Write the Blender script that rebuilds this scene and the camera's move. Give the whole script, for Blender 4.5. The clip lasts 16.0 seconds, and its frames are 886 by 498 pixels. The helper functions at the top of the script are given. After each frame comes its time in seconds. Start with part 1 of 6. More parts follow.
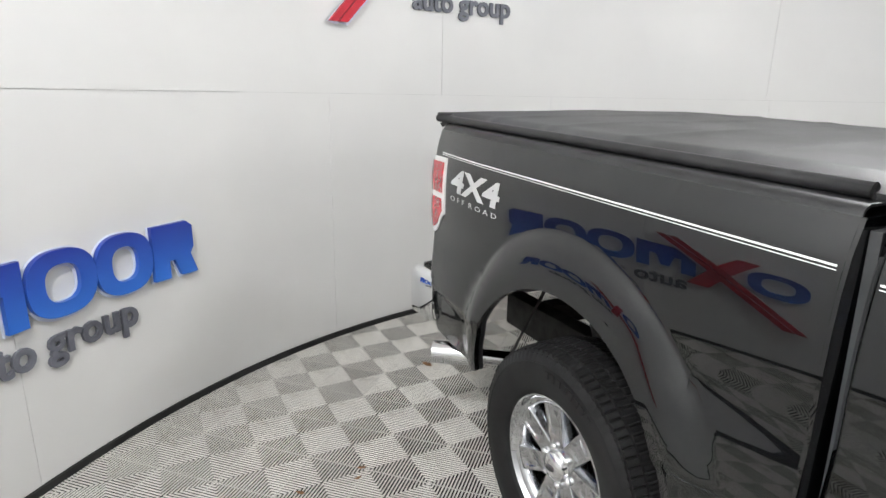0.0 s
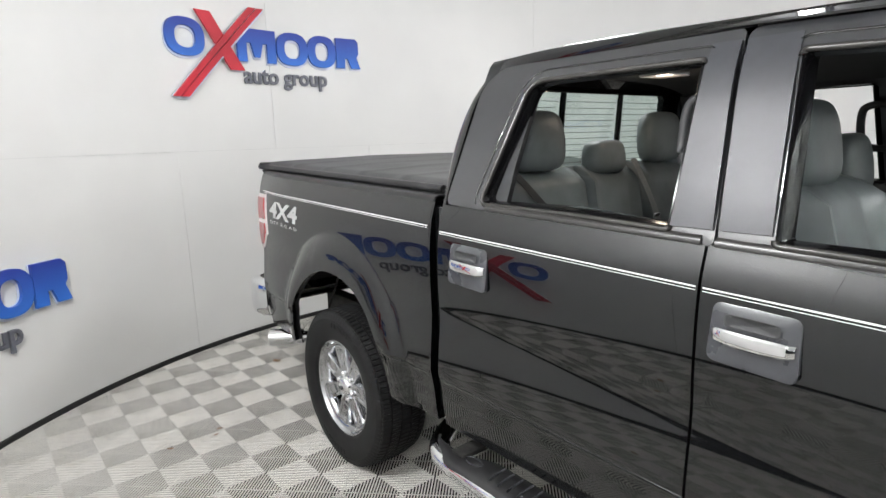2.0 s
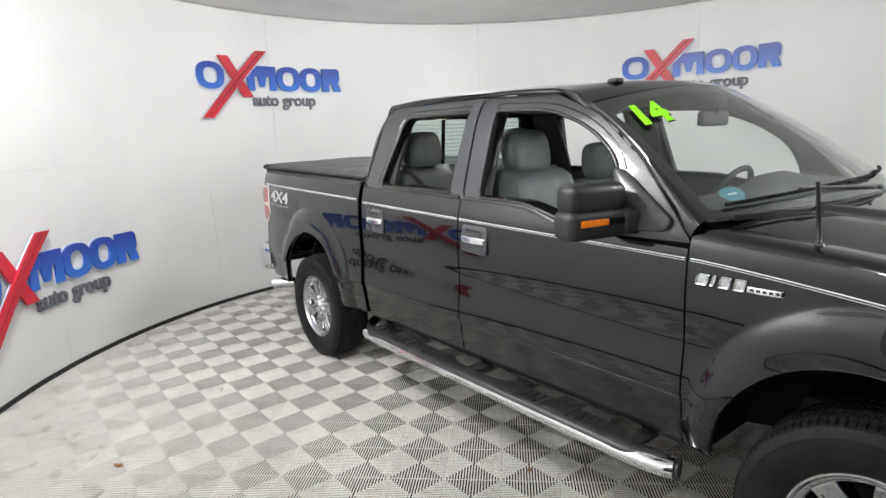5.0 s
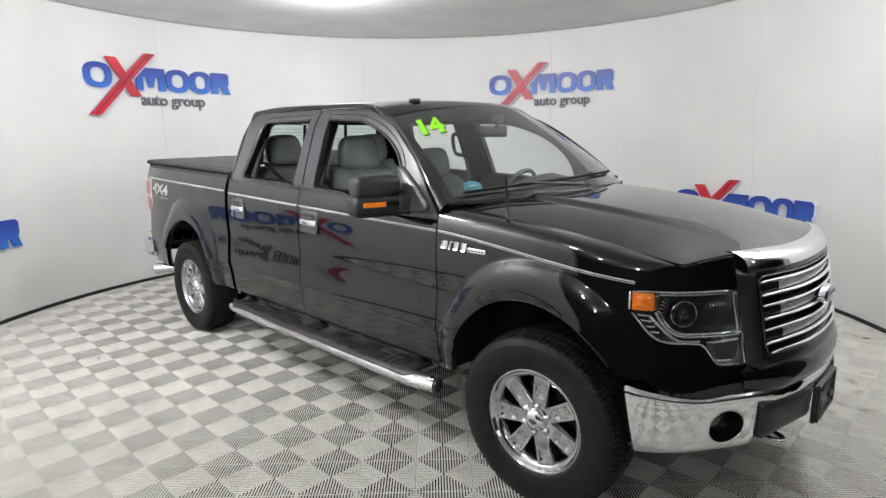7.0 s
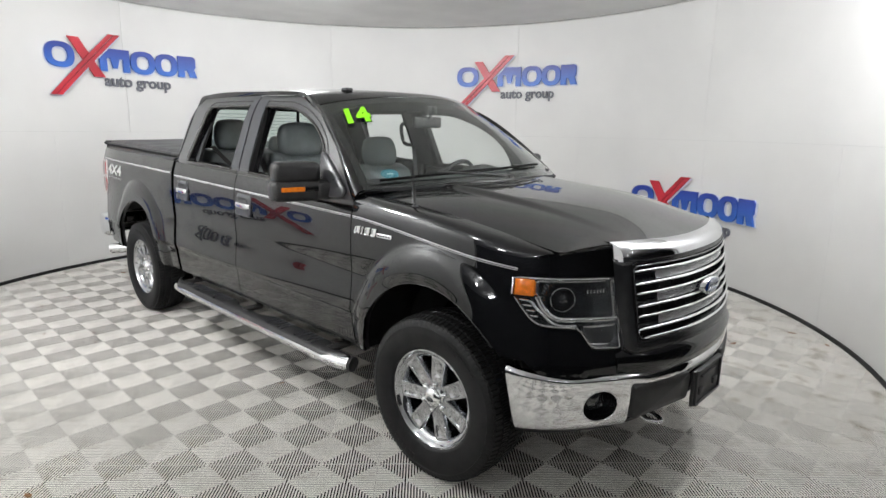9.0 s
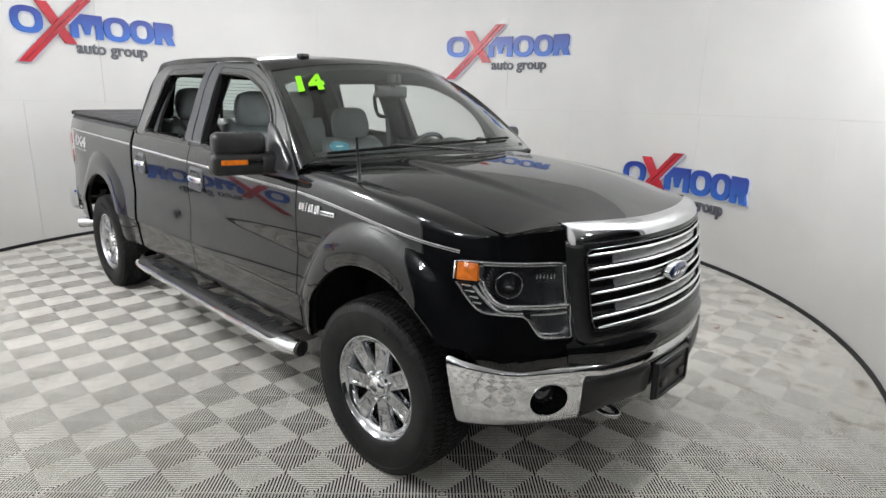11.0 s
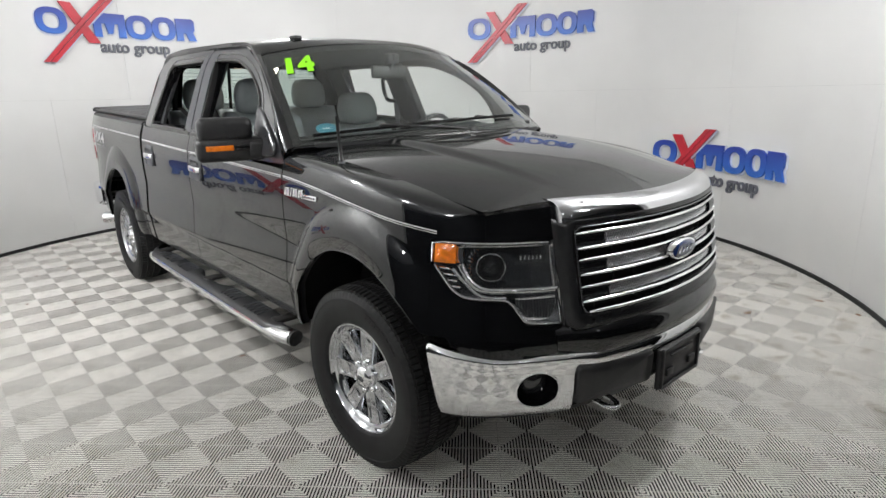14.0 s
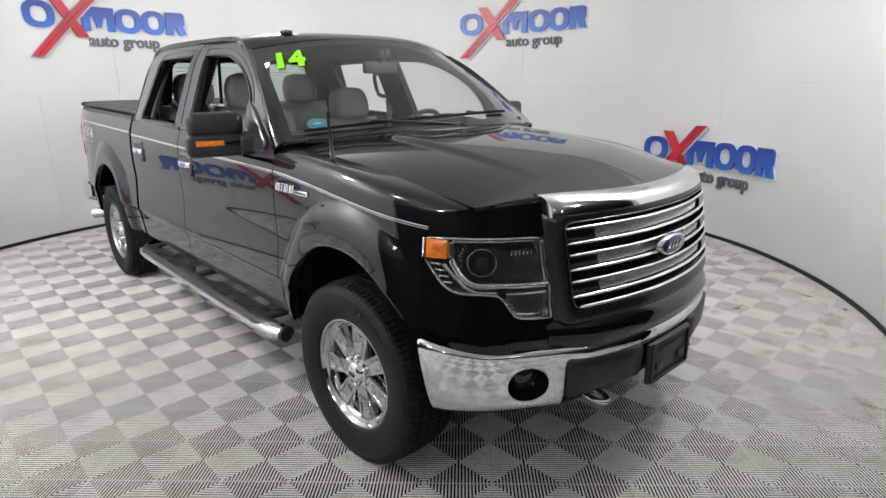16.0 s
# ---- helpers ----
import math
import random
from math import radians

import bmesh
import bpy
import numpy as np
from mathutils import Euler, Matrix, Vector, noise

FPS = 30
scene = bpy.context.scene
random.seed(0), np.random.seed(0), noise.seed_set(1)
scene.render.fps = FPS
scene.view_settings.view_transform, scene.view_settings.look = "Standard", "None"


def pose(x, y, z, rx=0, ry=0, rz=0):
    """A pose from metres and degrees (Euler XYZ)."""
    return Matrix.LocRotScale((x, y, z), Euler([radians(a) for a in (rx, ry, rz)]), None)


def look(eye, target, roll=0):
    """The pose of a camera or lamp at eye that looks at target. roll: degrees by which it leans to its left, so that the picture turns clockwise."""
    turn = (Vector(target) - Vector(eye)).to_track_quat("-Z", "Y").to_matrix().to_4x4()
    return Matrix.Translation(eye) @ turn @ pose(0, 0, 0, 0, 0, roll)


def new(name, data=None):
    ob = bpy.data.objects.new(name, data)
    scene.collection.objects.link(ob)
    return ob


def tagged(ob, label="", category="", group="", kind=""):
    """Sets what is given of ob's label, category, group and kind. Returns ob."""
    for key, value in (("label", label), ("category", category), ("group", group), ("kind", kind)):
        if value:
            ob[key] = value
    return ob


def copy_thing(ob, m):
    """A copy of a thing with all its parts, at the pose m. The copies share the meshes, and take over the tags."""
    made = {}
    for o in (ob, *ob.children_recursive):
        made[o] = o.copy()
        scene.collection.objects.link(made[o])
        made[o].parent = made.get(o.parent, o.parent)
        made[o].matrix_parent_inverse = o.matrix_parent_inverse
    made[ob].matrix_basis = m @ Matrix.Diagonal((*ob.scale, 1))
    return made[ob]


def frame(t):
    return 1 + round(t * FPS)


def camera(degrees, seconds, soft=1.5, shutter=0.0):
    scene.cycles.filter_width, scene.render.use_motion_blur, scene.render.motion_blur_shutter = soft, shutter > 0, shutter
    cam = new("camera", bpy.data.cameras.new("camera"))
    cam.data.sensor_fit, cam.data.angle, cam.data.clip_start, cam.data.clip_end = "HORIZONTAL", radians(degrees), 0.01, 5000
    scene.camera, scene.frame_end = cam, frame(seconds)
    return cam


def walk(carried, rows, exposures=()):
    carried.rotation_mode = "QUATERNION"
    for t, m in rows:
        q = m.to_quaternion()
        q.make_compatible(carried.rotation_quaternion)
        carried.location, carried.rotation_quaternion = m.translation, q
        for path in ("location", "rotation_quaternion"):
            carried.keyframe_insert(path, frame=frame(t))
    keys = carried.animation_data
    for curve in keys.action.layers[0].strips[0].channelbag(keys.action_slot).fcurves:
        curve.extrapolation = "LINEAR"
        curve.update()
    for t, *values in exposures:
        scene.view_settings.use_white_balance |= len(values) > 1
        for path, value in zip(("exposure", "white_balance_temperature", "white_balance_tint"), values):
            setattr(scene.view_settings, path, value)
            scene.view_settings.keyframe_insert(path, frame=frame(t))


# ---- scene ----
cam = camera(75.1, 16.0)
PATH = [
    (0, (-2.037, 2.383, 1.583), (-1.162, 4.105, 1.063), 1.0),
    (0.5, (-2.007, 2.121, 1.572), (-1.165, 3.879, 1.124), 0.5),
    (1, (-2.147, 1.84, 1.592), (-1.21, 3.562, 1.194), -0.9),
    (1.5, (-2.248, 1.541, 1.623), (-1.116, 3.148, 1.258), -2.0),
    (2, (-2.249, 1.231, 1.614), (-1.022, 2.765, 1.239), -1.7),
    (2.5, (-2.322, 0.925, 1.639), (-1.082, 2.454, 1.283), -0.7),
    (3, (-2.421, 0.665, 1.647), (-1.202, 2.207, 1.277), -0.6),
    (3.2, (-2.457, 0.564, 1.662), (-1.251, 2.111, 1.27), -0.8),
    (5.3, (-2.864, -0.599, 1.673), (-1.66, 0.952, 1.29), -3.1),
    (5.5, (-2.866, -0.698, 1.673), (-1.627, 0.823, 1.284), -2.4),
    (6, (-2.817, -0.977, 1.649), (-1.501, 0.483, 1.279), -1.0),
    (6.5, (-2.852, -1.194, 1.652), (-1.486, 0.215, 1.267), -1.2),
    (7, (-2.952, -1.412, 1.657), (-1.553, -0.033, 1.283), -0.9),
    (7.5, (-3.012, -1.595, 1.673), (-1.589, -0.242, 1.295), -0.0),
    (8, (-2.951, -1.692, 1.664), (-1.512, -0.356, 1.283), 0.4),
    (8.5, (-2.864, -1.76, 1.668), (-1.432, -0.419, 1.278), 0.4),
    (9, (-2.761, -1.792, 1.656), (-1.346, -0.438, 1.25), 0.8),
    (9.5, (-2.648, -1.74, 1.652), (-1.241, -0.392, 1.202), 1.4),
    (10, (-2.562, -1.758, 1.657), (-1.157, -0.417, 1.179), 1.5),
    (12.5, (-2.261, -1.941, 1.591), (-0.936, -0.525, 1.102), 0.2),
    (13, (-2.205, -1.938, 1.582), (-0.912, -0.493, 1.093), -0.4),
    (13.5, (-2.172, -1.933, 1.571), (-0.895, -0.483, 1.057), -1.1),
    (14, (-2.169, -1.92, 1.57), (-0.894, -0.47, 1.049), -1.1),
    (14.5, (-2.174, -1.925, 1.566), (-0.889, -0.488, 1.032), -1.1),
    (15, (-2.166, -1.926, 1.565), (-0.878, -0.495, 1.025), -1.1),
    (15.5, (-2.169, -1.924, 1.568), (-0.88, -0.493, 1.028), -1.0),
    (16, (-2.168, -1.926, 1.569), (-0.876, -0.496, 1.034), -0.9),
]
walk(cam, [(t, look(eye, target, roll)) for t, eye, target, roll in PATH])

# ---- light ----
world = bpy.data.worlds.new("world")
scene.world = world
world.use_nodes = True
world.node_tree.nodes["Background"].inputs[0].default_value = (0.9, 0.95, 1.0, 1)
world.node_tree.nodes["Background"].inputs[1].default_value = 0.02

ROOM = Vector((0.34, 2.18, 0))      # middle of the round booth
RADIUS, HEIGHT = 3.96, 3.10
LAMP_POWER = 20.7


def globe(name, x, y, z, power, radius, colour=(0.985, 0.99, 1.0)):
    data = bpy.data.lights.new(name, "POINT")
    data.shadow_soft_size, data.energy, data.color = radius, power, colour
    ob = new(name, data)
    ob.location = (x, y, z)
    return ob


# ---- materials ----
def material(name):
    m = bpy.data.materials.new(name)
    m.use_nodes = True
    return m, m.node_tree, m.node_tree.nodes["Principled BSDF"]


def noise_ramp(tree, scale, lo, hi, detail=4, coords="Object", stretch=None, at=(0.35, 0.65)):
    tc = tree.nodes.new("ShaderNodeTexCoord")
    out = tc.outputs[coords]
    if stretch:
        mp = tree.nodes.new("ShaderNodeMapping")
        mp.inputs["Scale"].default_value = stretch
        tree.links.new(out, mp.inputs[0])
        out = mp.outputs[0]
    n = tree.nodes.new("ShaderNodeTexNoise")
    n.inputs["Scale"].default_value, n.inputs["Detail"].default_value = scale, detail
    tree.links.new(out, n.inputs["Vector"])
    r = tree.nodes.new("ShaderNodeValToRGB")
    r.color_ramp.elements[0].position, r.color_ramp.elements[1].position = at
    r.color_ramp.elements[0].color, r.color_ramp.elements[1].color = (*lo, 1), (*hi, 1)
    tree.links.new(n.outputs["Fac"], r.inputs[0])
    return r.outputs[0], n.outputs["Fac"]


def bump(tree, bsdf, height, strength, distance):
    b = tree.nodes.new("ShaderNodeBump")
    b.inputs["Strength"].default_value, b.inputs["Distance"].default_value = strength, distance
    tree.links.new(height, b.inputs["Height"])
    tree.links.new(b.outputs[0], bsdf.inputs["Normal"])


def simple(name, colour, rough, metal=0.0, spread=0.12, scale=9.0, bump_scale=0, bump_strength=0.1, coat=0.0, rough_spread=0.05):
    m, tree, b = material(name)
    lo = [max(0, c * (1 - spread)) for c in colour]
    hi = [min(1, c * (1 + spread)) for c in colour]
    col, fac = noise_ramp(tree, scale, lo, hi)
    tree.links.new(col, b.inputs["Base Color"])
    b.inputs["Metallic"].default_value = metal
    b.inputs["Coat Weight"].default_value = coat
    b.inputs["Coat Roughness"].default_value = 0.03
    mr = tree.nodes.new("ShaderNodeMapRange")
    mr.inputs["To Min"].default_value, mr.inputs["To Max"].default_value = max(0, rough - rough_spread), rough + rough_spread
    tree.links.new(fac, mr.inputs["Value"])
    tree.links.new(mr.outputs[0], b.inputs["Roughness"])
    if bump_scale:
        _, h = noise_ramp(tree, bump_scale, (0, 0, 0), (1, 1, 1), 3)
        bump(tree, b, h, bump_strength, 0.002)
    return m


def paint_material():
    """Black metallic car paint: dark flakes under clear lacquer, with faint dust."""
    m, tree, b = material("black_car_paint")
    tc = tree.nodes.new("ShaderNodeTexCoord")
    v = tree.nodes.new("ShaderNodeTexVoronoi")
    v.inputs["Scale"].default_value = 900
    tree.links.new(tc.outputs["Object"], v.inputs["Vector"])
    r = tree.nodes.new("ShaderNodeValToRGB")
    r.color_ramp.elements[0].color, r.color_ramp.elements[1].color = (0.003, 0.0033, 0.004, 1), (0.011, 0.0118, 0.0138, 1)
    tree.links.new(v.outputs["Color"], r.inputs[0])
    tree.links.new(r.outputs[0], b.inputs["Base Color"])
    _, dust = noise_ramp(tree, 3, (0, 0, 0), (1, 1, 1), 6)
    mr = tree.nodes.new("ShaderNodeMapRange")
    mr.inputs["To Min"].default_value, mr.inputs["To Max"].default_value = 0.36, 0.44
    tree.links.new(dust, mr.inputs["Value"])
    tree.links.new(mr.outputs[0], b.inputs["Roughness"])
    b.inputs["Metallic"].default_value = 0.8
    b.inputs["Specular IOR Level"].default_value = 0.0
    b.inputs["Coat Weight"].default_value = 1.0
    b.inputs["Coat Roughness"].default_value = 0.012
    b.inputs["Coat IOR"].default_value = 1.62
    return m


def glass_material(name, tint=(0.93, 0.97, 0.95), rough=0.0):
    m, tree, b = material(name)
    b.inputs["Base Color"].default_value = (*tint, 1)
    b.inputs["Transmission Weight"].default_value = 1.0
    b.inputs["Roughness"].default_value = rough
    b.inputs["IOR"].default_value = 1.45
    return m


def wall_material():
    m, tree, b = material("white_wall_panel")
    col, fac = noise_ramp(tree, 0.9, (0.69, 0.69, 0.678), (0.75, 0.75, 0.734), 5)
    tree.links.new(col, b.inputs["Base Color"])
    b.inputs["Roughness"].default_value = 0.42
    _, h = noise_ramp(tree, 1.4, (0, 0, 0), (1, 1, 1), 2)
    bump(tree, b, h, 0.25, 0.02)
    return m


def floor_material():
    m, tree, b = material("grey_plastic_rib")
    col, fac = noise_ramp(tree, 1.6, (0.72, 0.70, 0.652), (0.83, 0.808, 0.755), 8, at=(0.3, 0.7))
    dirt, d = noise_ramp(tree, 6.5, (0.42, 0.36, 0.28), (1, 1, 1), 10, at=(0.30, 0.44))
    mix = tree.nodes.new("ShaderNodeMixRGB")
    mix.blend_type = "MULTIPLY"
    mix.inputs[0].default_value = 0.6
    tree.links.new(col, mix.inputs[1])
    tree.links.new(dirt, mix.inputs[2])
    fine, _ = noise_ramp(tree, 160, (0.8, 0.8, 0.8), (1.05, 1.05, 1.05), 3)
    mix2 = tree.nodes.new("ShaderNodeMixRGB")
    mix2.blend_type = "MULTIPLY"
    mix2.inputs[0].default_value = 0.8
    tree.links.new(mix.outputs[0], mix2.inputs[1])
    tree.links.new(fine, mix2.inputs[2])
    oi = tree.nodes.new("ShaderNodeObjectInfo")
    mr = tree.nodes.new("ShaderNodeMapRange")
    mr.inputs["To Min"].default_value, mr.inputs["To Max"].default_value = 0.93, 1.05
    tree.links.new(oi.outputs["Random"], mr.inputs["Value"])
    mix3 = tree.nodes.new("ShaderNodeMixRGB")
    mix3.blend_type = "MULTIPLY"
    mix3.inputs[0].default_value = 1.0
    tree.links.new(mix2.outputs[0], mix3.inputs[1])
    tree.links.new(mr.outputs[0], mix3.inputs[2])
    tree.links.new(mix3.outputs[0], b.inputs["Base Color"])
    b.inputs["Roughness"].default_value = 0.55
    return m


def gradient_blue():
    """Printed blue that runs from dark at the top to bright at the foot of a sign."""
    m, tree, b = material("sign_blue")
    tc = tree.nodes.new("ShaderNodeTexCoord")
    sep = tree.nodes.new("ShaderNodeSeparateXYZ")
    tree.links.new(tc.outputs["Object"], sep.inputs[0])
    mr = tree.nodes.new("ShaderNodeMapRange")
    mr.inputs["From Min"].default_value, mr.inputs["From Max"].default_value = 0.0, 0.27
    tree.links.new(sep.outputs["Z"], mr.inputs["Value"])
    r = tree.nodes.new("ShaderNodeValToRGB")
    r.color_ramp.elements[0].color, r.color_ramp.elements[1].color = (0.030, 0.150, 0.58, 1), (0.020, 0.040, 0.30, 1)
    tree.links.new(mr.outputs[0], r.inputs[0])
    tree.links.new(r.outputs[0], b.inputs["Base Color"])
    b.inputs["Roughness"].default_value = 0.35
    return m


PAINT = paint_material()
WALL = wall_material()
RIB = floor_material()
SUBFLOOR = simple("dark_concrete", (0.008, 0.008, 0.008), 0.9, spread=0.4, scale=7)
CEILING = simple("grey_ceiling", (0.82, 0.82, 0.81), 0.9, spread=0.04, scale=2)
RUBBER_BASE = simple("black_rubber_base", (0.012, 0.012, 0.012), 0.6, spread=0.4, scale=12)
OUTER = simple("dark_plaster", (0.07, 0.072, 0.075), 0.9, spread=0.05, scale=1.5)
CHROME = simple("chrome", (0.86, 0.87, 0.88), 0.02, 1.0, spread=0.02, scale=6, rough_spread=0.012)
CHROME_SATIN = simple("satin_chrome", (0.78, 0.79, 0.80), 0.13, 1.0, spread=0.03, scale=8)
TYRE = simple("tyre_rubber", (0.0105, 0.0105, 0.011), 0.55, spread=0.3, scale=14, bump_scale=120, bump_strength=0.15)
BLACK_PLASTIC = simple("black_plastic", (0.018, 0.018, 0.019), 0.42, spread=0.2, scale=20, bump_scale=300, bump_strength=0.12)
MATTE_BLACK = simple("matte_black", (0.010, 0.010, 0.010), 0.8, spread=0.3, scale=9)
GLOSS_BLACK = simple("gloss_black", (0.008, 0.008, 0.009), 0.12, spread=0.2, scale=9)
CHASSIS = simple("chassis_metal", (0.03, 0.029, 0.028), 0.65, 0.3, spread=0.5, scale=16)
VINYL = simple("black_vinyl", (0.045, 0.045, 0.046), 0.5, spread=0.5, scale=5, bump_scale=220, bump_strength=0.25)
SEAT_CLOTH = simple("grey_leather", (0.175, 0.198, 0.204), 0.42, spread=0.14, scale=7, bump_scale=150, bump_strength=0.2)
TRIM_GREY = simple("grey_trim", (0.035, 0.036, 0.038), 0.6, spread=0.15, scale=10, bump_scale=200)
HEADLINER = simple("grey_headliner", (0.055, 0.055, 0.055), 0.9, spread=0.05, scale=30)
DASH = simple("dark_dash", (0.03, 0.031, 0.033), 0.55, spread=0.2, scale=12, bump_scale=240)
GLASS = glass_material("windscreen_glass", (0.90, 0.95, 0.93))
LENS = glass_material("clear_lens", (0.97, 0.97, 0.97))
TINTED = glass_material("tinted_glass", (0.62, 0.72, 0.68))
STRIPE = simple("silver_stripe", (0.72, 0.72, 0.72), 0.35, 0.0, spread=0.03)
SILVER_DECAL = simple("silver_decal", (0.55, 0.55, 0.55), 0.4, 0.2, spread=0.05)
AMBER = simple("amber_lens", (0.85, 0.22, 0.012), 0.18, spread=0.15, scale=60, coat=1.0)
RED_LENS = simple("red_lens", (0.42, 0.02, 0.03), 0.15, spread=0.15, scale=60, coat=1.0)
WHITE_LENS = simple("white_lens", (0.72, 0.70, 0.70), 0.15, spread=0.05, coat=1.0)
GREEN = simple("green_vinyl", (0.30, 0.92, 0.01), 0.5, spread=0.05)
BLUE_STICKER = simple("blue_sticker", (0.03, 0.16, 0.205), 0.5, spread=0.1, scale=40)
SIGN_BLUE = gradient_blue()
SIGN_RED = simple("sign_red", (0.50, 0.018, 0.035), 0.35, spread=0.2, scale=3)
SIGN_GREY = simple("sign_grey", (0.13, 0.135, 0.16), 0.45, spread=0.15, scale=4)
SIGN_EDGE = simple("sign_edge", (0.70, 0.74, 0.86), 0.5, spread=0.05)
BADGE_BLUE = simple("badge_blue", (0.012, 0.03, 0.14), 0.15, spread=0.1, coat=1.0)
MIRROR = simple("mirror_glass", (0.85, 0.86, 0.87), 0.02, 1.0, spread=0.01)
LEAF = simple("dry_leaf", (0.22, 0.11, 0.045), 0.8, spread=0.4, scale=60)
GLASS_DARK = simple("dark_lens", (0.02, 0.022, 0.025), 0.03, spread=0.1, coat=1.0, rough_spread=0.02)
STRIP_CHROME = simple("strip_chrome", (0.70, 0.71, 0.73), 0.075, 1.0, spread=0.03, scale=8, rough_spread=0.02)
SMOKE = simple("smoked_chrome", (0.16, 0.165, 0.175), 0.16, 0.9, spread=0.06)
LAMP_BOWL = simple("lamp_bowl", (0.11, 0.115, 0.125), 0.22, 0.85, spread=0.1, scale=20)
RIM_CHROME = simple("rim_chrome", (0.57, 0.58, 0.60), 0.085, 1.0, spread=0.04, scale=8, rough_spread=0.03)
FRAME_PAINT = simple("black_frame_paint", (0.024, 0.025, 0.028), 0.34, spread=0.06, scale=30, coat=1.0)
PANEL_BLACK = simple("satin_pillar_panel", (0.036, 0.038, 0.044), 0.42, spread=0.06, scale=30)
WEBBING = simple("grey_webbing", (0.30, 0.31, 0.315), 0.7, spread=0.08, scale=60)
SEAM_GREY = simple("panel_backing", (0.60, 0.60, 0.59), 0.9, spread=0.1)
SATIN_GREY = simple("satin_grey_plate", (0.045, 0.046, 0.05), 0.28, spread=0.1, scale=12)
BEAD = simple("satin_window_bead", (0.05, 0.048, 0.046), 0.24, 0.3, spread=0.15, scale=14)
BEZEL = simple("satin_black_bezel", (0.055, 0.057, 0.064), 0.28, spread=0.1, scale=12)
SILL = simple("satin_sill_trim", (0.022, 0.021, 0.020), 0.3, spread=0.15, scale=12)
SURROUND = simple("satin_black_surround", (0.016, 0.0165, 0.018), 0.24, spread=0.12, scale=20, bump_scale=260, bump_strength=0.05)
GUNMETAL = simple("gunmetal", (0.045, 0.047, 0.052), 0.2, 0.8, spread=0.1, scale=20)
FIXTURE = simple("white_fixture", (0.75, 0.75, 0.75), 0.5, spread=0.03)


# dull rubber, dusty plastic and raw concrete hardly shine
for dull, level in ((SUBFLOOR, 0.03), (TYRE, 0.25), (MATTE_BLACK, 0.12), (CHASSIS, 0.25), (HEADLINER, 0.1), (OUTER, 0.1)):
    dull.node_tree.nodes["Principled BSDF"].inputs["Specular IOR Level"].default_value = level


# ---- building helpers ----
def interp(xs, ys):
    """A smooth curve through few points, without overshoot."""
    xs, ys = np.array(xs, float), np.array(ys, float)
    h, d = np.diff(xs), np.diff(ys) / np.diff(xs)
    m = np.zeros(len(xs))
    m[0], m[-1] = d[0], d[-1]
    for i in range(1, len(xs) - 1):
        if d[i - 1] * d[i] > 0:
            w1, w2 = 2 * h[i] + h[i - 1], h[i] + 2 * h[i - 1]
            m[i] = (w1 + w2) / (w1 / d[i - 1] + w2 / d[i])

    def f(x):
        x = min(max(x, xs[0]), xs[-1])
        i = min(max(int(np.searchsorted(xs, x)) - 1, 0), len(xs) - 2)
        t = (x - xs[i]) / h[i]
        return ((2 * t**3 - 3 * t**2 + 1) * ys[i] + (t**3 - 2 * t**2 + t) * h[i] * m[i]
                + (-2 * t**3 + 3 * t**2) * ys[i + 1] + (t**3 - t**2) * h[i] * m[i + 1])
    return f


def spline(xs, ys):
    """A curve of even curvature through few points."""
    xs, ys = np.array(xs, float), np.array(ys, float)
    n, h = len(xs), np.diff(xs)
    a, r = np.zeros((n, n)), np.zeros(n)
    a[0, :2], a[-1, -2:] = (1, -0.5), (-0.5, 1)
    for i in range(1, n - 1):
        a[i, i - 1:i + 2] = h[i - 1], 2 * (h[i - 1] + h[i]), h[i]
        r[i] = 6 * ((ys[i + 1] - ys[i]) / h[i] - (ys[i] - ys[i - 1]) / h[i - 1])
    m = np.linalg.solve(a, r)

    def f(x):
        x = min(max(x, xs[0]), xs[-1])
        i = min(max(int(np.searchsorted(xs, x)) - 1, 0), n - 2)
        p, q = (xs[i + 1] - x) / h[i], (x - xs[i]) / h[i]
        return p * ys[i] + q * ys[i + 1] + ((p**3 - p) * m[i] + (q**3 - q) * m[i + 1]) * h[i] ** 2 / 6
    return f


def clamp(x, a=0.0, b=1.0):
    return min(max(x, a), b)


def ease(x):
    x = clamp(x)
    return x * x * (3 - 2 * x)


def made(name, verts, faces, mat, parent=None, label="", smooth=True, solid=0.0, out=None, left=False, sharp=None):
    """One mesh object. out: a point from which the faces look away. left: mirrored to the other side of the car."""
    if left:
        verts = [(-v[0], v[1], v[2]) for v in verts]
        faces = [tuple(reversed(f)) for f in faces]
    me = bpy.data.meshes.new(name)
    me.from_pydata([tuple(map(float, v)) for v in verts], [], faces)
    if out is not None:
        o = Vector((-out[0], out[1], out[2])) if left else Vector(out)
        s = sum(p.normal.dot(p.center - o) * p.area for p in me.polygons)
        if s < 0:
            me.flip_normals()
    if smooth:
        me.shade_smooth()
        if sharp:
            me.set_sharp_from_angle(angle=radians(sharp))
    me.materials.append(mat)
    ob = new(name, me)
    if parent:
        ob.parent = parent
    if label:
        ob["label"] = label
    if solid:
        mod = ob.modifiers.new("thickness", "SOLIDIFY")
        mod.thickness, mod.offset = solid, -1
    return ob


def part(name, bm, mat, parent=None, label="", left=False, smooth=True, sharp=35):
    bmesh.ops.recalc_face_normals(bm, faces=bm.faces)
    bm.verts.index_update()
    verts = [v.co[:] for v in bm.verts]
    faces = [tuple(v.index for v in f.verts) for f in bm.faces]
    bm.free()
    return made(name, verts, faces, mat, parent, label, smooth=smooth, left=left, sharp=sharp)


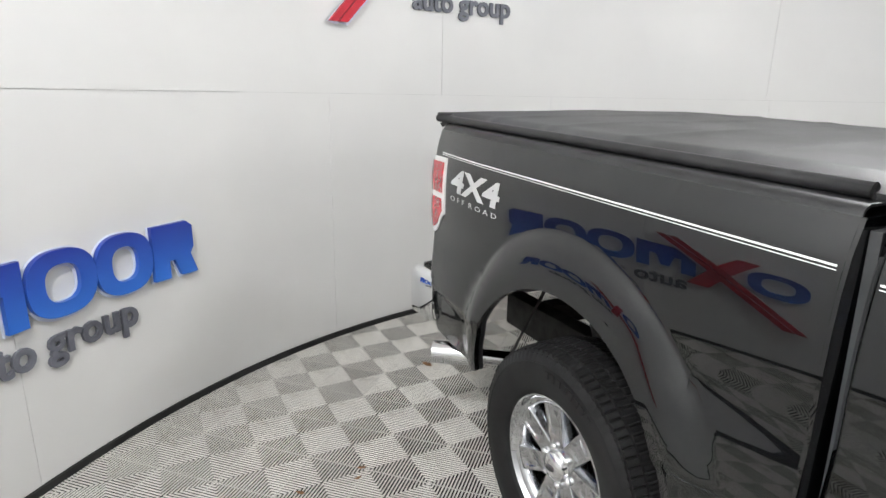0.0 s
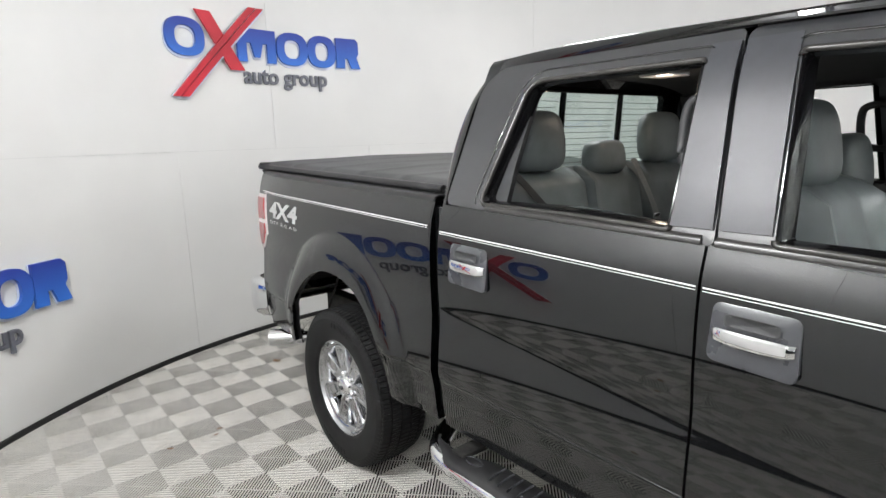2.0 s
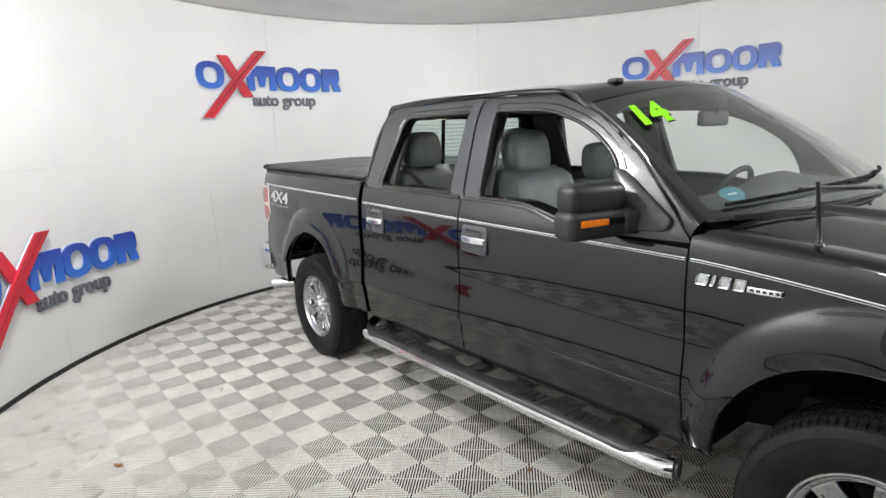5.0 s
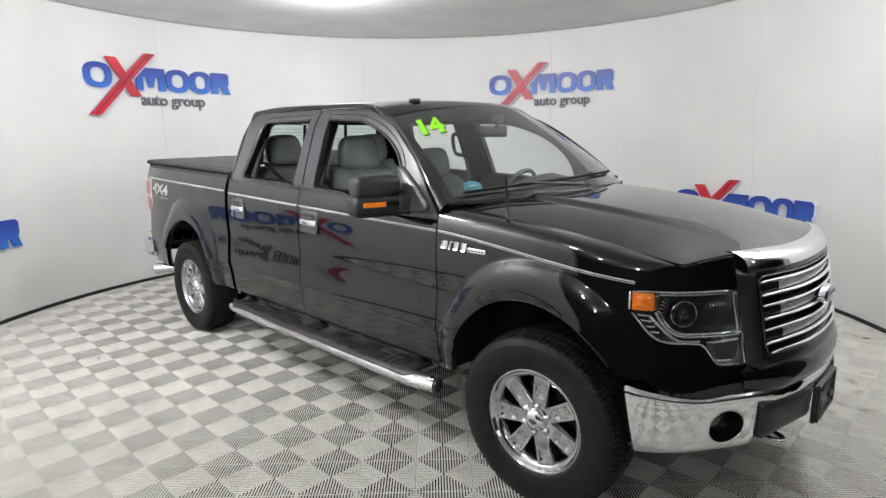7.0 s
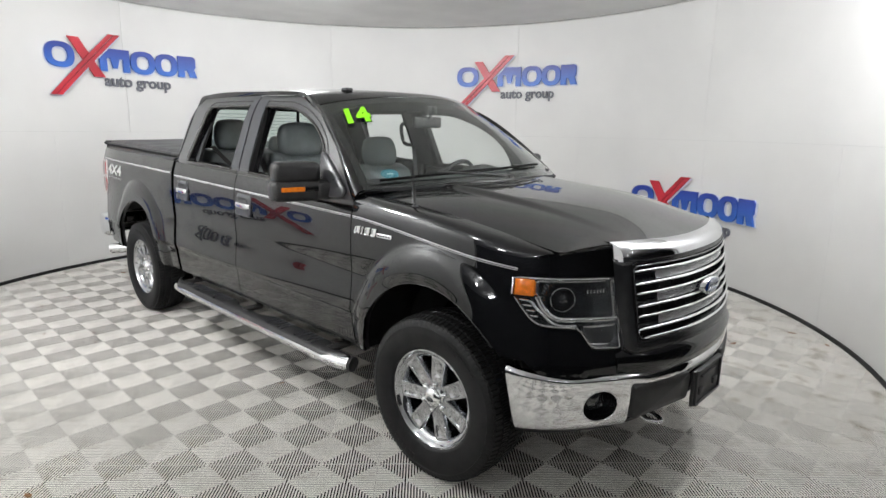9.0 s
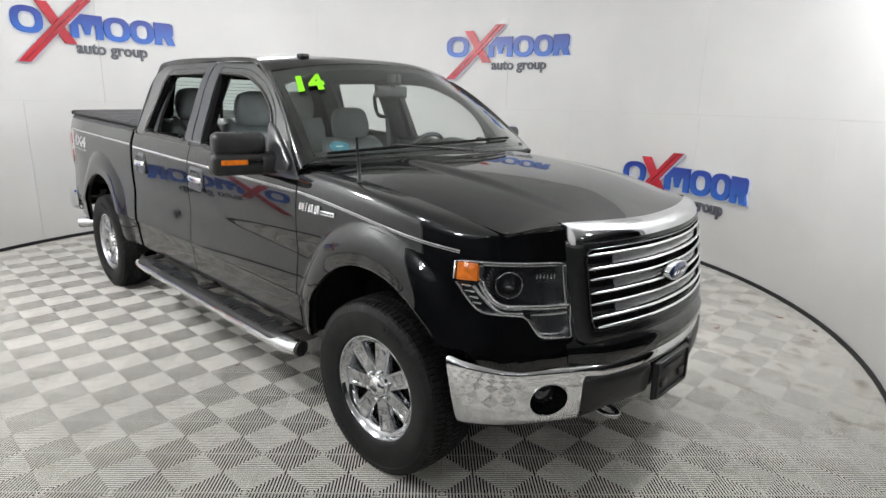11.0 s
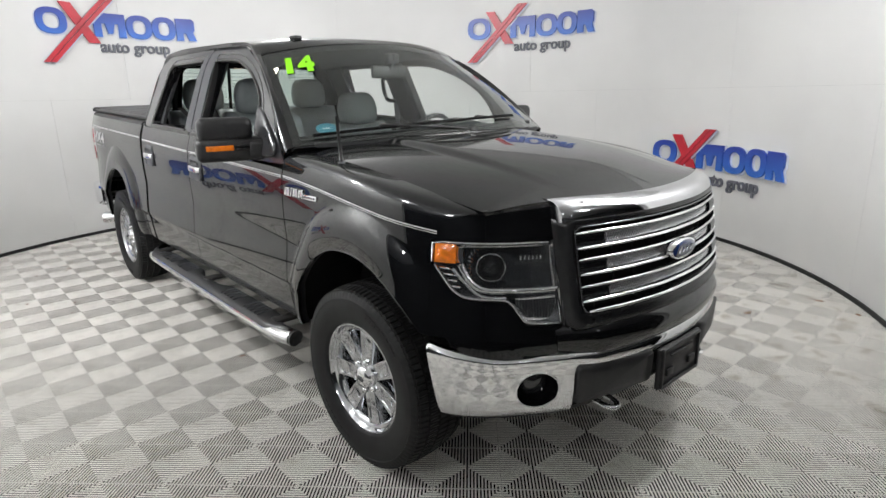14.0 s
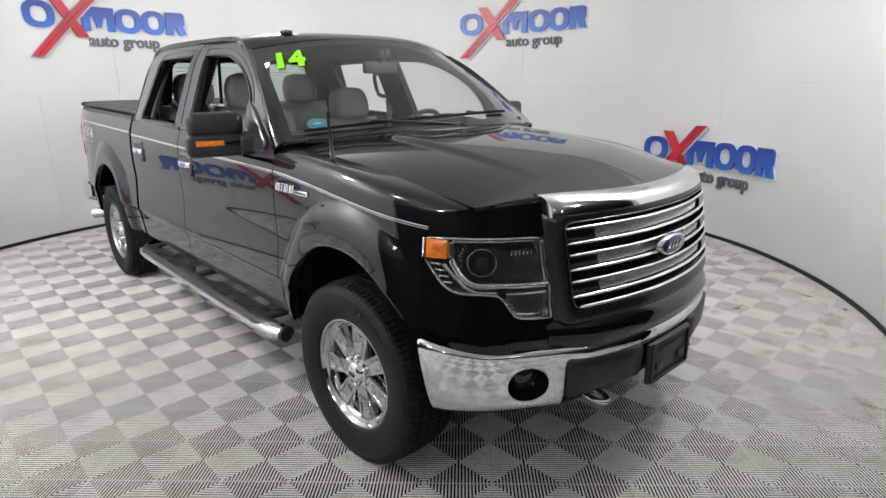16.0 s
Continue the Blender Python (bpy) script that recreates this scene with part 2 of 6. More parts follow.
def grid(rows, closed=False):
    """Verts and faces of a sheet from rows of points."""
    n = len(rows[0])
    verts = [p for r in rows for p in r]
    faces = []
    for i in range(len(rows) - 1):
        for j in range(n if closed else n - 1):
            k = (j + 1) % n
            faces.append((i * n + j, i * n + k, (i + 1) * n + k, (i + 1) * n + j))
    return verts, faces


def box(cx, cy, cz, sx, sy, sz, bev=0.0, seg=2, m=None, bm=None):
    bm = bm or bmesh.new()
    r = bmesh.ops.create_cube(bm, size=1)
    vs = r["verts"]
    bmesh.ops.scale(bm, vec=(sx, sy, sz), verts=vs)
    if bev:
        es = list({e for v in vs for e in v.link_edges})
        g = bmesh.ops.bevel(bm, geom=es, offset=bev, segments=seg, profile=0.5, affect="EDGES")
        vs = list({v for f in g["faces"] for v in f.verts} | {v for v in vs if v.is_valid})
    if m is not None:
        bmesh.ops.transform(bm, matrix=m, verts=vs)
    bmesh.ops.translate(bm, vec=(cx, cy, cz), verts=vs)
    return bm


def tube(points, radius, n=12, flat=1.0, caps=True):
    """Rows of a round bar along points; flat squeezes it upright."""
    pts = [Vector(p) for p in points]
    rows = []
    for i, p in enumerate(pts):
        d = (pts[min(i + 1, len(pts) - 1)] - pts[max(i - 1, 0)]).normalized()
        up = Vector((0, 0, 1)) if abs(d.z) < 0.95 else Vector((0, 1, 0))
        a = d.cross(up).normalized()
        b = a.cross(d)
        r = radius[i] if isinstance(radius, (list, tuple)) else radius
        rows.append([tuple(p + a * r * math.cos(k * math.tau / n) + b * r * flat * math.sin(k * math.tau / n)) for k in range(n)])
    v, f = grid(rows, True)
    if caps:
        f.append(tuple(range(n)))
        f.append(tuple(reversed(range(len(v) - n, len(v)))))
    return v, f


def lathe(profile, n=48, axis_x=True, closed=True):
    """Turns (out, radius) pairs about the x axis, out along -x."""
    rows = []
    for o, r in profile:
        rows.append([(-o, r * math.cos(k * math.tau / n), r * math.sin(k * math.tau / n)) for k in range(n)])
    return grid(rows, True)


def smooth_path(pts, n=8):
    """A rounded polyline through pts."""
    pts = [Vector(p) for p in pts]
    res = []
    for i in range(len(pts) - 1):
        p0, p1, p2, p3 = pts[max(i - 1, 0)], pts[i], pts[i + 1], pts[min(i + 2, len(pts) - 1)]
        for k in range(n):
            t = k / n
            res.append(0.5 * ((2 * p1) + (p2 - p0) * t + (2 * p0 - 5 * p1 + 4 * p2 - p3) * t**2 + (3 * p1 - p0 - 3 * p2 + p3) * t**3))
    res.append(pts[-1])
    return res


def rounded(poly, r, n=5):
    """A polygon in the plane with its corners rounded; r may be one number or one per corner."""
    res = []
    m = len(poly)
    for i in range(m):
        p, a, b = Vector(poly[i]), Vector(poly[i - 1]), Vector(poly[(i + 1) % m])
        rr = r[i] if isinstance(r, (list, tuple)) else r
        da, db = (a - p), (b - p)
        ra = min(rr, da.length * 0.45)
        rb = min(rr, db.length * 0.45)
        s, e = p + da.normalized() * ra, p + db.normalized() * rb
        for k in range(n):
            t = k / (n - 1)
            res.append((1 - t) ** 2 * s + 2 * t * (1 - t) * p + t * t * e)
    return res


def text_mesh(body, size, extrude=0.0, offset=0.0):
    """The built-in font as verts and faces in the plane, from the origin."""
    cu = bpy.data.curves.new("text", "FONT")
    cu.body, cu.size, cu.extrude, cu.offset = body, size, extrude, offset
    cu.resolution_u = 3
    ob = bpy.data.objects.new("text", cu)
    me = bpy.data.meshes.new_from_object(ob)
    v = [x.co[:] for x in me.vertices]
    f = [tuple(p.vertices) for p in me.polygons]
    bpy.data.objects.remove(ob)
    bpy.data.meshes.remove(me)
    bpy.data.curves.remove(cu)
    return v, f


def islands(v, f):
    """The separate pieces of a mesh, each as verts and faces of its own."""
    owner = list(range(len(v)))

    def root(i):
        while owner[i] != i:
            owner[i] = owner[owner[i]]
            i = owner[i]
        return i
    for q in f:
        for i in q[1:]:
            owner[root(i)] = root(q[0])
    sets = {}
    for q in f:
        sets.setdefault(root(q[0]), []).append(q)
    res = []
    for qs in sets.values():
        used = sorted({i for q in qs for i in q})
        index = {i: k for k, i in enumerate(used)}
        res.append(([v[i] for i in used], [tuple(index[i] for i in q) for q in qs]))
    return res


def slab(outlines, depth):
    """A flat plate from outlines [(outer), (hole)...] in the plane: verts (x, y, 0..depth) and faces. Holes: rings with as many points as the outer."""
    if len(outlines) == 2:
        o, h = outlines
        n = len(o)
        v = [(p[0], p[1], 0) for p in o] + [(p[0], p[1], 0) for p in h] + [(p[0], p[1], depth) for p in o] + [(p[0], p[1], depth) for p in h]
        f = []
        for i in range(n):
            j = (i + 1) % n
            f += [(2 * n + i, 2 * n + j, 3 * n + j, 3 * n + i), (i, n + i, n + j, j), (i, j, 2 * n + j, 2 * n + i), (n + i, 3 * n + i, 3 * n + j, n + j)]
        return v, f
    o = outlines[0]
    n = len(o)
    v = [(p[0], p[1], 0) for p in o] + [(p[0], p[1], depth) for p in o]
    f = [tuple(reversed(range(n))), tuple(range(n, 2 * n))]
    f += [(i, (i + 1) % n, n + (i + 1) % n, n + i) for i in range(n)]
    return v, f


# ---- the booth ----
def on_wall(angle, z, inset=0.0):
    a = radians(angle)
    return ROOM.x + (RADIUS - inset) * math.cos(a), ROOM.y + (RADIUS - inset) * math.sin(a), z


def arc_panel(a0, a1, z0, z1, inset, thick, n):
    """A curved board between two angles."""
    rows = []
    for k in range(n + 1):
        a = a0 + (a1 - a0) * k / n
        rows.append([on_wall(a, z0, inset), on_wall(a, z1, inset), on_wall(a, z1, inset - thick), on_wall(a, z0, inset - thick)])
    v, f = grid(rows, True)
    f += [(0, 1, 2, 3), tuple(reversed(range(len(v) - 4, len(v))))]
    return v, f


WALL_FROM, WALL_TO = -82.0, 206.0
SEAM = 1.575


def booth_wall():
    v, f = arc_panel(WALL_FROM, WALL_TO, 0.0, HEIGHT + 0.02, -0.02, 0.12, 140)
    wall = tagged(made("wall_round", v, f, SEAM_GREY, out=ROOM + Vector((0, 0, 1.5))), "curved white panelled wall of the round photo booth", "wall", kind="structure")
    gap = 0.016
    for start, step, z0, z1 in ((110.4, 26.7, 0.035, SEAM - 0.0012), (97.5, 40.0, SEAM + 0.0012, HEIGHT)):
        a = start - step * math.ceil((start - WALL_FROM) / step)
        while a < WALL_TO:
            lo, hi = max(a, WALL_FROM) + gap, min(a + step, WALL_TO) - gap
            if hi - lo > 1:
                v, f = arc_panel(lo, hi, z0, z1, 0.0, 0.018, max(4, int((hi - lo) / 1.5)))
                made("wall_panel", v, f, WALL, wall, sharp=40)
            a += step
    v, f = arc_panel(WALL_FROM, WALL_TO, 0.0, 0.034, 0.012, 0.03, 140)
    tagged(made("baseboard", v, f, RUBBER_BASE, sharp=40), "black rubber strip along the foot of the wall", "baseboard", kind="structure")


booth_wall()

def plain_box(name, cx, cy, cz, sx, sy, sz, mat, label, category):
    return tagged(part(name, box(cx, cy, cz, sx, sy, sz), mat, smooth=False), label, category, kind="structure")


plain_box("ceiling", 0, 0, HEIGHT + 0.12, 22, 22, 0.2, CEILING, "plain grey painted ceiling above the booth", "ceiling")
for nm, cx, cy, sx, sy in (("wall_outer_west", -8, 0, 0.2, 22), ("wall_outer_east", 9, 0, 0.2, 22), ("wall_outer_south", 0, -8, 22, 0.2), ("wall_outer_north", 0, 9, 22, 0.2)):
    plain_box(nm, cx, cy, HEIGHT / 2, sx, sy, HEIGHT + 0.04, OUTER, "plain plaster wall of the hall", "wall")

ground = plain_box("floor", 0, 0, -0.07, 22, 22, 0.1, SUBFLOOR, "floor of grey ribbed plastic tiles laid diagonally", "floor")

# unseen ceiling lamps, kinds inferred from reflections; places and strengths chosen for brightness
for x, y, k in ((-2.7, 2.75, 3.0), (-2.6, 0.3, 0.55), (0.6, 3.6, 1.35), (0.7, -2.9, 0.12), (-1.6, -3.6, 0.06), (-3.2, -4.4, 0.10), (-0.6, -5.2, 0.08), (1.35, -1.05, 2.35)):
    # disc made wide to keep direct light off the ceiling
    rows = [[(x + r * math.cos(i * math.tau / 24), y + r * math.sin(i * math.tau / 24), z) for i in range(24)]
            for r, z in ((0.34, HEIGHT + 0.02), (0.34, HEIGHT - 0.035), (0.325, HEIGHT - 0.039), (0.30, HEIGHT - 0.025), (0.001, HEIGHT - 0.025))]
    v, f = grid(rows, True)
    tagged(made("ceiling_lamp", v, f, FIXTURE, sharp=30), "round white ceiling downlight, out of view, place assumed", "ceiling lamp", "ceiling downlights")
    globe("downlight", x, y, HEIGHT - (0.165 if y > -2 else 0.30), LAMP_POWER * 2.8 * k, 0.12)
for x, y, k in ((-4.2, -0.9, 0.4), (-5.8, -3.0, 0.45), (-3.6, -5.8, 0.2)):
    tagged(part("ceiling_panel_light", box(x, y, HEIGHT - 0.005, 0.66, 0.66, 0.05, 0.006), FIXTURE), "square white ceiling light panel", "ceiling lamp", "square ceiling lights")
    globe("panel_light", x, y, HEIGHT - 0.32, LAMP_POWER * 5.0 * k, 0.12)


# ---- wall signs ----
def bend(points, angle, z, lift):
    """Lays flat sign points (along, up, out) on the wall; angle: where along = 0 begins."""
    return [on_wall(angle - math.degrees(p[0] / RADIUS), z + p[1], p[2] + lift) for p in points]


def ring_outline(s0, s1, z0, z1, n=40, power=2.5):
    c, d = ((s0 + s1) / 2, (z0 + z1) / 2), ((s1 - s0) / 2, (z1 - z0) / 2)
    res = []
    for k in range(n):
        a = k * math.tau / n
        ca, sa = math.cos(a), math.sin(a)
        res.append((c[0] + d[0] * math.copysign(abs(ca) ** (2 / power), ca), c[1] + d[1] * math.copysign(abs(sa) ** (2 / power), sa)))
    return res


def cut(v, f, width=0.05):
    """Splits long faces of a flat slab so that it can follow the curve."""
    bm = bmesh.new()
    vs = [bm.verts.new(p) for p in v]
    for q in f:
        bm.faces.new([vs[i] for i in q])
    lo, hi = min(p[0] for p in v), max(p[0] for p in v)
    s = lo + width
    while s < hi - 0.005:
        bmesh.ops.bisect_plane(bm, geom=bm.verts[:] + bm.edges[:] + bm.faces[:], plane_co=(s, 0, 0), plane_no=(1, 0, 0))
        s += width
    bmesh.ops.recalc_face_normals(bm, faces=bm.faces)
    bm.verts.index_update()
    return [p.co[:] for p in bm.verts], [tuple(p.index for p in q.verts) for q in bm.faces]


def wall_sign(angle, z):
    """Raised sign: blue rings and blocks, two crossed red bars, grey words below."""
    sign = tagged(new("wall_sign"), "raised blue and red sign with grey words on white wall", "wall sign", "wall signs")
    sign.location = on_wall(angle - 12.9, z)
    inv = Matrix.Translation(-Vector(sign.location))

    def add(name, outlines, mat, lift, depth, edge=0.010):
        v, f = cut(*slab(outlines, depth))
        v = [inv @ Vector(p) for p in bend(v, angle, z, lift)]
        ob = made(name, v, f, mat, sign, sharp=35)
        if edge:
            big = []
            for i, o in enumerate(outlines):
                c = Vector((sum(p[0] for p in o) / len(o), sum(p[1] for p in o) / len(o)))
                g = []
                for k, p in enumerate(o):
                    t = Vector(o[(k + 1) % len(o)]) - Vector(o[k - 1])
                    nrm = Vector((t.y, -t.x)).normalized()
                    g.append(Vector(p) + nrm * (edge if i == 0 else -edge) + Vector((0.006, -0.008)))
                big.append(g)
            v, f = cut(*slab(big, 0.012))
            v = [inv @ Vector(p) for p in bend(v, angle, z, lift - 0.014)]
            made("backing", v, f, SIGN_EDGE, ob, "pale edge behind the raised shape", sharp=35)
        return ob

    base = 0.004
    w = 0.074

    def o_ring(s0, s1, z0, z1):
        add("blue_ring", [ring_outline(s0, s1, z0, z1), ring_outline(s0 + w, s1 - w, z0 + 0.058, z1 - 0.058)], SIGN_BLUE, base + 0.014, 0.022)

    o_ring(0.0, 0.325, 0.0, 0.275)
    # a plain block of three bars
    blk = [(0.61, 0.0), (0.695, 0.0), (0.695, 0.15), (0.735, 0.15), (0.765, 0.04), (0.815, 0.04), (0.845, 0.15), (0.885, 0.15), (0.885, 0.0), (0.965, 0.0), (0.965, 0.262), (0.61, 0.262)]
    add("blue_block", [blk], SIGN_BLUE, base + 0.014, 0.022)
    o_ring(0.975, 1.275, -0.005, 0.267)
    o_ring(1.275, 1.555, -0.005, 0.267)
    rb = [(1.56, 0.0), (1.645, 0.0), (1.645, 0.085), (1.675, 0.085), (1.71, 0.0), (1.80, 0.0), (1.765, 0.10), (1.785, 0.13), (1.785, 0.235), (1.755, 0.262), (1.56, 0.262)]
    add("blue_block", [rb], SIGN_BLUE, base + 0.014, 0.022)
    # crossed red bars, the long one split by a white line
    add("red_bar", [[(0.26, 0.345), (0.385, 0.345), (0.66, -0.075), (0.535, -0.075)]], SIGN_RED, base + 0.022, 0.02)
    add("red_bar", [[(0.0, -0.30), (0.055, -0.30), (0.79, 0.42), (0.725, 0.42)]], SIGN_RED, base + 0.040, 0.02)
    add("red_bar", [[(0.065, -0.30), (0.13, -0.30), (0.86, 0.42), (0.80, 0.42)]], SIGN_RED, base + 0.040, 0.02)
    v, f = text_mesh("auto group", 0.185, 0.008, 0.0045)
    wide = max(p[0] for p in v)
    v, f = cut([(0.66 + p[0] * 0.80 / wide, p[1] - 0.165, p[2] + 0.008) for p in v], f)
    v = [inv @ Vector(p) for p in bend(v, angle, z, 0.006)]
    for lv, lf in islands(v, f):
        made("grey_letter", lv, lf, SIGN_GREY, sign, sharp=35)
    return sign


for angle, z in ((150.5, 0.705), (110.71, 2.28), (30.5, 2.275), (-9.0, 0.735)):
    if angle - 26 > WALL_FROM and angle < WALL_TO:
        wall_sign(angle, z)


# ---- the pickup truck: right side at -x, nose towards -y ----
truck = tagged(new("pickup_truck"), "black four-door pickup truck with chrome trim, parked in the booth", "pickup truck")

# lean of the body side in degrees: a shallow scoop along the doors, a shoulder under the windows
side_lean = interp([0.704, 0.75, 0.80, 0.86, 0.915, 0.94, 0.965, 1.0, 1.05, 1.10, 1.15, 1.20, 1.25, 1.29, 1.33, 1.40, 1.46], [2.0, 3.6, 5.0, 6.2, 3.0, 0.0, -3.4, -2.6, -0.6, 0.8, 2.5, 4.5, 7.5, 15.0, 19.0, 14.0, 14.0])
low_w = interp([0.44, 0.52, 0.62, 0.692, 0.704], [0.918, 0.936, 0.950, 0.957, 0.967])
SIDE_Z = np.linspace(0.704, 1.46, 379)
SIDE_W = 0.967 - np.concatenate([[0.0], np.cumsum([math.tan(radians(side_lean(z + 0.001))) * 0.002 for z in SIDE_Z[:-1]])])


def side_w(z):
    return low_w(z) if z < 0.704 else float(np.interp(z, SIDE_Z, SIDE_W))


green_w = spline([1.30, 1.40, 1.6, 1.8, 1.87], [0.928, 0.900, 0.822, 0.728, 0.675])
HUB_F, HUB_R, HUB_Z = 0.0, 3.683, 0.402
ARCH_F, ARCH_R = (0.03, 0.50, 0.46), (3.70, 0.52, 0.48)
RAIL = 1.352                         # top of the bed's metal side


def rake(y, zz):
    return 0.03 * (y - 1.9) * clamp((zz - 0.5) / 0.7)


def flare(y, z):
    """How far the wheel-arch flares stand out."""
    best = 0.0
    for (yc, zc, _), r1, kx in ((ARCH_F, 0.640, 0.90), (ARCH_R, 0.665, 0.93)):
        dz = max(z - zc, 0.0)
        r = math.hypot((y - yc) / kx, dz)
        s = clamp((r1 - r) / 0.13)
        best = max(best, 0.036 * (1 - (1 - s) ** 2) * clamp((z - 0.40) / 0.12))
    return best


def side_point(y, zz, lift=0.0):
    z = zz + rake(y, zz)
    w = side_w(zz) + flare(y, z) + lift
    w -= 0.030 * clamp((y - 4.15) / 0.5) ** 2
    return (-w, y, z)


def arch_z(y, arch):
    yc, zc, r = arch
    d = r * r - (y - yc) ** 2
    return zc + math.sqrt(d) if d > 0 else None


def spread(a, b, arch=None, n=14):
    """Stations from a to b, dense at the sides of a wheel arch."""
    if not arch:
        return [a + (b - a) * k / n for k in range(n + 1)]
    yc, zc, r = arch
    ys = [a + (yc - r - a) * k / n for k in range(n)] if a < yc - r else []
    m = 44
    ys += [yc - r * math.cos(math.pi * k / m) for k in range(m + 1)]
    ys += [yc + r + (b - yc - r) * k / n for k in range(1, n + 1)] if b > yc + r else []
    return [y for y in ys if a - 1e-6 <= y <= b + 1e-6]


def side_sheet(name, a, b, bottom, top, mat, parent, arch=None, left=False, n=14, m=64, label="", solid=0.02):
    rows = []
    for y in spread(a, b, arch, n):
        z0 = bottom(y) if callable(bottom) else bottom
        if arch:
            az = arch_z(y, arch)
            if az:
                z0 = max(z0, az - rake(y, az))
        z1 = top(y) if callable(top) else top
        # rows denser about the body crease
        rows.append([side_point(y, z0 + (z1 - z0) * k / m) for k in range(m + 1)])
    v, f = grid(rows)
    return made(name, v, f, mat, parent, label, solid=solid, out=(0, (a + b) / 2, 0.8), left=left, sharp=50)


def arch_liner(arch, left, lo, hi, lip_hi):
    """Rolled lip and dark wheelhouse."""
    yc, zc, r = arch
    rows, lip = [], []
    for k in range(33):
        a = math.pi * k / 32
        y, z = yc + r * math.cos(a), zc + r * math.sin(a)
        zz = z - rake(y, z)
        p = Vector(side_point(y, zz))
        if arch is ARCH_F and y < 0:
            p.x = nose_point(nose_at_y(y), z)[0]
        if a <= lip_hi:
            lip.append([tuple(p + Vector((0.001, 0, 0))), tuple(p + Vector((0.012, 0.014 * math.cos(a), 0.014 * math.sin(a)))), tuple(p + Vector((0.045, 0.010 * math.cos(a), 0.010 * math.sin(a))))])
        if not lo <= a <= hi:
            continue
        q = Vector((p.x + 0.04 + 0.06 * clamp((-0.2 - y) / 0.15) * (arch is ARCH_F), yc + (r + 0.03) * math.cos(a), zc + (r + 0.03) * math.sin(a)))
        rows.append([tuple(q), (-0.62, q.y, q.z), (-0.55, yc + r * 0.75 * math.cos(a), zc + (r * 0.75) * math.sin(a))])
    v, f = grid(lip)
    made("arch_lip", v, f, BLACK_PLASTIC, truck, "black wheel-arch lip", left=left)
    v, f = grid(rows)
    made("wheel_housing", v, f, MATTE_BLACK, truck, "dark wheel housing", left=left, solid=0.004)


# -- plan of the nose: from the front door forwards round to the middle --
nose_pts = [(-0.967, 0.62), (-0.967, 0.2), (-0.963, -0.1), (-0.947, -0.26), (-0.908, -0.38), (-0.848, -0.50), (-0.758, -0.60), (-0.66, -0.668), (-0.57, -0.713), (-0.40, -0.768), (-0.2, -0.808), (0.0, -0.82)]
acc = [0.0]
for p, q in zip(nose_pts, nose_pts[1:]):
    acc.append(acc[-1] + math.dist(p, q))
nose_x, nose_y = spline(acc, [p[0] for p in nose_pts]), spline(acc, [p[1] for p in nose_pts])
NOSE_END = acc[-1]


def nose_frame(s):
    e = 0.004
    p = Vector((nose_x(s), nose_y(s), 0))
    t = Vector((nose_x(s + e) - nose_x(s - e), nose_y(s + e) - nose_y(s - e), 0)).normalized()
    return p, Vector((t.y, -t.x, 0))


def nose_point(s, z, lift=0.0):
    """A point of the nose's skin at the arc length s and height z."""
    p, nrm = nose_frame(s)
    if nrm.dot(Vector((p.x * 0.6, p.y - 0.9, 0))) < 0:
        nrm = -nrm
    front = ease((0.05 - p.y) / 0.6)
    zz = z - rake(p.y, z)
    off = (side_w(zz) - 0.967) * (1 - 0.8 * front) + flare(p.y, z) * (1 - ease((-0.25 - p.y) / 0.2)) - front * 0.17 * (z - 0.95) + lift
    q = p + nrm * off
    return (q.x, q.y, z)


def nose_at_y(y):
    lo, hi = 0.0, NOSE_END
    for _ in range(40):
        m = (lo + hi) / 2
        lo, hi = (m, hi) if nose_y(m) > y else (lo, m)
    return lo


def nose_at_x(x):
    lo, hi = 0.3, NOSE_END
    for _ in range(40):
        m = (lo + hi) / 2
        lo, hi = (m, hi) if nose_x(m) < x else (lo, m)
    return lo


S_LAMP, S_GRILLE = nose_at_y(-0.405), nose_at_x(-0.560)
fender_top = spline([-0.72, -0.45, -0.1, 0.3, 0.62], [1.115, 1.130, 1.195, 1.240, 1.262])
edge_y = [-0.56, -0.4, -0.1, 0.24, 0.62]
hood_edge_x = spline(edge_y, [-0.765, -0.785, -0.80, -0.815, -0.835])
hood_edge_z = spline(edge_y, [1.172, 1.20, 1.25, 1.29, 1.325])
hood_mid_z = spline([-0.82, -0.7, -0.55, -0.3, 0, 0.3, 0.6], [1.180, 1.220, 1.256, 1.303, 1.340, 1.366, 1.385])
# lower and upper edge of the headlamp along the nose, from its rear tip to the grille
span = S_GRILLE - S_LAMP
lamp_low = interp([S_LAMP, S_LAMP + 0.03 * span, S_LAMP + 0.21 * span, S_LAMP + 0.28 * span, S_LAMP + 0.57 * span, S_LAMP + 0.60 * span, S_LAMP + 0.73 * span, S_GRILLE], [0.985, 0.968, 0.878, 0.864, 0.854, 0.848, 0.770, 0.760])
lamp_high = interp([S_LAMP, S_LAMP + 0.1 * span, S_GRILLE], [1.063, 1.066, 1.060])


def hood_line(s):
    """The edge that the fender and the header run up to."""
    y = nose_y(s)
    if y > -0.50 and nose_x(s) < -0.7:
        yy = y + min(y + 0.3, 0) * 0.25
        return Vector((hood_edge_x(yy), yy, hood_edge_z(yy) - 0.012 * clamp((-0.3 - y) / 0.2)))
    u = clamp((s - nose_at_y(-0.50)) / (S_GRILLE - nose_at_y(-0.50)))
    return hood_front(-0.765 + 0.205 * u) + Vector((0, 0.004, -0.006))


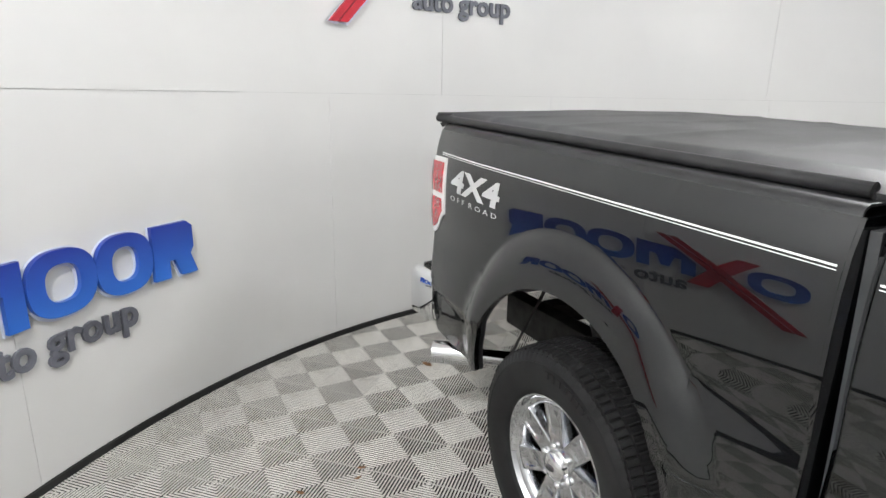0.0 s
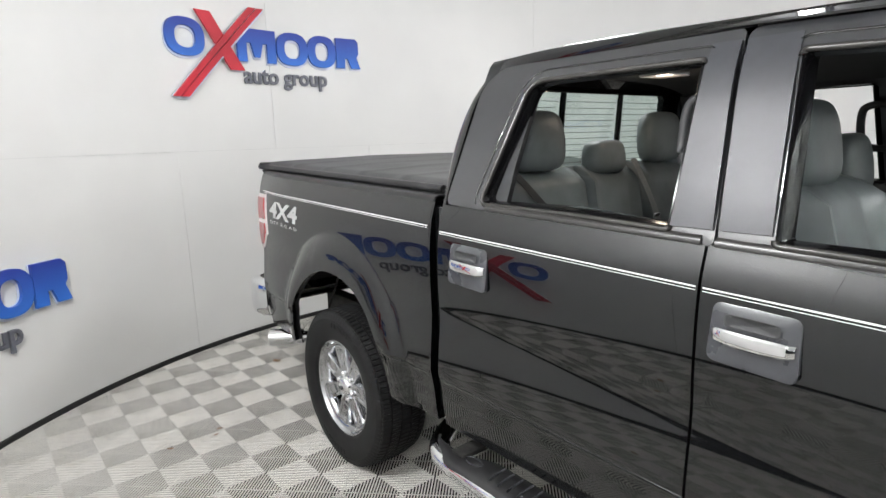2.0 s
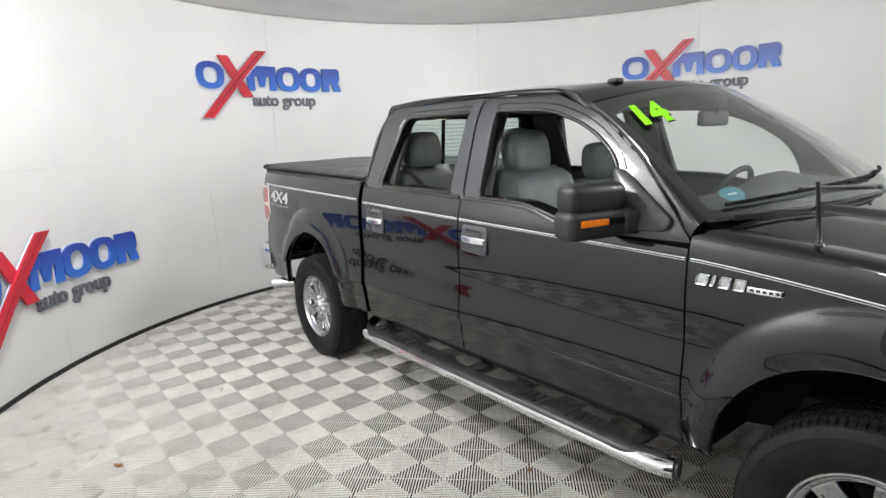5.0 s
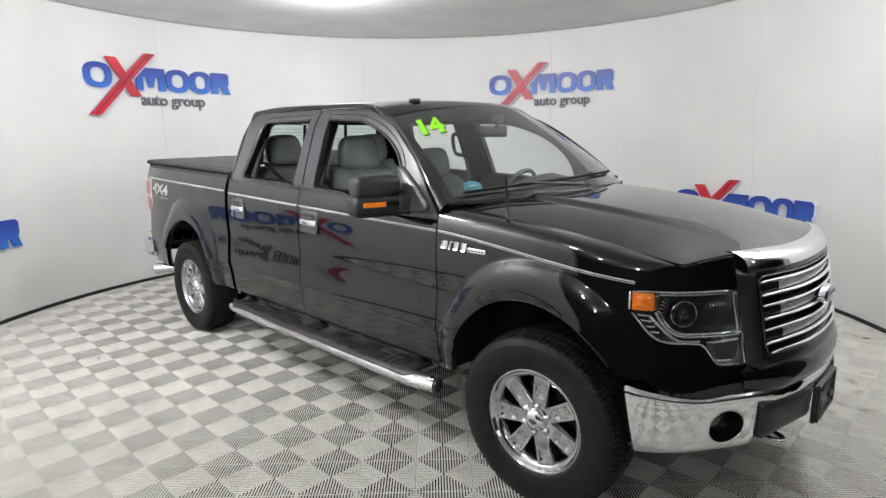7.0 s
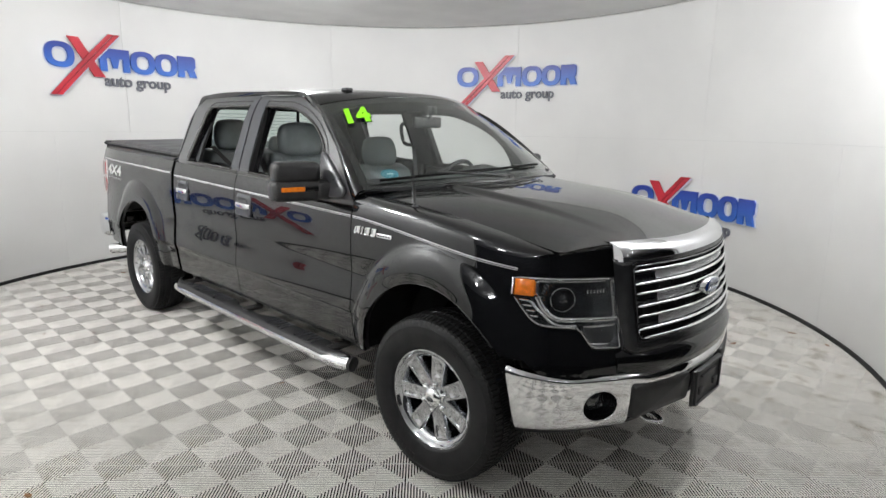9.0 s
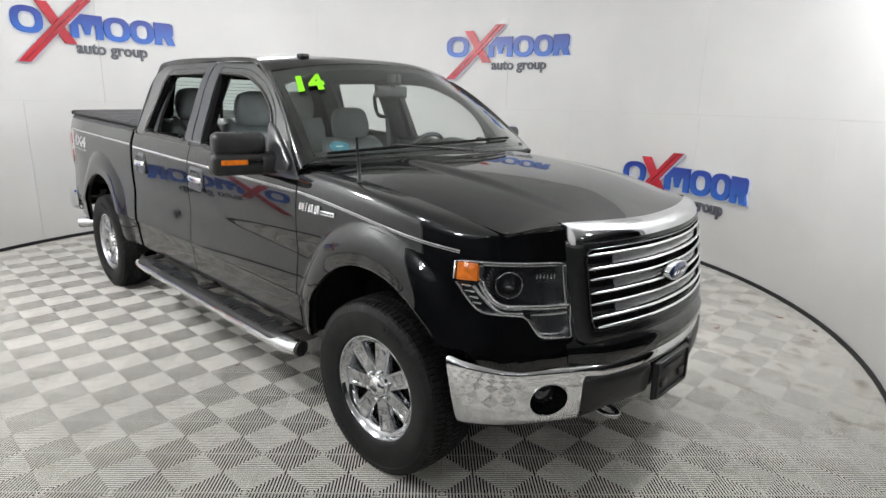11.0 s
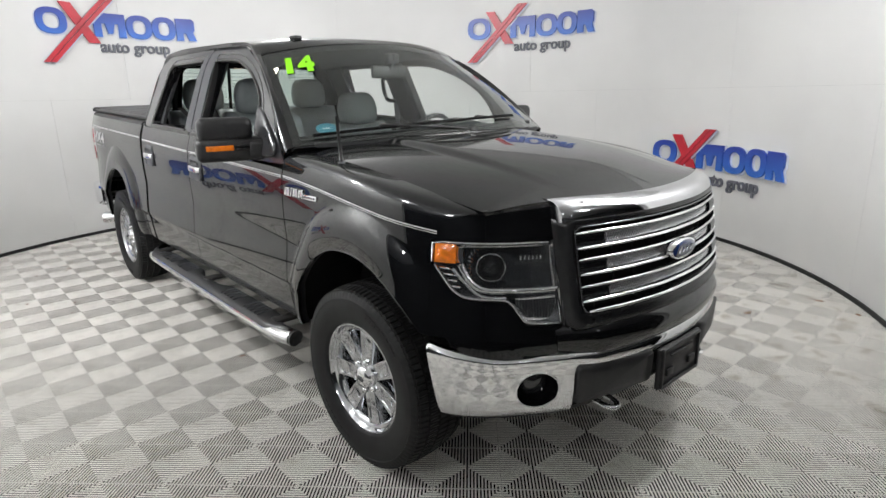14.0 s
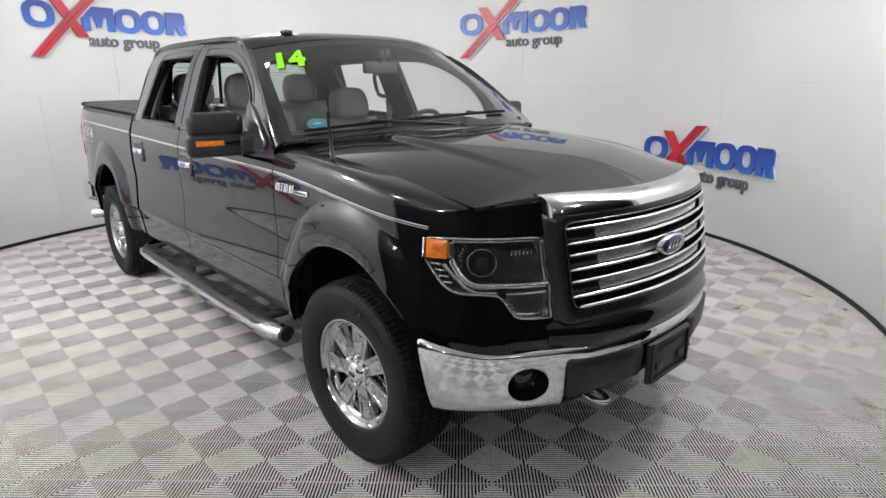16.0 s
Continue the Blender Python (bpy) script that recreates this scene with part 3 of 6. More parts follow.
def roll_over(s, z0, m=9):
    """The rounded shoulder from the side up to the hood line."""
    a = Vector(nose_point(s, z0))
    t = (a - Vector(nose_point(s, z0 - 0.03))).normalized()
    e = hood_line(s)
    d = (e - a).length
    c1, c2 = a + t * d * 0.45, e + (Vector((a.x, a.y, e.z)) - e) * 0.55
    return [tuple((1 - k / m) ** 3 * a + 3 * (1 - k / m) ** 2 * (k / m) * c1 + 3 * (1 - k / m) * (k / m) ** 2 * c2 + (k / m) ** 3 * e) for k in range(1, m + 1)]


def fender(left):
    rows = []
    ss = [nose_at_y(y) for y in reversed(spread(-0.405, 0.605, ARCH_F, 8))]
    for s in ss:
        y = nose_y(s)
        z0 = 0.50 if y > 0 else 0.655 + 0.07 * clamp((-0.3 - y) / 0.06)
        az = arch_z(y, ARCH_F)
        if az:
            z0 = max(z0, az)
        z1 = fender_top(y)
        rows.append([nose_point(s, z0 + (z1 - z0) * k / 30) for k in range(31)] + roll_over(s, z1))
    v, f = grid(rows)
    made("front_fender", v, f, PAINT, truck, "glossy black front fender with flared wheel arch", solid=0.015, out=(0, 0.2, 0.7), left=left, sharp=50)
    # black header over the headlamp and apron under it
    over, under = [], []
    n = 40
    for k in range(n + 1):
        s = S_LAMP - 0.008 + (S_GRILLE - S_LAMP + 0.008) * k / n
        z0, z1 = lamp_high(s) + 0.004, fender_top(nose_y(s))
        over.append([nose_point(s, z0 + (z1 - z0) * i / 5) for i in range(6)] + roll_over(s, z1))
        b = lamp_low(s) - 0.004
        low = 0.640 + 0.08 * clamp((14 - k) / 8)
        under.append([nose_point(s, low + (b - low) * i / 8, -0.0012) for i in range(9)])
    v, f = grid(over)
    made("lamp_header", v, f, PAINT, truck, solid=0.01, out=(0, 0.2, 0.7), left=left)
    v, f = grid(under)
    made("front_apron", v, f, PAINT, truck, "gloss black apron below the headlamp", solid=0.01, out=(0, 0.2, 0.7), left=left)


def hood_up(r, b):
    """Height across the hood: a raised middle with crisp shoulders, then a smooth fall to the edge."""
    crisp = 1 - 0.06 * min(r / 0.52, 1) ** 2 - 0.30 * ease((r - 0.52) / 0.085) - 0.64 * clamp((r - 0.52) / 0.48) ** 2.2
    soft = 1 - 0.55 * r ** 2 - 0.45 * r ** 4
    return crisp + (soft - crisp) * ease((b - 0.15) / 0.85)


def hood_front(x):
    """The hood's front edge."""
    a = clamp(abs(x) / 0.765)
    y = -0.775 + 0.225 * a ** 2.4
    e, c = hood_edge_z(clamp(y, -0.56, 0.62)), hood_mid_z(y)
    return Vector((x, y, e + (c - e) * max(hood_up(a, 1.0), 0) - 0.014 * (1 - a * 0.6)))


def hood():
    rows = []
    na, nb = 120, 48
    for j in range(nb + 1):
        b = j / nb
        row = []
        for i in range(na + 1):
            a = -1 + 2 * i / na
            y0 = 0.61 - 0.22 * (1 - abs(a) ** 2.2)
            y1 = -0.775 + 0.225 * abs(a) ** 2.4
            y = y0 + (y1 - y0) * b
            x = a * -hood_edge_x(clamp(y, -0.56, 0.62))
            e, c = hood_edge_z(clamp(y, -0.56, 0.62)), hood_mid_z(y)
            r = abs(a)
            up = hood_up(r, b)
            z = e + (c - e) * max(up, 0) - 0.014 * ease((b - 0.66) / 0.34) * (1 - r * 0.6)
            row.append((x, y, z))
        rows.append(row)
    v, f = grid(rows)
    made("hood", v, f, PAINT, truck, "glossy black hood with a raised middle", solid=0.012, out=(0, 0, 0.5))


for left in (False, True):
    fender(left)
    arch_liner(ARCH_F, left, 0.0, math.pi, 2.62)
    arch_liner(ARCH_R, left, 0.75, 2.3, math.pi)
hood()

# -- bed --
BED0, BED1 = 2.945, 4.66
for left in (False, True):
    side_sheet("bed_side", BED0, BED1, 0.505, RAIL, PAINT, truck, ARCH_R, left, label="glossy black bed side with flared arch")
    # rounded top rail
    rows = []
    for k in range(25):
        y = BED0 + (BED1 - BED0) * k / 24
        p = Vector(side_point(y, RAIL))
        rows.append([tuple(p), tuple(p + Vector((0.006, 0, 0.014))), tuple(p + Vector((0.022, 0, 0.022))), tuple(p + Vector((0.11, 0, 0.022))), tuple(p + Vector((0.11, 0, -0.06)))])
    v, f = grid(rows)
    made("bed_rail", v, f, BLACK_PLASTIC, truck, "black bed rail cap", left=left, solid=0.006, out=(0, 3.8, 1.0))
    # front end of the box, seen across the gap
    made("bed_end", *grid([[side_point(BED0 + 0.001, 0.505 + 0.847 * k / 12) for k in range(13)], [(-0.7, BED0 + 0.001, 0.505 + 0.88 * k / 12) for k in range(13)]]), PAINT, truck, left=left, solid=0.01)
    # rear corner post that carries the tail lamp
    rows = []
    for k in range(13):
        a = k / 12 * math.pi / 2
        row = []
        for i in range(19):
            zz = 0.56 + (RAIL - 0.56) * i / 18
            p = Vector(side_point(BED1, zz))
            row.append((p.x + 0.06 * (1 - math.cos(a)), BED1 + 0.055 * math.sin(a), p.z))
        rows.append(row)
    v, f = grid(rows)
    made("rear_corner", v, f, PAINT, truck, left=left, solid=0.01, out=(0, 3.6, 0.9))

part("tailgate", box(0, 4.70, 1.06, 1.70, 0.06, 0.80, 0.02, 3), PAINT, truck, "glossy black tailgate")


def tonneau():
    rows = []
    for j in range(90):
        y = BED0 + 0.005 + (4.775 - BED0) * j / 89
        zb = RAIL + rake(y, RAIL) + 0.028
        row = []
        for i in range(33):
            x = -0.845 + 1.69 * i / 32
            r = abs(x) / 0.845
            z = zb + 0.036 + 0.014 * (1 - r * r) - 0.03 * ease((r - 0.955) / 0.045) + 0.0015 * math.sin(x * 9 + y * 3) + sum(0.005 * math.exp(-((y - yb) / 0.035) ** 2) for yb in (3.3, 3.66, 4.02, 4.38)) - 0.02 * ease((y - 4.74) / 0.03)
            row.append((x, y, z))
        rows.append(row)
    v, f = grid(rows)
    made("bed_cover", v, f, VINYL, truck, "black vinyl roll-up bed cover, slightly rippled", solid=0.02, out=(0, 3.8, 0))
    for sx in (-1, 1):
        pts = [(sx * 0.85, y, RAIL + rake(y, RAIL) + 0.04) for y in np.linspace(BED0 + 0.02, 4.78, 12)]
        v, f = tube(pts, 0.017, 10)
        made("cover_rail", v, f, BLACK_PLASTIC, truck)
    y = 4.785
    v, f = tube([(-0.85, y - 0.005, RAIL + rake(y, RAIL) + 0.045), (0.85, y - 0.005, RAIL + rake(y, RAIL) + 0.045)], 0.02, 10)
    made("cover_rear_bar", v, f, BLACK_PLASTIC, truck)


tonneau()

# -- doors --
belt_dip = interp([0.6, 0.95, 1.12, 1.22, 1.30, 1.38, 1.46, 1.55, 3.0], [1.300, 1.300, 1.302, 1.312, 1.332, 1.352, 1.362, 1.365, 1.365])
DOORS = ((0.612, 1.885), (1.893, 2.885))


def green_point(y, z, lift=0.0):
    return (-(green_w(z) + lift), y, z)


FRONT_WIN = [(1.742, 1.362), (1.782, 1.792), (1.42, 1.775), (1.155, 1.69), (0.955, 1.54), (0.90, 1.288), (1.16, 1.290), (1.29, 1.318), (1.43, 1.352)]
FRONT_OUT = [(1.866, 1.345), (1.925, 1.866), (1.43, 1.852), (1.12, 1.735), (0.86, 1.545), (0.60, 1.262), (1.14, 1.262), (1.29, 1.285), (1.43, 1.322)]
REAR_WIN = [(2.700, 1.388), (2.612, 1.797), (2.012, 1.797), (1.994, 1.372), (2.30, 1.384)]
REAR_OUT = [(2.882, 1.378), (2.855, 1.866), (1.933, 1.867), (1.874, 1.345), (2.30, 1.355)]
RAD_F = [0.012, 0.016, 0.10, 0.15, 0.20, 0.02, 0.06, 0.06, 0.06]
RAD_R = [0.035, 0.055, 0.014, 0.012, 0.1]
OUT_RAD_R = [0.03, 0.10, 0.02, 0.02, 0.03]
cab_back = spline([1.30, 1.36, 1.45, 1.55, 1.65, 1.75, 1.85, 1.90], [2.912, 2.922, 2.940, 2.957, 2.954, 2.930, 2.886, 2.855])
shut_line = interp([1.36, 1.60, 1.75, 1.82, 1.845, 1.862], [2.885, 2.872, 2.861, 2.847, 2.832, 2.795])


def frame_ring(name, outer, inner, mat, parent, left, lift_o=0.0, lift_i=0.0, solid=0.02, label="", radii=None, out_radii=0.03):
    o, i = rounded(outer, out_radii, 6), rounded(inner, radii or 0.04, 6)
    rows = [[green_point(*p, lift_o) for p in o], [green_point(*((Vector(p) * 0.5 + Vector(q) * 0.5)), (lift_o + lift_i) / 2 + 0.001) for p, q in zip(o, i)], [green_point(*p, lift_i) for p in i]]
    v, f = grid(rows, True)
    return made(name, v, f, mat, parent, label, left=left, solid=solid, out=(0, 1.9, 1.2), sharp=50)


def reveal(inner, radii, parent, left, name="window_seal"):
    i = rounded(inner, radii, 6)
    rows = []
    for inset, depth in ((0.0, 0.002), (0.004, -0.004), (0.012, -0.03), (0.014, -0.06)):
        c = Vector((sum(p[0] for p in i) / len(i), sum(p[1] for p in i) / len(i)))
        rows.append([green_point(*(Vector(p) + (c - Vector(p)).normalized() * inset), depth) for p in i])
    v, f = grid(rows, True)
    made(name, v, f, GLOSS_BLACK, parent, "black rubber window seal", left=left, solid=0.004)


def handle(parent, yf, zc, left):
    """Bezel plate, scooped cup and chrome pull."""
    def p(y, zz, lift):
        q = Vector(side_point(y, zz, lift))
        return q
    y0, y1, z0, z1 = yf - 0.008, yf + 0.190, zc - 0.080, zc + 0.062
    o = rounded([(y0, z0), (y1, z0 + 0.004), (y1 - 0.004, z1), (y0 + 0.004, z1)], 0.022, 6)
    i = [(Vector(q) - Vector(((y0 + y1) / 2, (z0 + z1) / 2))) * 0.86 + Vector(((y0 + y1) / 2, (z0 + z1) / 2)) for q in o]
    c = Vector(((y0 + y1) / 2, (z0 + z1) / 2))
    tilt = lambda q: 0.010 + 0.007 * (zc - q[1]) / 0.07
    rows = [[p(*q, 0.0) for q in o], [p(*q, tilt(q) - 0.004) for q in o], [p(*q, tilt(q)) for q in i], [p(*((q - c) * 0.3 + c), tilt((q - c) * 0.3 + c) + 0.001) for q in i], [p(*c, tilt(c) + 0.001) for q in i]]
    v, f = grid(rows, True)
    bez = made("handle_bezel", v, f, BEZEL, parent, "satin black handle bezel", left=left, sharp=40)
    s = rounded([(y0 + 0.04, zc + 0.012), (y1 - 0.035, zc + 0.012), (y1 - 0.035, zc + 0.042), (y0 + 0.04, zc + 0.042)], 0.012, 4)
    sc = Vector((y0 + 0.09, zc + 0.027))
    v, f = grid([[p(*q, 0.0135) for q in s], [p(*((Vector(q) - sc) * 0.9 + sc), 0.0145) for q in s], [p(*((Vector(q) - sc) * 0.8 + sc), 0.010) for q in s], [p(*sc, 0.008) for q in s]], True)
    made("finger_scoop", v, f, TRIM_GREY, bez, "dark finger scoop", left=left)
    rows = []
    for k in range(19):
        t = k / 18
        y = y0 + 0.010 + 0.178 * t
        top = 0.012 + 0.020 * math.sin(math.pi * t) ** 0.4
        hz = 0.0185 - 0.004 * abs(2 * t - 1) ** 3
        rows.append([p(y, zc - 0.010 + dz * hz, top + l) for dz, l in ((-1, -0.012), (-1, -0.004), (-0.75, 0.0), (0, 0.0015), (0.75, 0.0), (1, -0.004), (1, -0.012))])
    v, f = grid(rows, True)
    f += [tuple(range(7)), tuple(reversed(range(len(v) - 7, len(v))))]
    made("pull", v, f, CHROME, parent, "chrome door pull", left=left, sharp=30)


for left in (False, True):
    for (a, b), win, out_, rad, nm in ((DOORS[0], FRONT_WIN, FRONT_OUT, RAD_F, "front_door"), (DOORS[1], REAR_WIN, REAR_OUT, RAD_R, "rear_door")):
        top = (lambda y: belt_dip(y) - 0.018) if nm == "front_door" else 1.347
        door = side_sheet(nm, a, b, 0.505, top, PAINT, truck, left=left, n=26, m=64, label="glossy black " + nm.replace("_", " ") + " with its window lowered")
        frame_ring("window_frame", out_, win, FRAME_PAINT, door, left, 0.0, 0.0, 0.03, radii=rad, out_radii=0.03 if nm == "front_door" else OUT_RAD_R)
        reveal(win, rad, door, left)
        # the bead stops at the pillar between the doors
        q = [Vector(p) for p in rounded(win, rad, 6)]
        k = len(q) // len(win) * (1 if nm == "front_door" else 3)
        q = q[k:] + q[:k]
        v, f = tube([green_point(*p, 0.001) for p in q], 0.009, 8)
        made("frame_edge", v, f, BEAD, door, "satin bead round the window", left=left)
        turn = 1 if sum(pa.cross(pb) for pa, pb in zip(q, q[1:] + q[:1])) > 0 else -1
        wide = []
        for pa, pb, pc in zip(q[-1:] + q[:-1], q, q[1:] + q[:1]):
            t = pc - pa
            side = Vector((t.y, -t.x)).normalized() * turn
            if side.x * (1 if nm == "front_door" else -1) < 0.6:
                wide.append(pb + side * 0.034)
        wide = [green_point(*p, -0.001) for p in wide if p.y > belt_dip(p.x) + 0.02]
        k = max(range(len(wide)), key=lambda i: (Vector(wide[i]) - Vector(wide[i - 1])).length)
        wide = wide[k:] + wide[:k]
        v, f = tube(wide, 0.0045, 6)
        made("frame_bead", v, f, PAINT, door, left=left)
        # flat black panel on the pillar between the doors
        (ya, za), (yb, zb), (yc, zc_), (yd, zd) = (win[0], win[1], out_[0], out_[1]) if nm == "front_door" else (win[3], win[2], out_[3], out_[2])
        rows = []
        for k in range(13):
            z = 1.384 + (1.838 - 1.384) * k / 12
            ye, ys = ya + (yb - ya) * (z - za) / (zb - za), yc + (yd - yc) * (z - zc_) / (zd - zc_)
            g = 0.006 if ys > ye else -0.006
            rows.append([green_point(ye + g + (ys - ye - 1.6 * g) * i / 4, z, 0.004) for i in range(5)])
        v, f = grid(rows)
        made("pillar_panel", v, f, PANEL_BLACK, door, "flat satin black pillar panel", left=left, solid=0.006, out=(0, 1.9, 1.2), sharp=30)
        handle(door, a + (1.052 if nm == "front_door" else 0.730), 1.165 if nm == "front_door" else 1.158, left)
        # inner trim panel
        zt = 1.33 if nm == "front_door" else 1.36
        v, f = grid([[(-0.84 - 0.02 * math.sin(k), y, 0.62 + (zt - 0.62) * k / 6) for k in range(7)] for y in np.linspace(a + 0.03, b - 0.03, 8)])
        made("door_trim", v, f, TRIM_GREY, door, "grey inner door trim", left=left, solid=0.03, out=(-2, 1.9, 1))
        v, f = grid([[(-0.795, y, z) for z in (0.98, 1.08, 1.20)] for y in np.linspace(a + 0.16, b - 0.14, 6)])
        made("trim_insert", v, f, SEAT_CLOTH, door, "grey leather trim insert", left=left, solid=0.012, out=(-2, 1.9, 1))
        v, f = tube(smooth_path([(-0.79, a + 0.30, 1.16), (-0.755, a + 0.33, 1.175), (-0.755, a + 0.55, 1.185), (-0.79, a + 0.58, 1.18)], 5), 0.014, 8)
        made("inner_pull", v, f, DASH, door, "dark inner door pull", left=left)
        # black sill strip under the window
        rows = []
        y0, y1 = (0.93, 1.87) if nm == "front_door" else (1.905, 2.66)
        for k in range(41):
            y = y0 + (y1 - y0) * k / 40
            zz = (belt_dip(y) if nm == "front_door" else 1.365)
            q = Vector(side_point(y, zz - 0.012))
            rows.append([tuple(q + Vector((0.002, 0, -0.010))), tuple(q + Vector((-0.007, 0, -0.006))), tuple(q + Vector((-0.007, 0, 0.004))), tuple(q + Vector((0.002, 0, 0.014))), tuple(q + Vector((0.016, 0, 0.020))), tuple(q + Vector((0.05, 0, 0.018)))])
        v, f = grid(rows)
        made("sill_trim", v, f, SILL, door, "black window sill trim", left=left, solid=0.004)
    # sill under the doors and cab corner behind the rear door
    v, f = grid([[(-0.905 + 0.02 * abs(k), y, 0.505 - 0.018 * k) for k in range(3)] for y in np.linspace(0.60, 2.89, 6)])
    made("rocker_panel", v, f, GLOSS_BLACK, truck, left=left, solid=0.02)

# -- cab: pillars, roof, rear wall --
WS_TOP_Y, WS_TOP_X = 1.20, 0.712


def ws_point(a, b, lift=0.0):
    """The windscreen: a from -1 to 1 across, b from the cowl to the roof."""
    lo = Vector((0.892 * a, 0.575 - 0.26 * (1 - a * a), 1.342 + 0.034 * (1 - a * a)))
    hi = Vector((WS_TOP_X * a, WS_TOP_Y - 0.13 * (1 - a * a), 1.790 + 0.072 * (1 - abs(a) ** 2.2)))
    p = lo.lerp(hi, b)
    nrm = Vector((0.25 * a, -0.62, 0.78)).normalized()
    return p + nrm * (0.022 * math.sin(math.pi * b) + lift)


roof_rail_z = interp([1.1, 1.3, 1.8, 2.5, 2.86], [1.818, 1.858, 1.888, 1.905, 1.892])


def roof_point(y, r):
    """r: -1 to 1 across the roof."""
    crown = interp([1.0, 1.15, 1.3, 1.8, 2.4, 2.88], [1.862, 1.888, 1.903, 1.928, 1.941, 1.924])(y)
    edge = roof_rail_z(y)
    half = interp([1.05, 1.3, 1.8, 2.88], [0.705, 0.700, 0.692, 0.672])(y)
    z = edge + (crown - edge) * (1 - abs(r) ** 3.2)
    yf = WS_TOP_Y - 0.13 * (1 - r * r)
    k = (1 - clamp((y - yf) / 0.26)) ** 2.2
    return tuple(Vector((half * r, y, z)).lerp(ws_point(r, 1.0) + Vector((0, y - yf, (y - yf) * 0.42)), k))


rows = []
for j in range(31):
    t = j / 30
    row = []
    for i in range(41):
        r = -1 + i / 20
        yf = WS_TOP_Y - 0.13 * (1 - r * r) + 0.005
        yr = 2.885 - 0.03 * abs(r) ** 3
        row.append(roof_point(yf + (yr - yf) * t, r))
    rows.append(row)
v, f = grid(rows)
# two long shallow pressings
v = [(x, y, z - 0.008 * ease((0.075 - abs(abs(x) - 0.40)) / 0.05) * ease((y - 1.35) / 0.1) * ease((2.75 - y) / 0.1)) for x, y, z in v]
made("roof", v, f, PAINT, truck, "glossy black cab roof", solid=0.02, out=(0, 2, 0.5))

for left in (False, True):
    # A pillar between windscreen and door frame
    rows = []
    for k in range(25):
        b = k / 24
        p = ws_point(-1, b)
        yq = 0.61 + 0.59 * b
        zq = interp([0.60, 0.86, 1.12, 1.2, 1.3], [1.275, 1.545, 1.735, 1.768, 1.80])(yq)
        q = Vector(green_point(yq, zq, 0.0))
        mid = (p + q) / 2 + Vector((-0.014, -0.006, 0.012))
        rows.append([tuple(p), tuple(p.lerp(mid, 0.6) + Vector((-0.003, -0.003, 0.003))), tuple(mid), tuple(q.lerp(mid, 0.5) + Vector((-0.003, 0, 0.002))), tuple(q)])
    v, f = grid(rows)
    made("front_pillar", v, f, PAINT, truck, "glossy black windscreen pillar", left=left, solid=0.015, out=(0, 1.6, 1.2))
    # roof rail over the doors
    rows = []
    for k in range(31):
        y = 1.198 + (2.862 - 1.198) * k / 30
        top = Vector(roof_point(y, -1))
        zl = interp([1.1, 1.2, 1.43, 1.9, 2.70, 2.78, 2.835, 2.862], [1.728, 1.768, 1.852, 1.867, 1.866, 1.864, 1.845, 1.80])(y)
        low = Vector(green_point(y, zl))
        m1 = top.lerp(low, 0.5) + Vector((-0.008, 0, 0.006)) * (1 if y < 2.7 else 0.6)
        rows.append([tuple(top), tuple(top.lerp(m1, 0.5) + Vector((-0.003, 0, 0.003))), tuple(m1), tuple(low)])
    v, f = grid(rows)
    made("roof_rail", v, f, PAINT, truck, left=left, solid=0.015, out=(0, 2, 1.2))
    # rear corner pillar, rounded round to the back and in under the roof
    rows = []
    for k in range(29):
        z = 1.34 + (1.866 - 1.34) * k / 28
        ye, back, w = shut_line(z) + 0.004, cab_back(z), green_w(z)
        row = []
        for i in range(10):
            a = math.pi / 2 * i / 9
            row.append((-(w - 0.055 * (1 - math.cos(a))), ye + (back - ye) * math.sin(a), z))
        row.append((-(w - 0.16), back + 0.010, z))
        rows.append(row)
    tops = []
    for i in range(11):
        r = -1 + 0.022 * i
        q = Vector(roof_point(2.885 - 0.03 * abs(r) ** 3 - 0.055 * max(0, 1 - i / 4), r))
        tops.append(tuple(q + Vector((0, 0.002, -0.004))))
    rows += [[tuple(Vector(p).lerp(Vector(q), 0.55) + Vector((-0.004, 0.006, 0.005))) for p, q in zip(rows[-1], tops)], tops]
    v, f = grid(rows)
    made("rear_pillar", v, f, PAINT, truck, "glossy black rear cab pillar", left=left, solid=0.012, out=(0, 2, 1.2))
    rows = [[side_point(2.887, 0.505 + 0.86 * k / 16) for k in range(17)], [tuple(Vector(side_point(2.887, 0.505 + 0.86 * k / 16)) + Vector((0.03, 0.022, 0))) for k in range(17)], [(-0.72, 2.915, 0.505 + 0.86 * k / 16 + 0.03) for k in range(17)]]
    v, f = grid(rows)
    made("cab_corner", v, f, PAINT, truck, left=left, solid=0.01, out=(0, 2, 1))


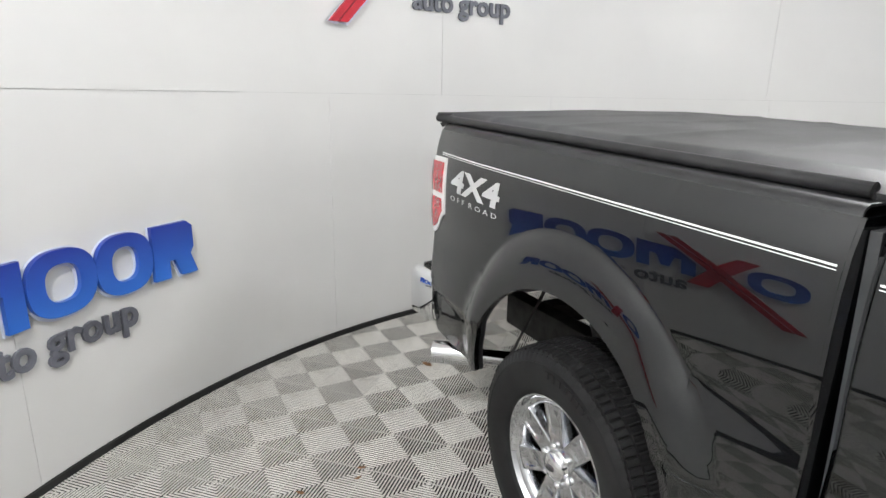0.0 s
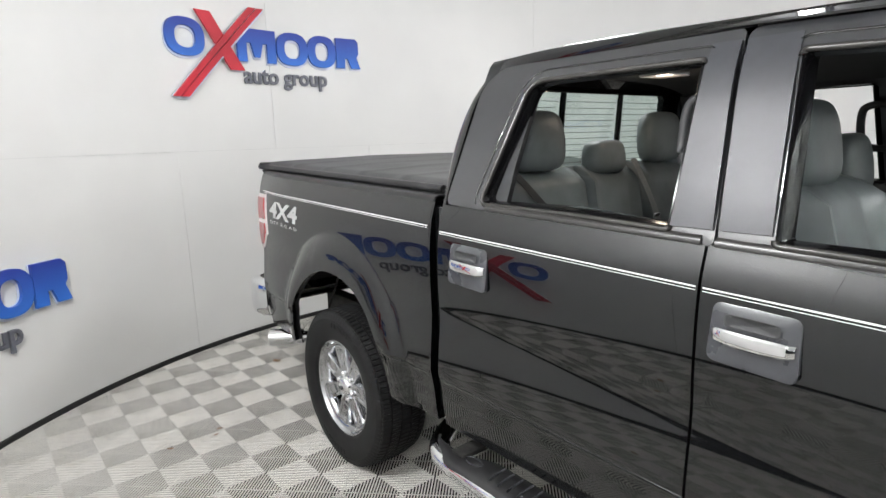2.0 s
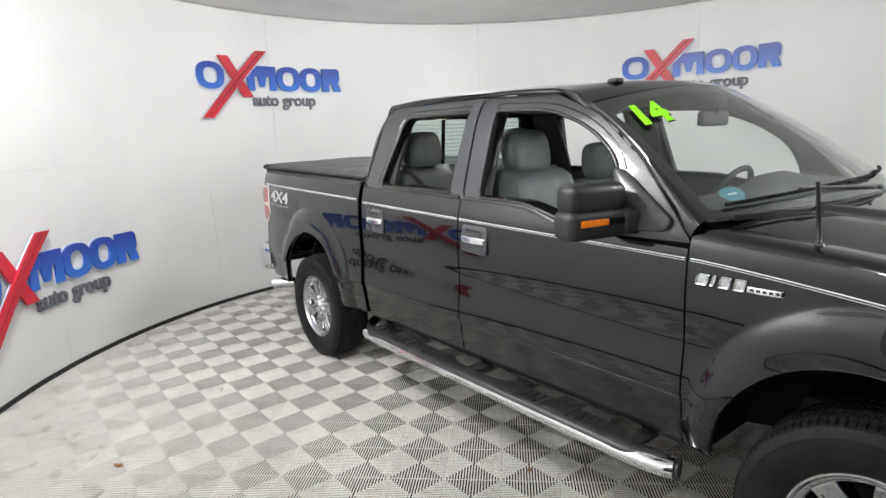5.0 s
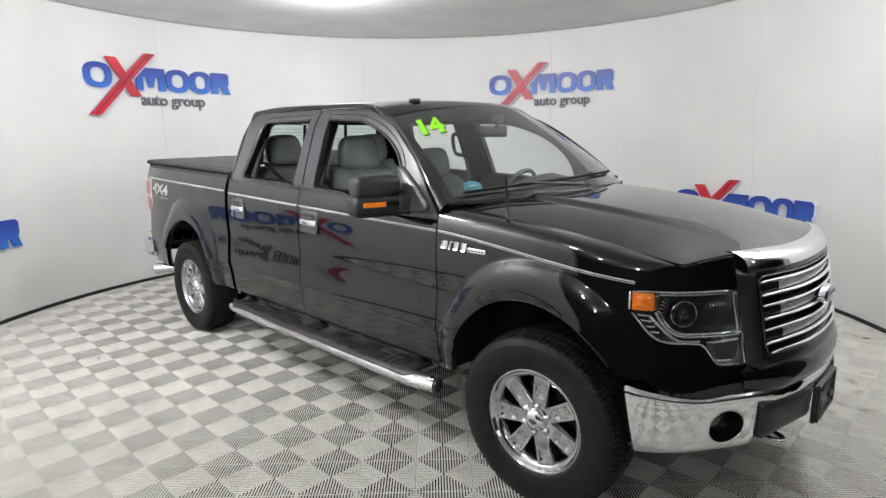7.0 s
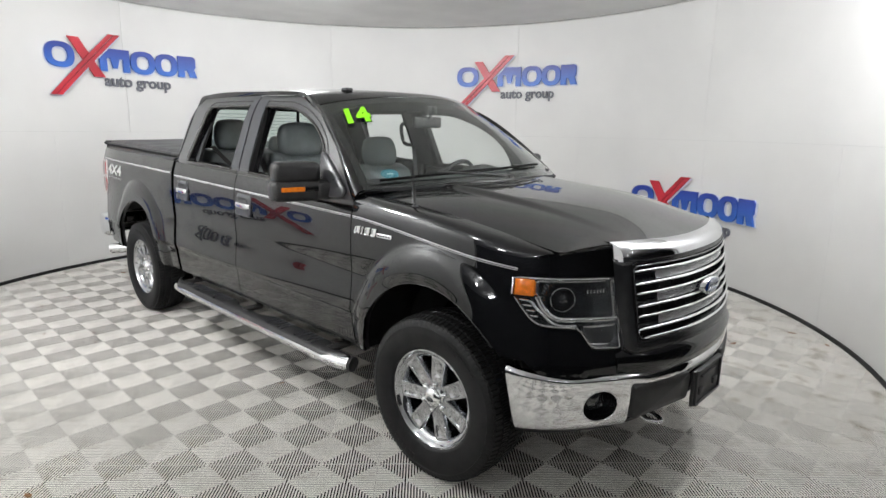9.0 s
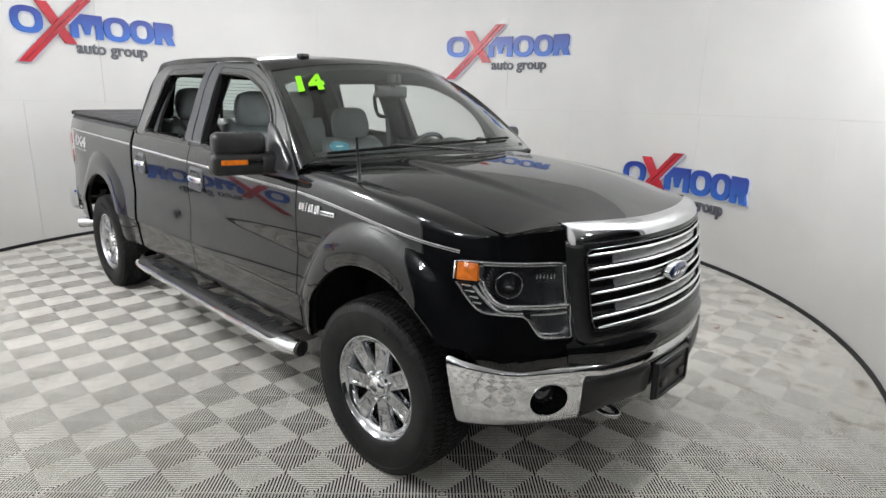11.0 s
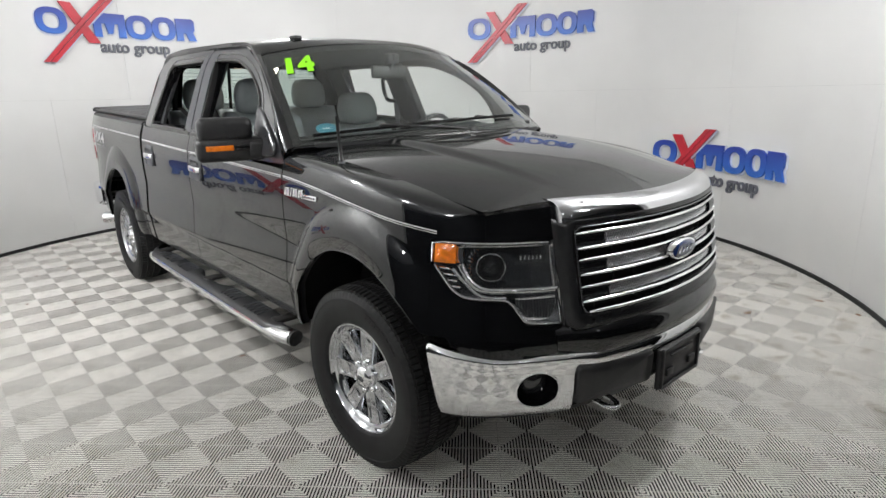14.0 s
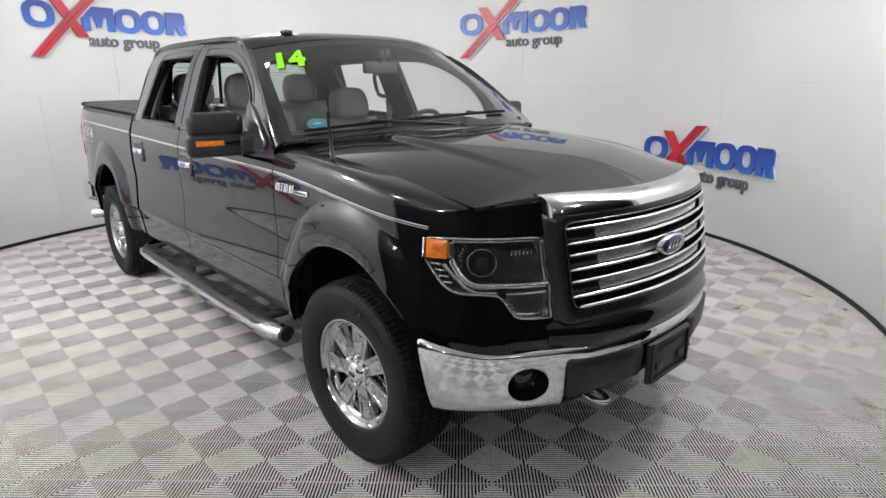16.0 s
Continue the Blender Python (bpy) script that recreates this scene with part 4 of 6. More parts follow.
def cab_rear():
    """Rear wall with its three-pane window."""
    def p(x, z, d=0.0):
        return (x, cab_back(z) + 0.012 * (1 - (x / 0.7) ** 2) + d, z)
    o = rounded([(-0.78, 1.36), (0.78, 1.36), (0.66, 1.87), (-0.66, 1.87)], 0.05, 7)
    i = rounded([(-0.62, 1.455), (0.62, 1.455), (0.575, 1.80), (-0.575, 1.80)], 0.05, 7)
    v, f = grid([[p(*q) for q in o], [p(*q) for q in i], [p(*q, -0.03) for q in i]], True)
    wall = made("cab_rear_wall", v, f, PAINT, truck, "black rear cab wall", solid=0.006)
    v, f = grid([[p(x, z) for x in np.linspace(-0.9, 0.9, 9)] for z in (0.55, 0.9, 1.36)])
    made("cab_rear_panel", v, f, TRIM_GREY, truck, solid=0.02)
    glass = made("rear_window", *grid([[p(x * (0.62 - 0.045 * t), 1.455 + 0.345 * t, -0.012) for x in np.linspace(-1, 1, 9)] for t in np.linspace(0, 1, 5)]), TINTED, truck, "tinted rear window with heater lines", solid=0.004)
    glass.visible_shadow = False
    for x in (-0.215, 0.215):
        v, f = tube([p(x, 1.455, -0.014), p(x * 0.98, 1.80, -0.014)], 0.014, 8)
        made("window_bar", v, f, GLOSS_BLACK, glass)
    for k in range(11):
        z = 1.49 + 0.027 * k
        for x0, x1 in ((-0.58, -0.235), (-0.195, 0.195), (0.235, 0.58)):
            v, f = tube([p(x0, z, -0.0165), p(x1, z, -0.0165)], 0.0011, 4)
            made("heater_line", v, f, GLOSS_BLACK, glass)


cab_rear()

na, nb = 26, 14
v, f = grid([[ws_point(-1 + 2 * i / na, j / nb) for i in range(na + 1)] for j in range(nb + 1)])
screen = made("windscreen", v, f, GLASS, truck, "clear curved windscreen", solid=0.005, out=(0, 2, 1))
screen.visible_shadow = False
# dark printed border of the windscreen
for a0, a1, b0, b1 in ((-1, 1, 0.0, 0.055), (-1, 1, 0.93, 1.0), (-1, -0.955, 0.05, 0.94), (0.955, 1, 0.05, 0.94)):
    v, f = grid([[ws_point(a0 + (a1 - a0) * i / 20, b0 + (b1 - b0) * j / 8, -0.0075) for i in range(21)] for j in range(9)])
    made("screen_border", v, f, MATTE_BLACK, screen, "black border of the windscreen")


# -- nose: headlamps, grille, bumper --
def strip_path(fn, pts, n=6):
    """A rounded path through (s, z) pairs laid on a skin."""
    return [fn(p[0], p[1]) for p in smooth_path([(a, b, 0) for a, b in pts], n)]


def headlamp(left):
    lamp_ob = new("headlamp")
    lamp_ob.parent = truck
    lamp_ob["label"] = "headlamp with dark housing and amber marker"
    U = lambda u: S_LAMP + span * u
    n = 44
    lens, bowl = [], []
    for k in range(n + 1):
        s = U(0.004 + 0.992 * k / n)
        z0, z1 = lamp_low(s) + 0.003, lamp_high(s) - 0.003
        lens.append([nose_point(s, z0 + (z1 - z0) * i / 8, 0.002) for i in range(9)])
        e = min(1.0, 6 * min(k / n, 1 - k / n))
        bowl.append([nose_point(s, z0 + (z1 - z0) * i / 8, -0.006 - 0.07 * e * min(1, 4 * min(i / 8, 1 - i / 8))) for i in range(9)])
    v, f = grid(lens)
    ob = made("lens", v, f, LENS, lamp_ob, "clear headlamp lens", solid=0.003, out=(0, 0.3, 0.8), left=left)
    ob.visible_shadow = False
    v, f = grid(bowl)
    made("housing", v, f, LAMP_BOWL, lamp_ob, "smoked chrome lamp housing", solid=0.004, out=(0, 0.3, 0.8), left=left)

    def bar(name, pts, r, mat, lift, flat=1.0):
        v, f = tube(strip_path(lambda s, z: nose_point(s, z, lift), pts), r, 8, flat)
        return made(name, v, f, mat, lamp_ob, left=left)

    edge = [(U(k / 24), lamp_low(U(k / 24)) + 0.006) for k in range(25)] + [(U(1) - 0.004, 0.9)] + [(U(k / 12), lamp_high(U(k / 12)) - 0.006) for k in range(12, -1, -1)] + [(U(0), 0.99)]
    v, f = tube([nose_point(s, z, -0.004) for s, z in edge], 0.0055, 8)
    made("chrome_edge", v, f, CHROME, lamp_ob, left=left)
    # amber marker
    rows = [[nose_point(U(0.02 + 0.175 * i / 6), 0.988 + 0.070 * j / 6, -0.004 + 0.008 * math.sin(math.pi * i / 6) * math.sin(math.pi * j / 6)) for j in range(7)] for i in range(7)]
    v, f = grid(rows)
    made("amber_marker", v, f, AMBER, lamp_ob, "amber side marker", solid=0.02, out=(0, 0.3, 0.8), left=left)
    # chrome sweep round the projector
    bar("chrome_sweep", [(U(0.22), 1.045), (U(0.225), 0.99), (U(0.29), 0.935), (U(0.40), 0.895), (U(0.6), 0.888), (U(0.97), 0.882)], 0.013, CHROME, -0.020)
    bar("chrome_sweep", [(U(0.22), 1.048), (U(0.5), 1.047), (U(0.93), 1.044)], 0.007, CHROME, -0.022)
    bar("chrome_sweep", [(U(0.965), 1.045), (U(0.97), 0.97), (U(0.985), 0.885)], 0.014, CHROME_SATIN, -0.016)
    bar("chrome_sweep", [(U(0.16), 0.965), (U(0.27), 0.915), (U(0.40), 0.868), (U(0.58), 0.862)], 0.008, CHROME_SATIN, -0.02)
    for k in range(4):
        z = 0.968 - 0.021 * k
        bar("slat", [(U(0.065 + 0.035 * k), z), (U(0.15 + 0.03 * k), z - 0.002)], 0.0075, CHROME, -0.012, 0.6)
    # ribbed lower reflector
    for k in range(15):
        u = 0.66 + 0.31 * k / 14
        s = U(u)
        z0 = max(lamp_low(s) + 0.012, 0.775)
        bar("reflector_rib", [(s, z0), (s, 0.862)], 0.0056, CHROME, -0.020)
    # projector
    c = Vector(nose_point(U(0.47), 0.968, -0.045))
    d = (Vector(nose_point(U(0.47), 0.968, 0.05)) - c).normalized()
    q = Vector((-1, 0, 0)).rotation_difference(d)
    for prof, mat, nm, lab in (([(-0.02, 0.046), (0.022, 0.046), (0.025, 0.040), (0.012, 0.034), (0.0, 0.032)], GLOSS_BLACK, "projector_ring", ""),
                               ([(0.0, 0.033), (0.010, 0.031), (0.018, 0.024), (0.024, 0.014), (0.026, 0.001)], MIRROR, "projector_lens", "round projector lens"),
                               ([(0.012, 0.049), (0.015, 0.051), (0.012, 0.053)], CHROME, "projector_trim", "")):
        v, f = lathe(prof, 28)
        v = [tuple(c + q @ Vector(p)) for p in v]
        made(nm, v, f, GLASS_DARK if nm == "projector_lens" else mat, lamp_ob, lab, left=left)
    # fluted bowl beside the projector and a small unreadable plate
    for k in range(17):
        a = radians(95 + 170 * k / 16)
        arm = [c + q @ Vector((h, -r * math.cos(a), r * math.sin(a))) for r, h in ((0.054, 0.006), (0.068, 0.018), (0.080, 0.034))]
        v, f = tube(arm, 0.0034, 6)
        made("flute", v, f, CHROME_SATIN, lamp_ob, left=left)
    rows = [[nose_point(U(0.69 + 0.2 * i / 3), 0.988 + 0.024 * j / 2, -0.028) for j in range(3)] for i in range(4)]
    v, f = grid(rows)
    name = made("name_bar", v, f, SMOKE, lamp_ob, solid=0.006, left=left)
    for k in range(6):
        bar_v, bar_f = tube([nose_point(U(0.705 + 0.033 * k), 0.993, -0.023), nose_point(U(0.712 + 0.033 * k), 1.008, -0.023)], 0.003, 5)
        made("name_mark", bar_v, bar_f, CHROME, name, left=left)


for left in (False, True):
    headlamp(left)
    # narrow black bar standing in for the dark gap between lamp and grille
    v, f = tube([nose_point(S_GRILLE + 0.006, z, 0.004) for z in np.linspace(0.755, 1.125, 14)], 0.004, 8)
    made("lamp_seal", v, f, BLACK_PLASTIC, truck, left=left)


def gp(x, z, lift=0.0):
    """The grille's face, proud of the nose."""
    q = nose_point(min(nose_at_x(-abs(x)), NOSE_END - 0.005), z)
    return (x, q[1] - 0.050 * ease((0.572 - abs(x)) / 0.022) - lift, z)


def grille():
    g = new("grille")
    g.parent = truck
    g["label"] = "grille with three chrome bars in a black surround"

    def around(poly, r, n=8, cuts=6):
        pts = rounded(poly, r, n)
        res = []
        for a, b in zip(pts, pts[1:] + pts[:1]):
            m = max(1, int((Vector(b) - Vector(a)).length / 0.03))
            res += [Vector(a).lerp(Vector(b), k / m) for k in range(m)]
        return res
    n = 120

    def resample(pts):
        acc = [0]
        for a, b in zip(pts, pts[1:] + pts[:1]):
            acc.append(acc[-1] + (b - a).length)
        loop = pts + pts[:1]
        res = []
        for k in range(n):
            d = acc[-1] * k / n
            i = min(int(np.searchsorted(acc, d, "right")) - 1, len(pts) - 1)
            res.append(loop[i].lerp(loop[i + 1], (d - acc[i]) / max(acc[i + 1] - acc[i], 1e-6)))
        return res
    outer = resample(around([(-0.566, 0.742), (0.566, 0.742), (0.566, 1.140), (-0.566, 1.140)], 0.012))
    inner = resample(around([(-0.524, 0.800), (0.524, 0.800), (0.534, 1.108), (-0.534, 1.108)], 0.03))
    rows = [[gp(p.x, p.y, -0.045) for p in outer], [gp(p.x, p.y, -0.004) for p in outer]]
    rows += [[gp(*(p.lerp(q, t)), 0.004 * math.sin(math.pi * t)) for p, q in zip(outer, inner)] for t in (0.15, 0.4, 0.7, 1.0)]
    rows += [[gp(p.x, p.y, -0.055) for p in inner]]
    v, f = grid(rows, True)
    made("surround", v, f, SURROUND, g, "satin black grille surround", left=False)
    v, f = tube([gp(p.x, p.y, 0.003) for p in inner] + [gp(inner[0].x, inner[0].y, 0.003)], 0.0036, 8)
    made("chrome_frame", v, f, SMOKE, g, "thin smoked chrome edge of the grille opening")
    v, f = tube([gp(-0.505 + 1.01 * i / 30, 0.805, 0.004) for i in range(31)], 0.0075, 8)
    made("lower_rod", v, f, CHROME, g, "chrome rod along the foot of the grille")
    v, f = grid([[gp(-0.54 + 1.08 * i / 24, 0.79 + 0.33 * j / 3, -0.06) for i in range(25)] for j in range(4)])
    made("backing", v, f, MATTE_BLACK, g, solid=0.004)
    for k in range(9):
        x = -0.44 + 0.11 * k
        v, f = tube([gp(x, 0.80, -0.045), gp(x, 1.11, -0.045)], 0.006, 6)
        made("strut", v, f, MATTE_BLACK, g)
    for zc in (1.062, 0.968, 0.872):
        hw = 0.530 if zc > 1 else 0.527
        bar = new("grille_bar")
        bar.parent = g
        bar["label"] = "chrome grille bar with mesh insert"
        for dz, r in ((0.026, 0.0075), (-0.027, 0.0085)):
            v, f = tube([gp(-hw + 2 * hw * i / 40, zc + dz, 0.004) for i in range(41)], r, 10, 0.8)
            made("chrome_rod", v, f, CHROME, bar)
        for sx in (-1, 1):
            v, f = grid([[gp(sx * (0.405 + (hw - 0.405) * i / 6), zc - 0.024 + 0.048 * j / 4, -0.006 + 0.006 * math.sin(math.pi * j / 4)) for j in range(5)] for i in range(7)])
            made("end_plate", v, f, GUNMETAL, bar, "dark smoked end plate", solid=0.01)
        v, f = grid([[gp(-0.41 + 0.82 * i / 30, zc - 0.026 + 0.052 * j / 2, -0.022) for j in range(3)] for i in range(31)])
        made("mesh_backing", v, f, GLOSS_BLACK, bar, solid=0.003)
        verts, faces = [], []
        for d in (1, -1):
            k = -0.42
            while k < 0.42:
                a, b = (k, zc - 0.021), (k + d * 0.028, zc + 0.021)
                if max(abs(a[0]), abs(b[0])) < 0.415:
                    tv_, tf_ = tube([gp(*a, -0.008), gp((a[0] + b[0]) / 2, zc, -0.005), gp(*b, -0.008)], 0.0020, 5)
                    faces += [tuple(i + len(verts) for i in q) for q in tf_]
                    verts += tv_
                k += 0.0125
        made("mesh_insert", verts, faces, RIM_CHROME, bar, "chrome mesh insert")
    # oval emblem
    c = Vector(gp(0, 0.961, 0.030))
    for rx, rz, d0, d1, mat, nm, lab in ((0.096, 0.041, -0.02, 0.0, CHROME, "emblem_rim", "chrome rim"), (0.089, 0.036, 0.0, 0.004, BADGE_BLUE, "emblem", "blue oval emblem")):
        rows = [[(c.x + rx * t * math.cos(k * math.tau / 40), c.y - d, c.z + rz * t * math.sin(k * math.tau / 40)) for k in range(40)]
                for t, d in ((1.0, d0), (1.0, d1), (0.96, d1 + 0.004), (0.6, d1 + 0.006), (0.01, d1 + 0.006))]
        v, f = grid(rows, True)
        made(nm, v, f, mat, g, lab)
    for x, w in ((-0.045, 0.014), (-0.016, 0.010), (0.012, 0.010), (0.042, 0.014)):
        v, f = tube([(x - w / 2, c.y - 0.011, c.z - 0.010), (x + w / 2, c.y - 0.011, c.z + 0.012)], 0.0028, 6)
        made("emblem_mark", v, f, CHROME, g)


grille()

# chrome strip between hood and grille
rows = []
for i in range(49):
    x = -0.563 + 1.126 * i / 48
    a = abs(x) / 0.765
    back = Vector((x, -0.775 + 0.225 * a ** 2.4 + 0.012, 0))
    y = back.y
    e, c = hood_edge_z(clamp(y, -0.56, 0.62)), hood_mid_z(y)
    up = hood_up(a, 1.0)
    zt = e + (c - e) * up - 0.013 * (1 - a * 0.6) + 0.004
    low = Vector((x, gp(min(abs(x), 0.546), 1.128, 0.002)[1] + 0.02 * clamp((abs(x) - 0.54) / 0.02), 1.128))
    top = Vector((x, y, zt))
    m1 = low.lerp(top, 0.45) + Vector((0, -0.016, 0.014))
    rows.append([tuple(low + Vector((0, 0.02, -0.002))), tuple(low), tuple(low.lerp(m1, 0.5) + Vector((0, -0.004, 0.003))), tuple(m1), tuple(m1.lerp(top, 0.5) + Vector((0, -0.003, 0.004))), tuple(top), tuple(top + Vector((0, 0.006, -0.012)))])
ends = [[(p[0], p[1] + 0.09, p[2] - 0.003) for p in rows[0]], [(p[0], p[1] + 0.09, p[2] - 0.003) for p in rows[-1]]]
rows = [ends[0]] + rows + [ends[1]]
v, f = grid(rows)
made("hood_strip", v, f, STRIP_CHROME, truck, "satin chrome strip along the hood front", solid=0.004, out=(0, 0, 1.0))

# body-coloured apron under the grille
rows = []
for i in range(41):
    x = -0.60 + 1.2 * i / 40
    g0 = nose_point(min(nose_at_x(-abs(x)), NOSE_END - 0.005), 0.7)[1] - 0.050 * ease((0.62 - abs(x)) / 0.20)
    q = [(x, g0 - l, z) for z, l in ((0.748, -0.012), (0.735, 0.0), (0.715, 0.010), (0.69, 0.014), (0.655, 0.010), (0.63, -0.01), (0.60, -0.03))]
    rows.append(q)
v, f = grid(rows)
made("lower_apron", v, f, PAINT, truck, "gloss black apron below the grille", solid=0.006, out=(0, 0, 0.75))

bp_pts = [(-0.945, -0.418), (-0.930, -0.465), (-0.880, -0.548), (-0.797, -0.636), (-0.68, -0.72), (-0.555, -0.795), (-0.42, -0.842), (-0.2, -0.890), (0.0, -0.903)]
bacc = [0.0]
for p, q in zip(bp_pts, bp_pts[1:]):
    bacc.append(bacc[-1] + math.dist(p, q))
b_x, b_y = spline(bacc, [p[0] for p in bp_pts]), spline(bacc, [p[1] for p in bp_pts])
B_END = bacc[-1]
b_prof = interp([0.405, 0.42, 0.45, 0.52, 0.60, 0.634, 0.648, 0.654, 0.657], [-0.034, -0.020, -0.009, 0.0, 0.0035, 0.0025, -0.007, -0.022, -0.05])


def b_at_x(x):
    lo, hi = 0.0, B_END
    for _ in range(40):
        m = (lo + hi) / 2
        lo, hi = (m, hi) if b_x(m) < x else (lo, m)
    return lo


def bp(s, z, lift=0.0):
    e = 0.004
    s0, s1 = clamp(s - e, 0, B_END), clamp(s + e, 0, B_END)
    t = Vector((b_x(s1) - b_x(s0), b_y(s1) - b_y(s0), 0)).normalized()
    nrm = Vector((t.y, -t.x, 0))
    if nrm.y > 0 or (abs(nrm.y) < 0.2 and nrm.x > 0):
        nrm = -nrm
    q = Vector((b_x(s), b_y(s), z + 0.042 * clamp(1 - s / 0.30) ** 1.3 * clamp((z - 0.412) / 0.243))) + nrm * (b_prof(z) + lift)
    return tuple(q)


bumper = new("front_bumper")
bumper.parent = truck
bumper["label"] = "chrome front bumper with black centre pads"
S_IN = b_at_x(-0.553)
S_FOG = b_at_x(-0.672)
for left in (False, True):
    n = 240
    fr = 0.072
    cz = 0.520
    outer, inner = [], []
    for k in range(n):
        a = math.tau * k / n
        d = Vector((math.cos(a), math.sin(a)))
        inner.append(Vector((S_FOG + fr * 1.12 * d.x, cz + fr * d.y)))
        # where the ray leaves the panel
        tx = ((S_IN if d.x > 0 else 0.002) - S_FOG) / d.x if abs(d.x) > 1e-6 else 1e9
        tz = ((0.655 if d.y > 0 else 0.412) - cz) / d.y if abs(d.y) > 1e-6 else 1e9
        t = min(tx, tz)
        outer.append(Vector((S_FOG + t * d.x, cz + t * d.y)))
    # the panel's corners must be hit exactly
    for c in ((0.002, 0.655), (0.002, 0.412), (S_IN, 0.655), (S_IN, 0.412)):
        k = min(range(n), key=lambda i: (outer[i] - Vector(c)).length)
        outer[k] = Vector(c)
    outer = [Vector((q.x + 0.05 * (0.655 - q.y) / 0.243 * clamp(1 - q.x / 0.2), q.y)) for q in outer]
    rows = [[bp(*q, -0.05) for q in outer]]
    for t in (0, 0.012, 0.025, 0.04, 0.06, 0.08, 0.10, 0.13, 0.17, 0.21, 0.26, 0.31, 0.37, 0.43, 0.49, 0.55, 0.61, 0.67, 0.73, 0.79, 0.85, 0.90, 0.94, 0.98, 1.0):
        rows.append([bp(*(o.lerp(i, t))) for o, i in zip(outer, inner)])
    rows.append([bp(*i, -0.012) for i in inner])
    v, f = grid(rows[1:], True)
    made("chrome_end", v, f, CHROME, bumper, "polished chrome bumper end", left=left, out=(0, 0, 0.5), solid=0.006)
    v, f = grid([[bp(*i, -0.004) for i in inner], [bp(*i, -0.05) for i in inner], [bp(*(Vector((S_FOG, cz)).lerp(i, 0.72)), -0.10) for i in inner], [bp(S_FOG, cz, -0.10) for i in inner]], True)
    fog = made("fog_lamp", v, f, GLOSS_BLACK, bumper, "round fog lamp sunk in the bumper", left=left)
    v, f = tube([bp(*i, -0.002) for i in inner] + [bp(*inner[0], -0.002)], 0.004, 6)
    made("chrome_ring", v, f, CHROME, fog, left=left)
    c = Vector(bp(S_FOG, cz, -0.075))
    d = (Vector(bp(S_FOG, cz, 0)) - c).normalized()
    q = Vector((-1, 0, 0)).rotation_difference(d)
    v, f = lathe([(0, 0.054), (0.012, 0.05), (0.02, 0.035), (0.024, 0.001)], 24)
    made("fog_glass", [tuple(c + q @ Vector(p)) for p in v], f, GLASS_DARK, fog, "dark fog lamp glass", left=left)
    # black pad beside the number plate
    xa, xb = b_at_x(-0.545), b_at_x(-0.190)
    o = rounded([(xa, 0.445), (xb, 0.462), (xb, 0.592), (xa, 0.604)], 0.02, 6)
    cc = Vector(((xa + xb) / 2, 0.526))
    rows = [[bp(*p, -0.03) for p in o], [bp(*p, 0.010) for p in o], [bp(*((p - cc) * 0.965 + cc), 0.019) for p in o], [bp(*((p - cc) * 0.5 + cc), 0.021) for p in o], [bp(*cc, 0.021) for p in o]]
    v, f = grid(rows, True)
    made("bumper_pad", v, f, BLACK_PLASTIC, bumper, "black textured bumper pad", left=left)
    # tow hook
    pts = [Vector((-0.349, -0.62, 0.41)), Vector((-0.325, -0.74, 0.395)), Vector((-0.318, -0.815, 0.385)), Vector((-0.335, -0.850, 0.380)), Vector((-0.363, -0.850, 0.380)), Vector((-0.381, -0.815, 0.385)), Vector((-0.374, -0.74, 0.395)), Vector((-0.352, -0.64, 0.41))]
    v, f = tube(smooth_path(pts, 6), 0.0125, 10)
    made("tow_hook", v, f, CHROME, bumper, "chrome tow hook", left=left)
for left in (False, True):
    rows = []
    for k in range(31):
        s = S_IN + (B_END - S_IN) * k / 30
        e = ease(k / 6)
        rows.append([bp(s, z, l * e) for z, l in ((0.575, -0.03), (0.580, -0.004), (0.588, 0.006), (0.600, 0.009), (0.612, 0.010), (0.625, 0.008), (0.634, 0.006), (0.641, 0.004), (0.648, 0.002), (0.652, 0.0), (0.655, -0.004))])
    v, f = grid(rows)
    made("chrome_top", v, f, CHROME, bumper, "polished chrome upper lip", left=left, solid=0.004, out=(0, 0, 0.6))
    v, f = grid([[bp(S_IN - 0.01 + (B_END - S_IN + 0.01) * k / 20, z, -0.035) for z in (0.40, 0.5, 0.60)] for k in range(21)])
    made("bumper_core", v, f, MATTE_BLACK, bumper, left=left, solid=0.01, out=(0, 0, 0.5))
    v, f = grid([[bp(0.02 + (B_END - 0.02) * k / 24, z, l) for z, l in ((0.345, -0.09), (0.40, -0.055), (0.418, -0.03))] for k in range(25)])
    made("air_dam", v, f, BLACK_PLASTIC, bumper, "black lower air dam", left=left, solid=0.01, out=(0, 0, 0.5))
# number plate holder
holder = part("plate_holder", box(0, -0.915, 0.495, 0.335, 0.018, 0.175, 0.006), BLACK_PLASTIC, bumper, "empty black number plate holder")
for cx, cz_, sx, sz in ((0, 0.575, 0.30, 0.012), (0, 0.415, 0.30, 0.012), (-0.15, 0.495, 0.012, 0.16), (0.15, 0.495, 0.012, 0.16), (0, 0.54, 0.18, 0.008), (-0.09, 0.47, 0.05, 0.03), (0.09, 0.47, 0.05, 0.03)):
    part("holder_rib", box(cx, -0.928, cz_, sx, 0.012, sz, 0.002), BLACK_PLASTIC, holder)


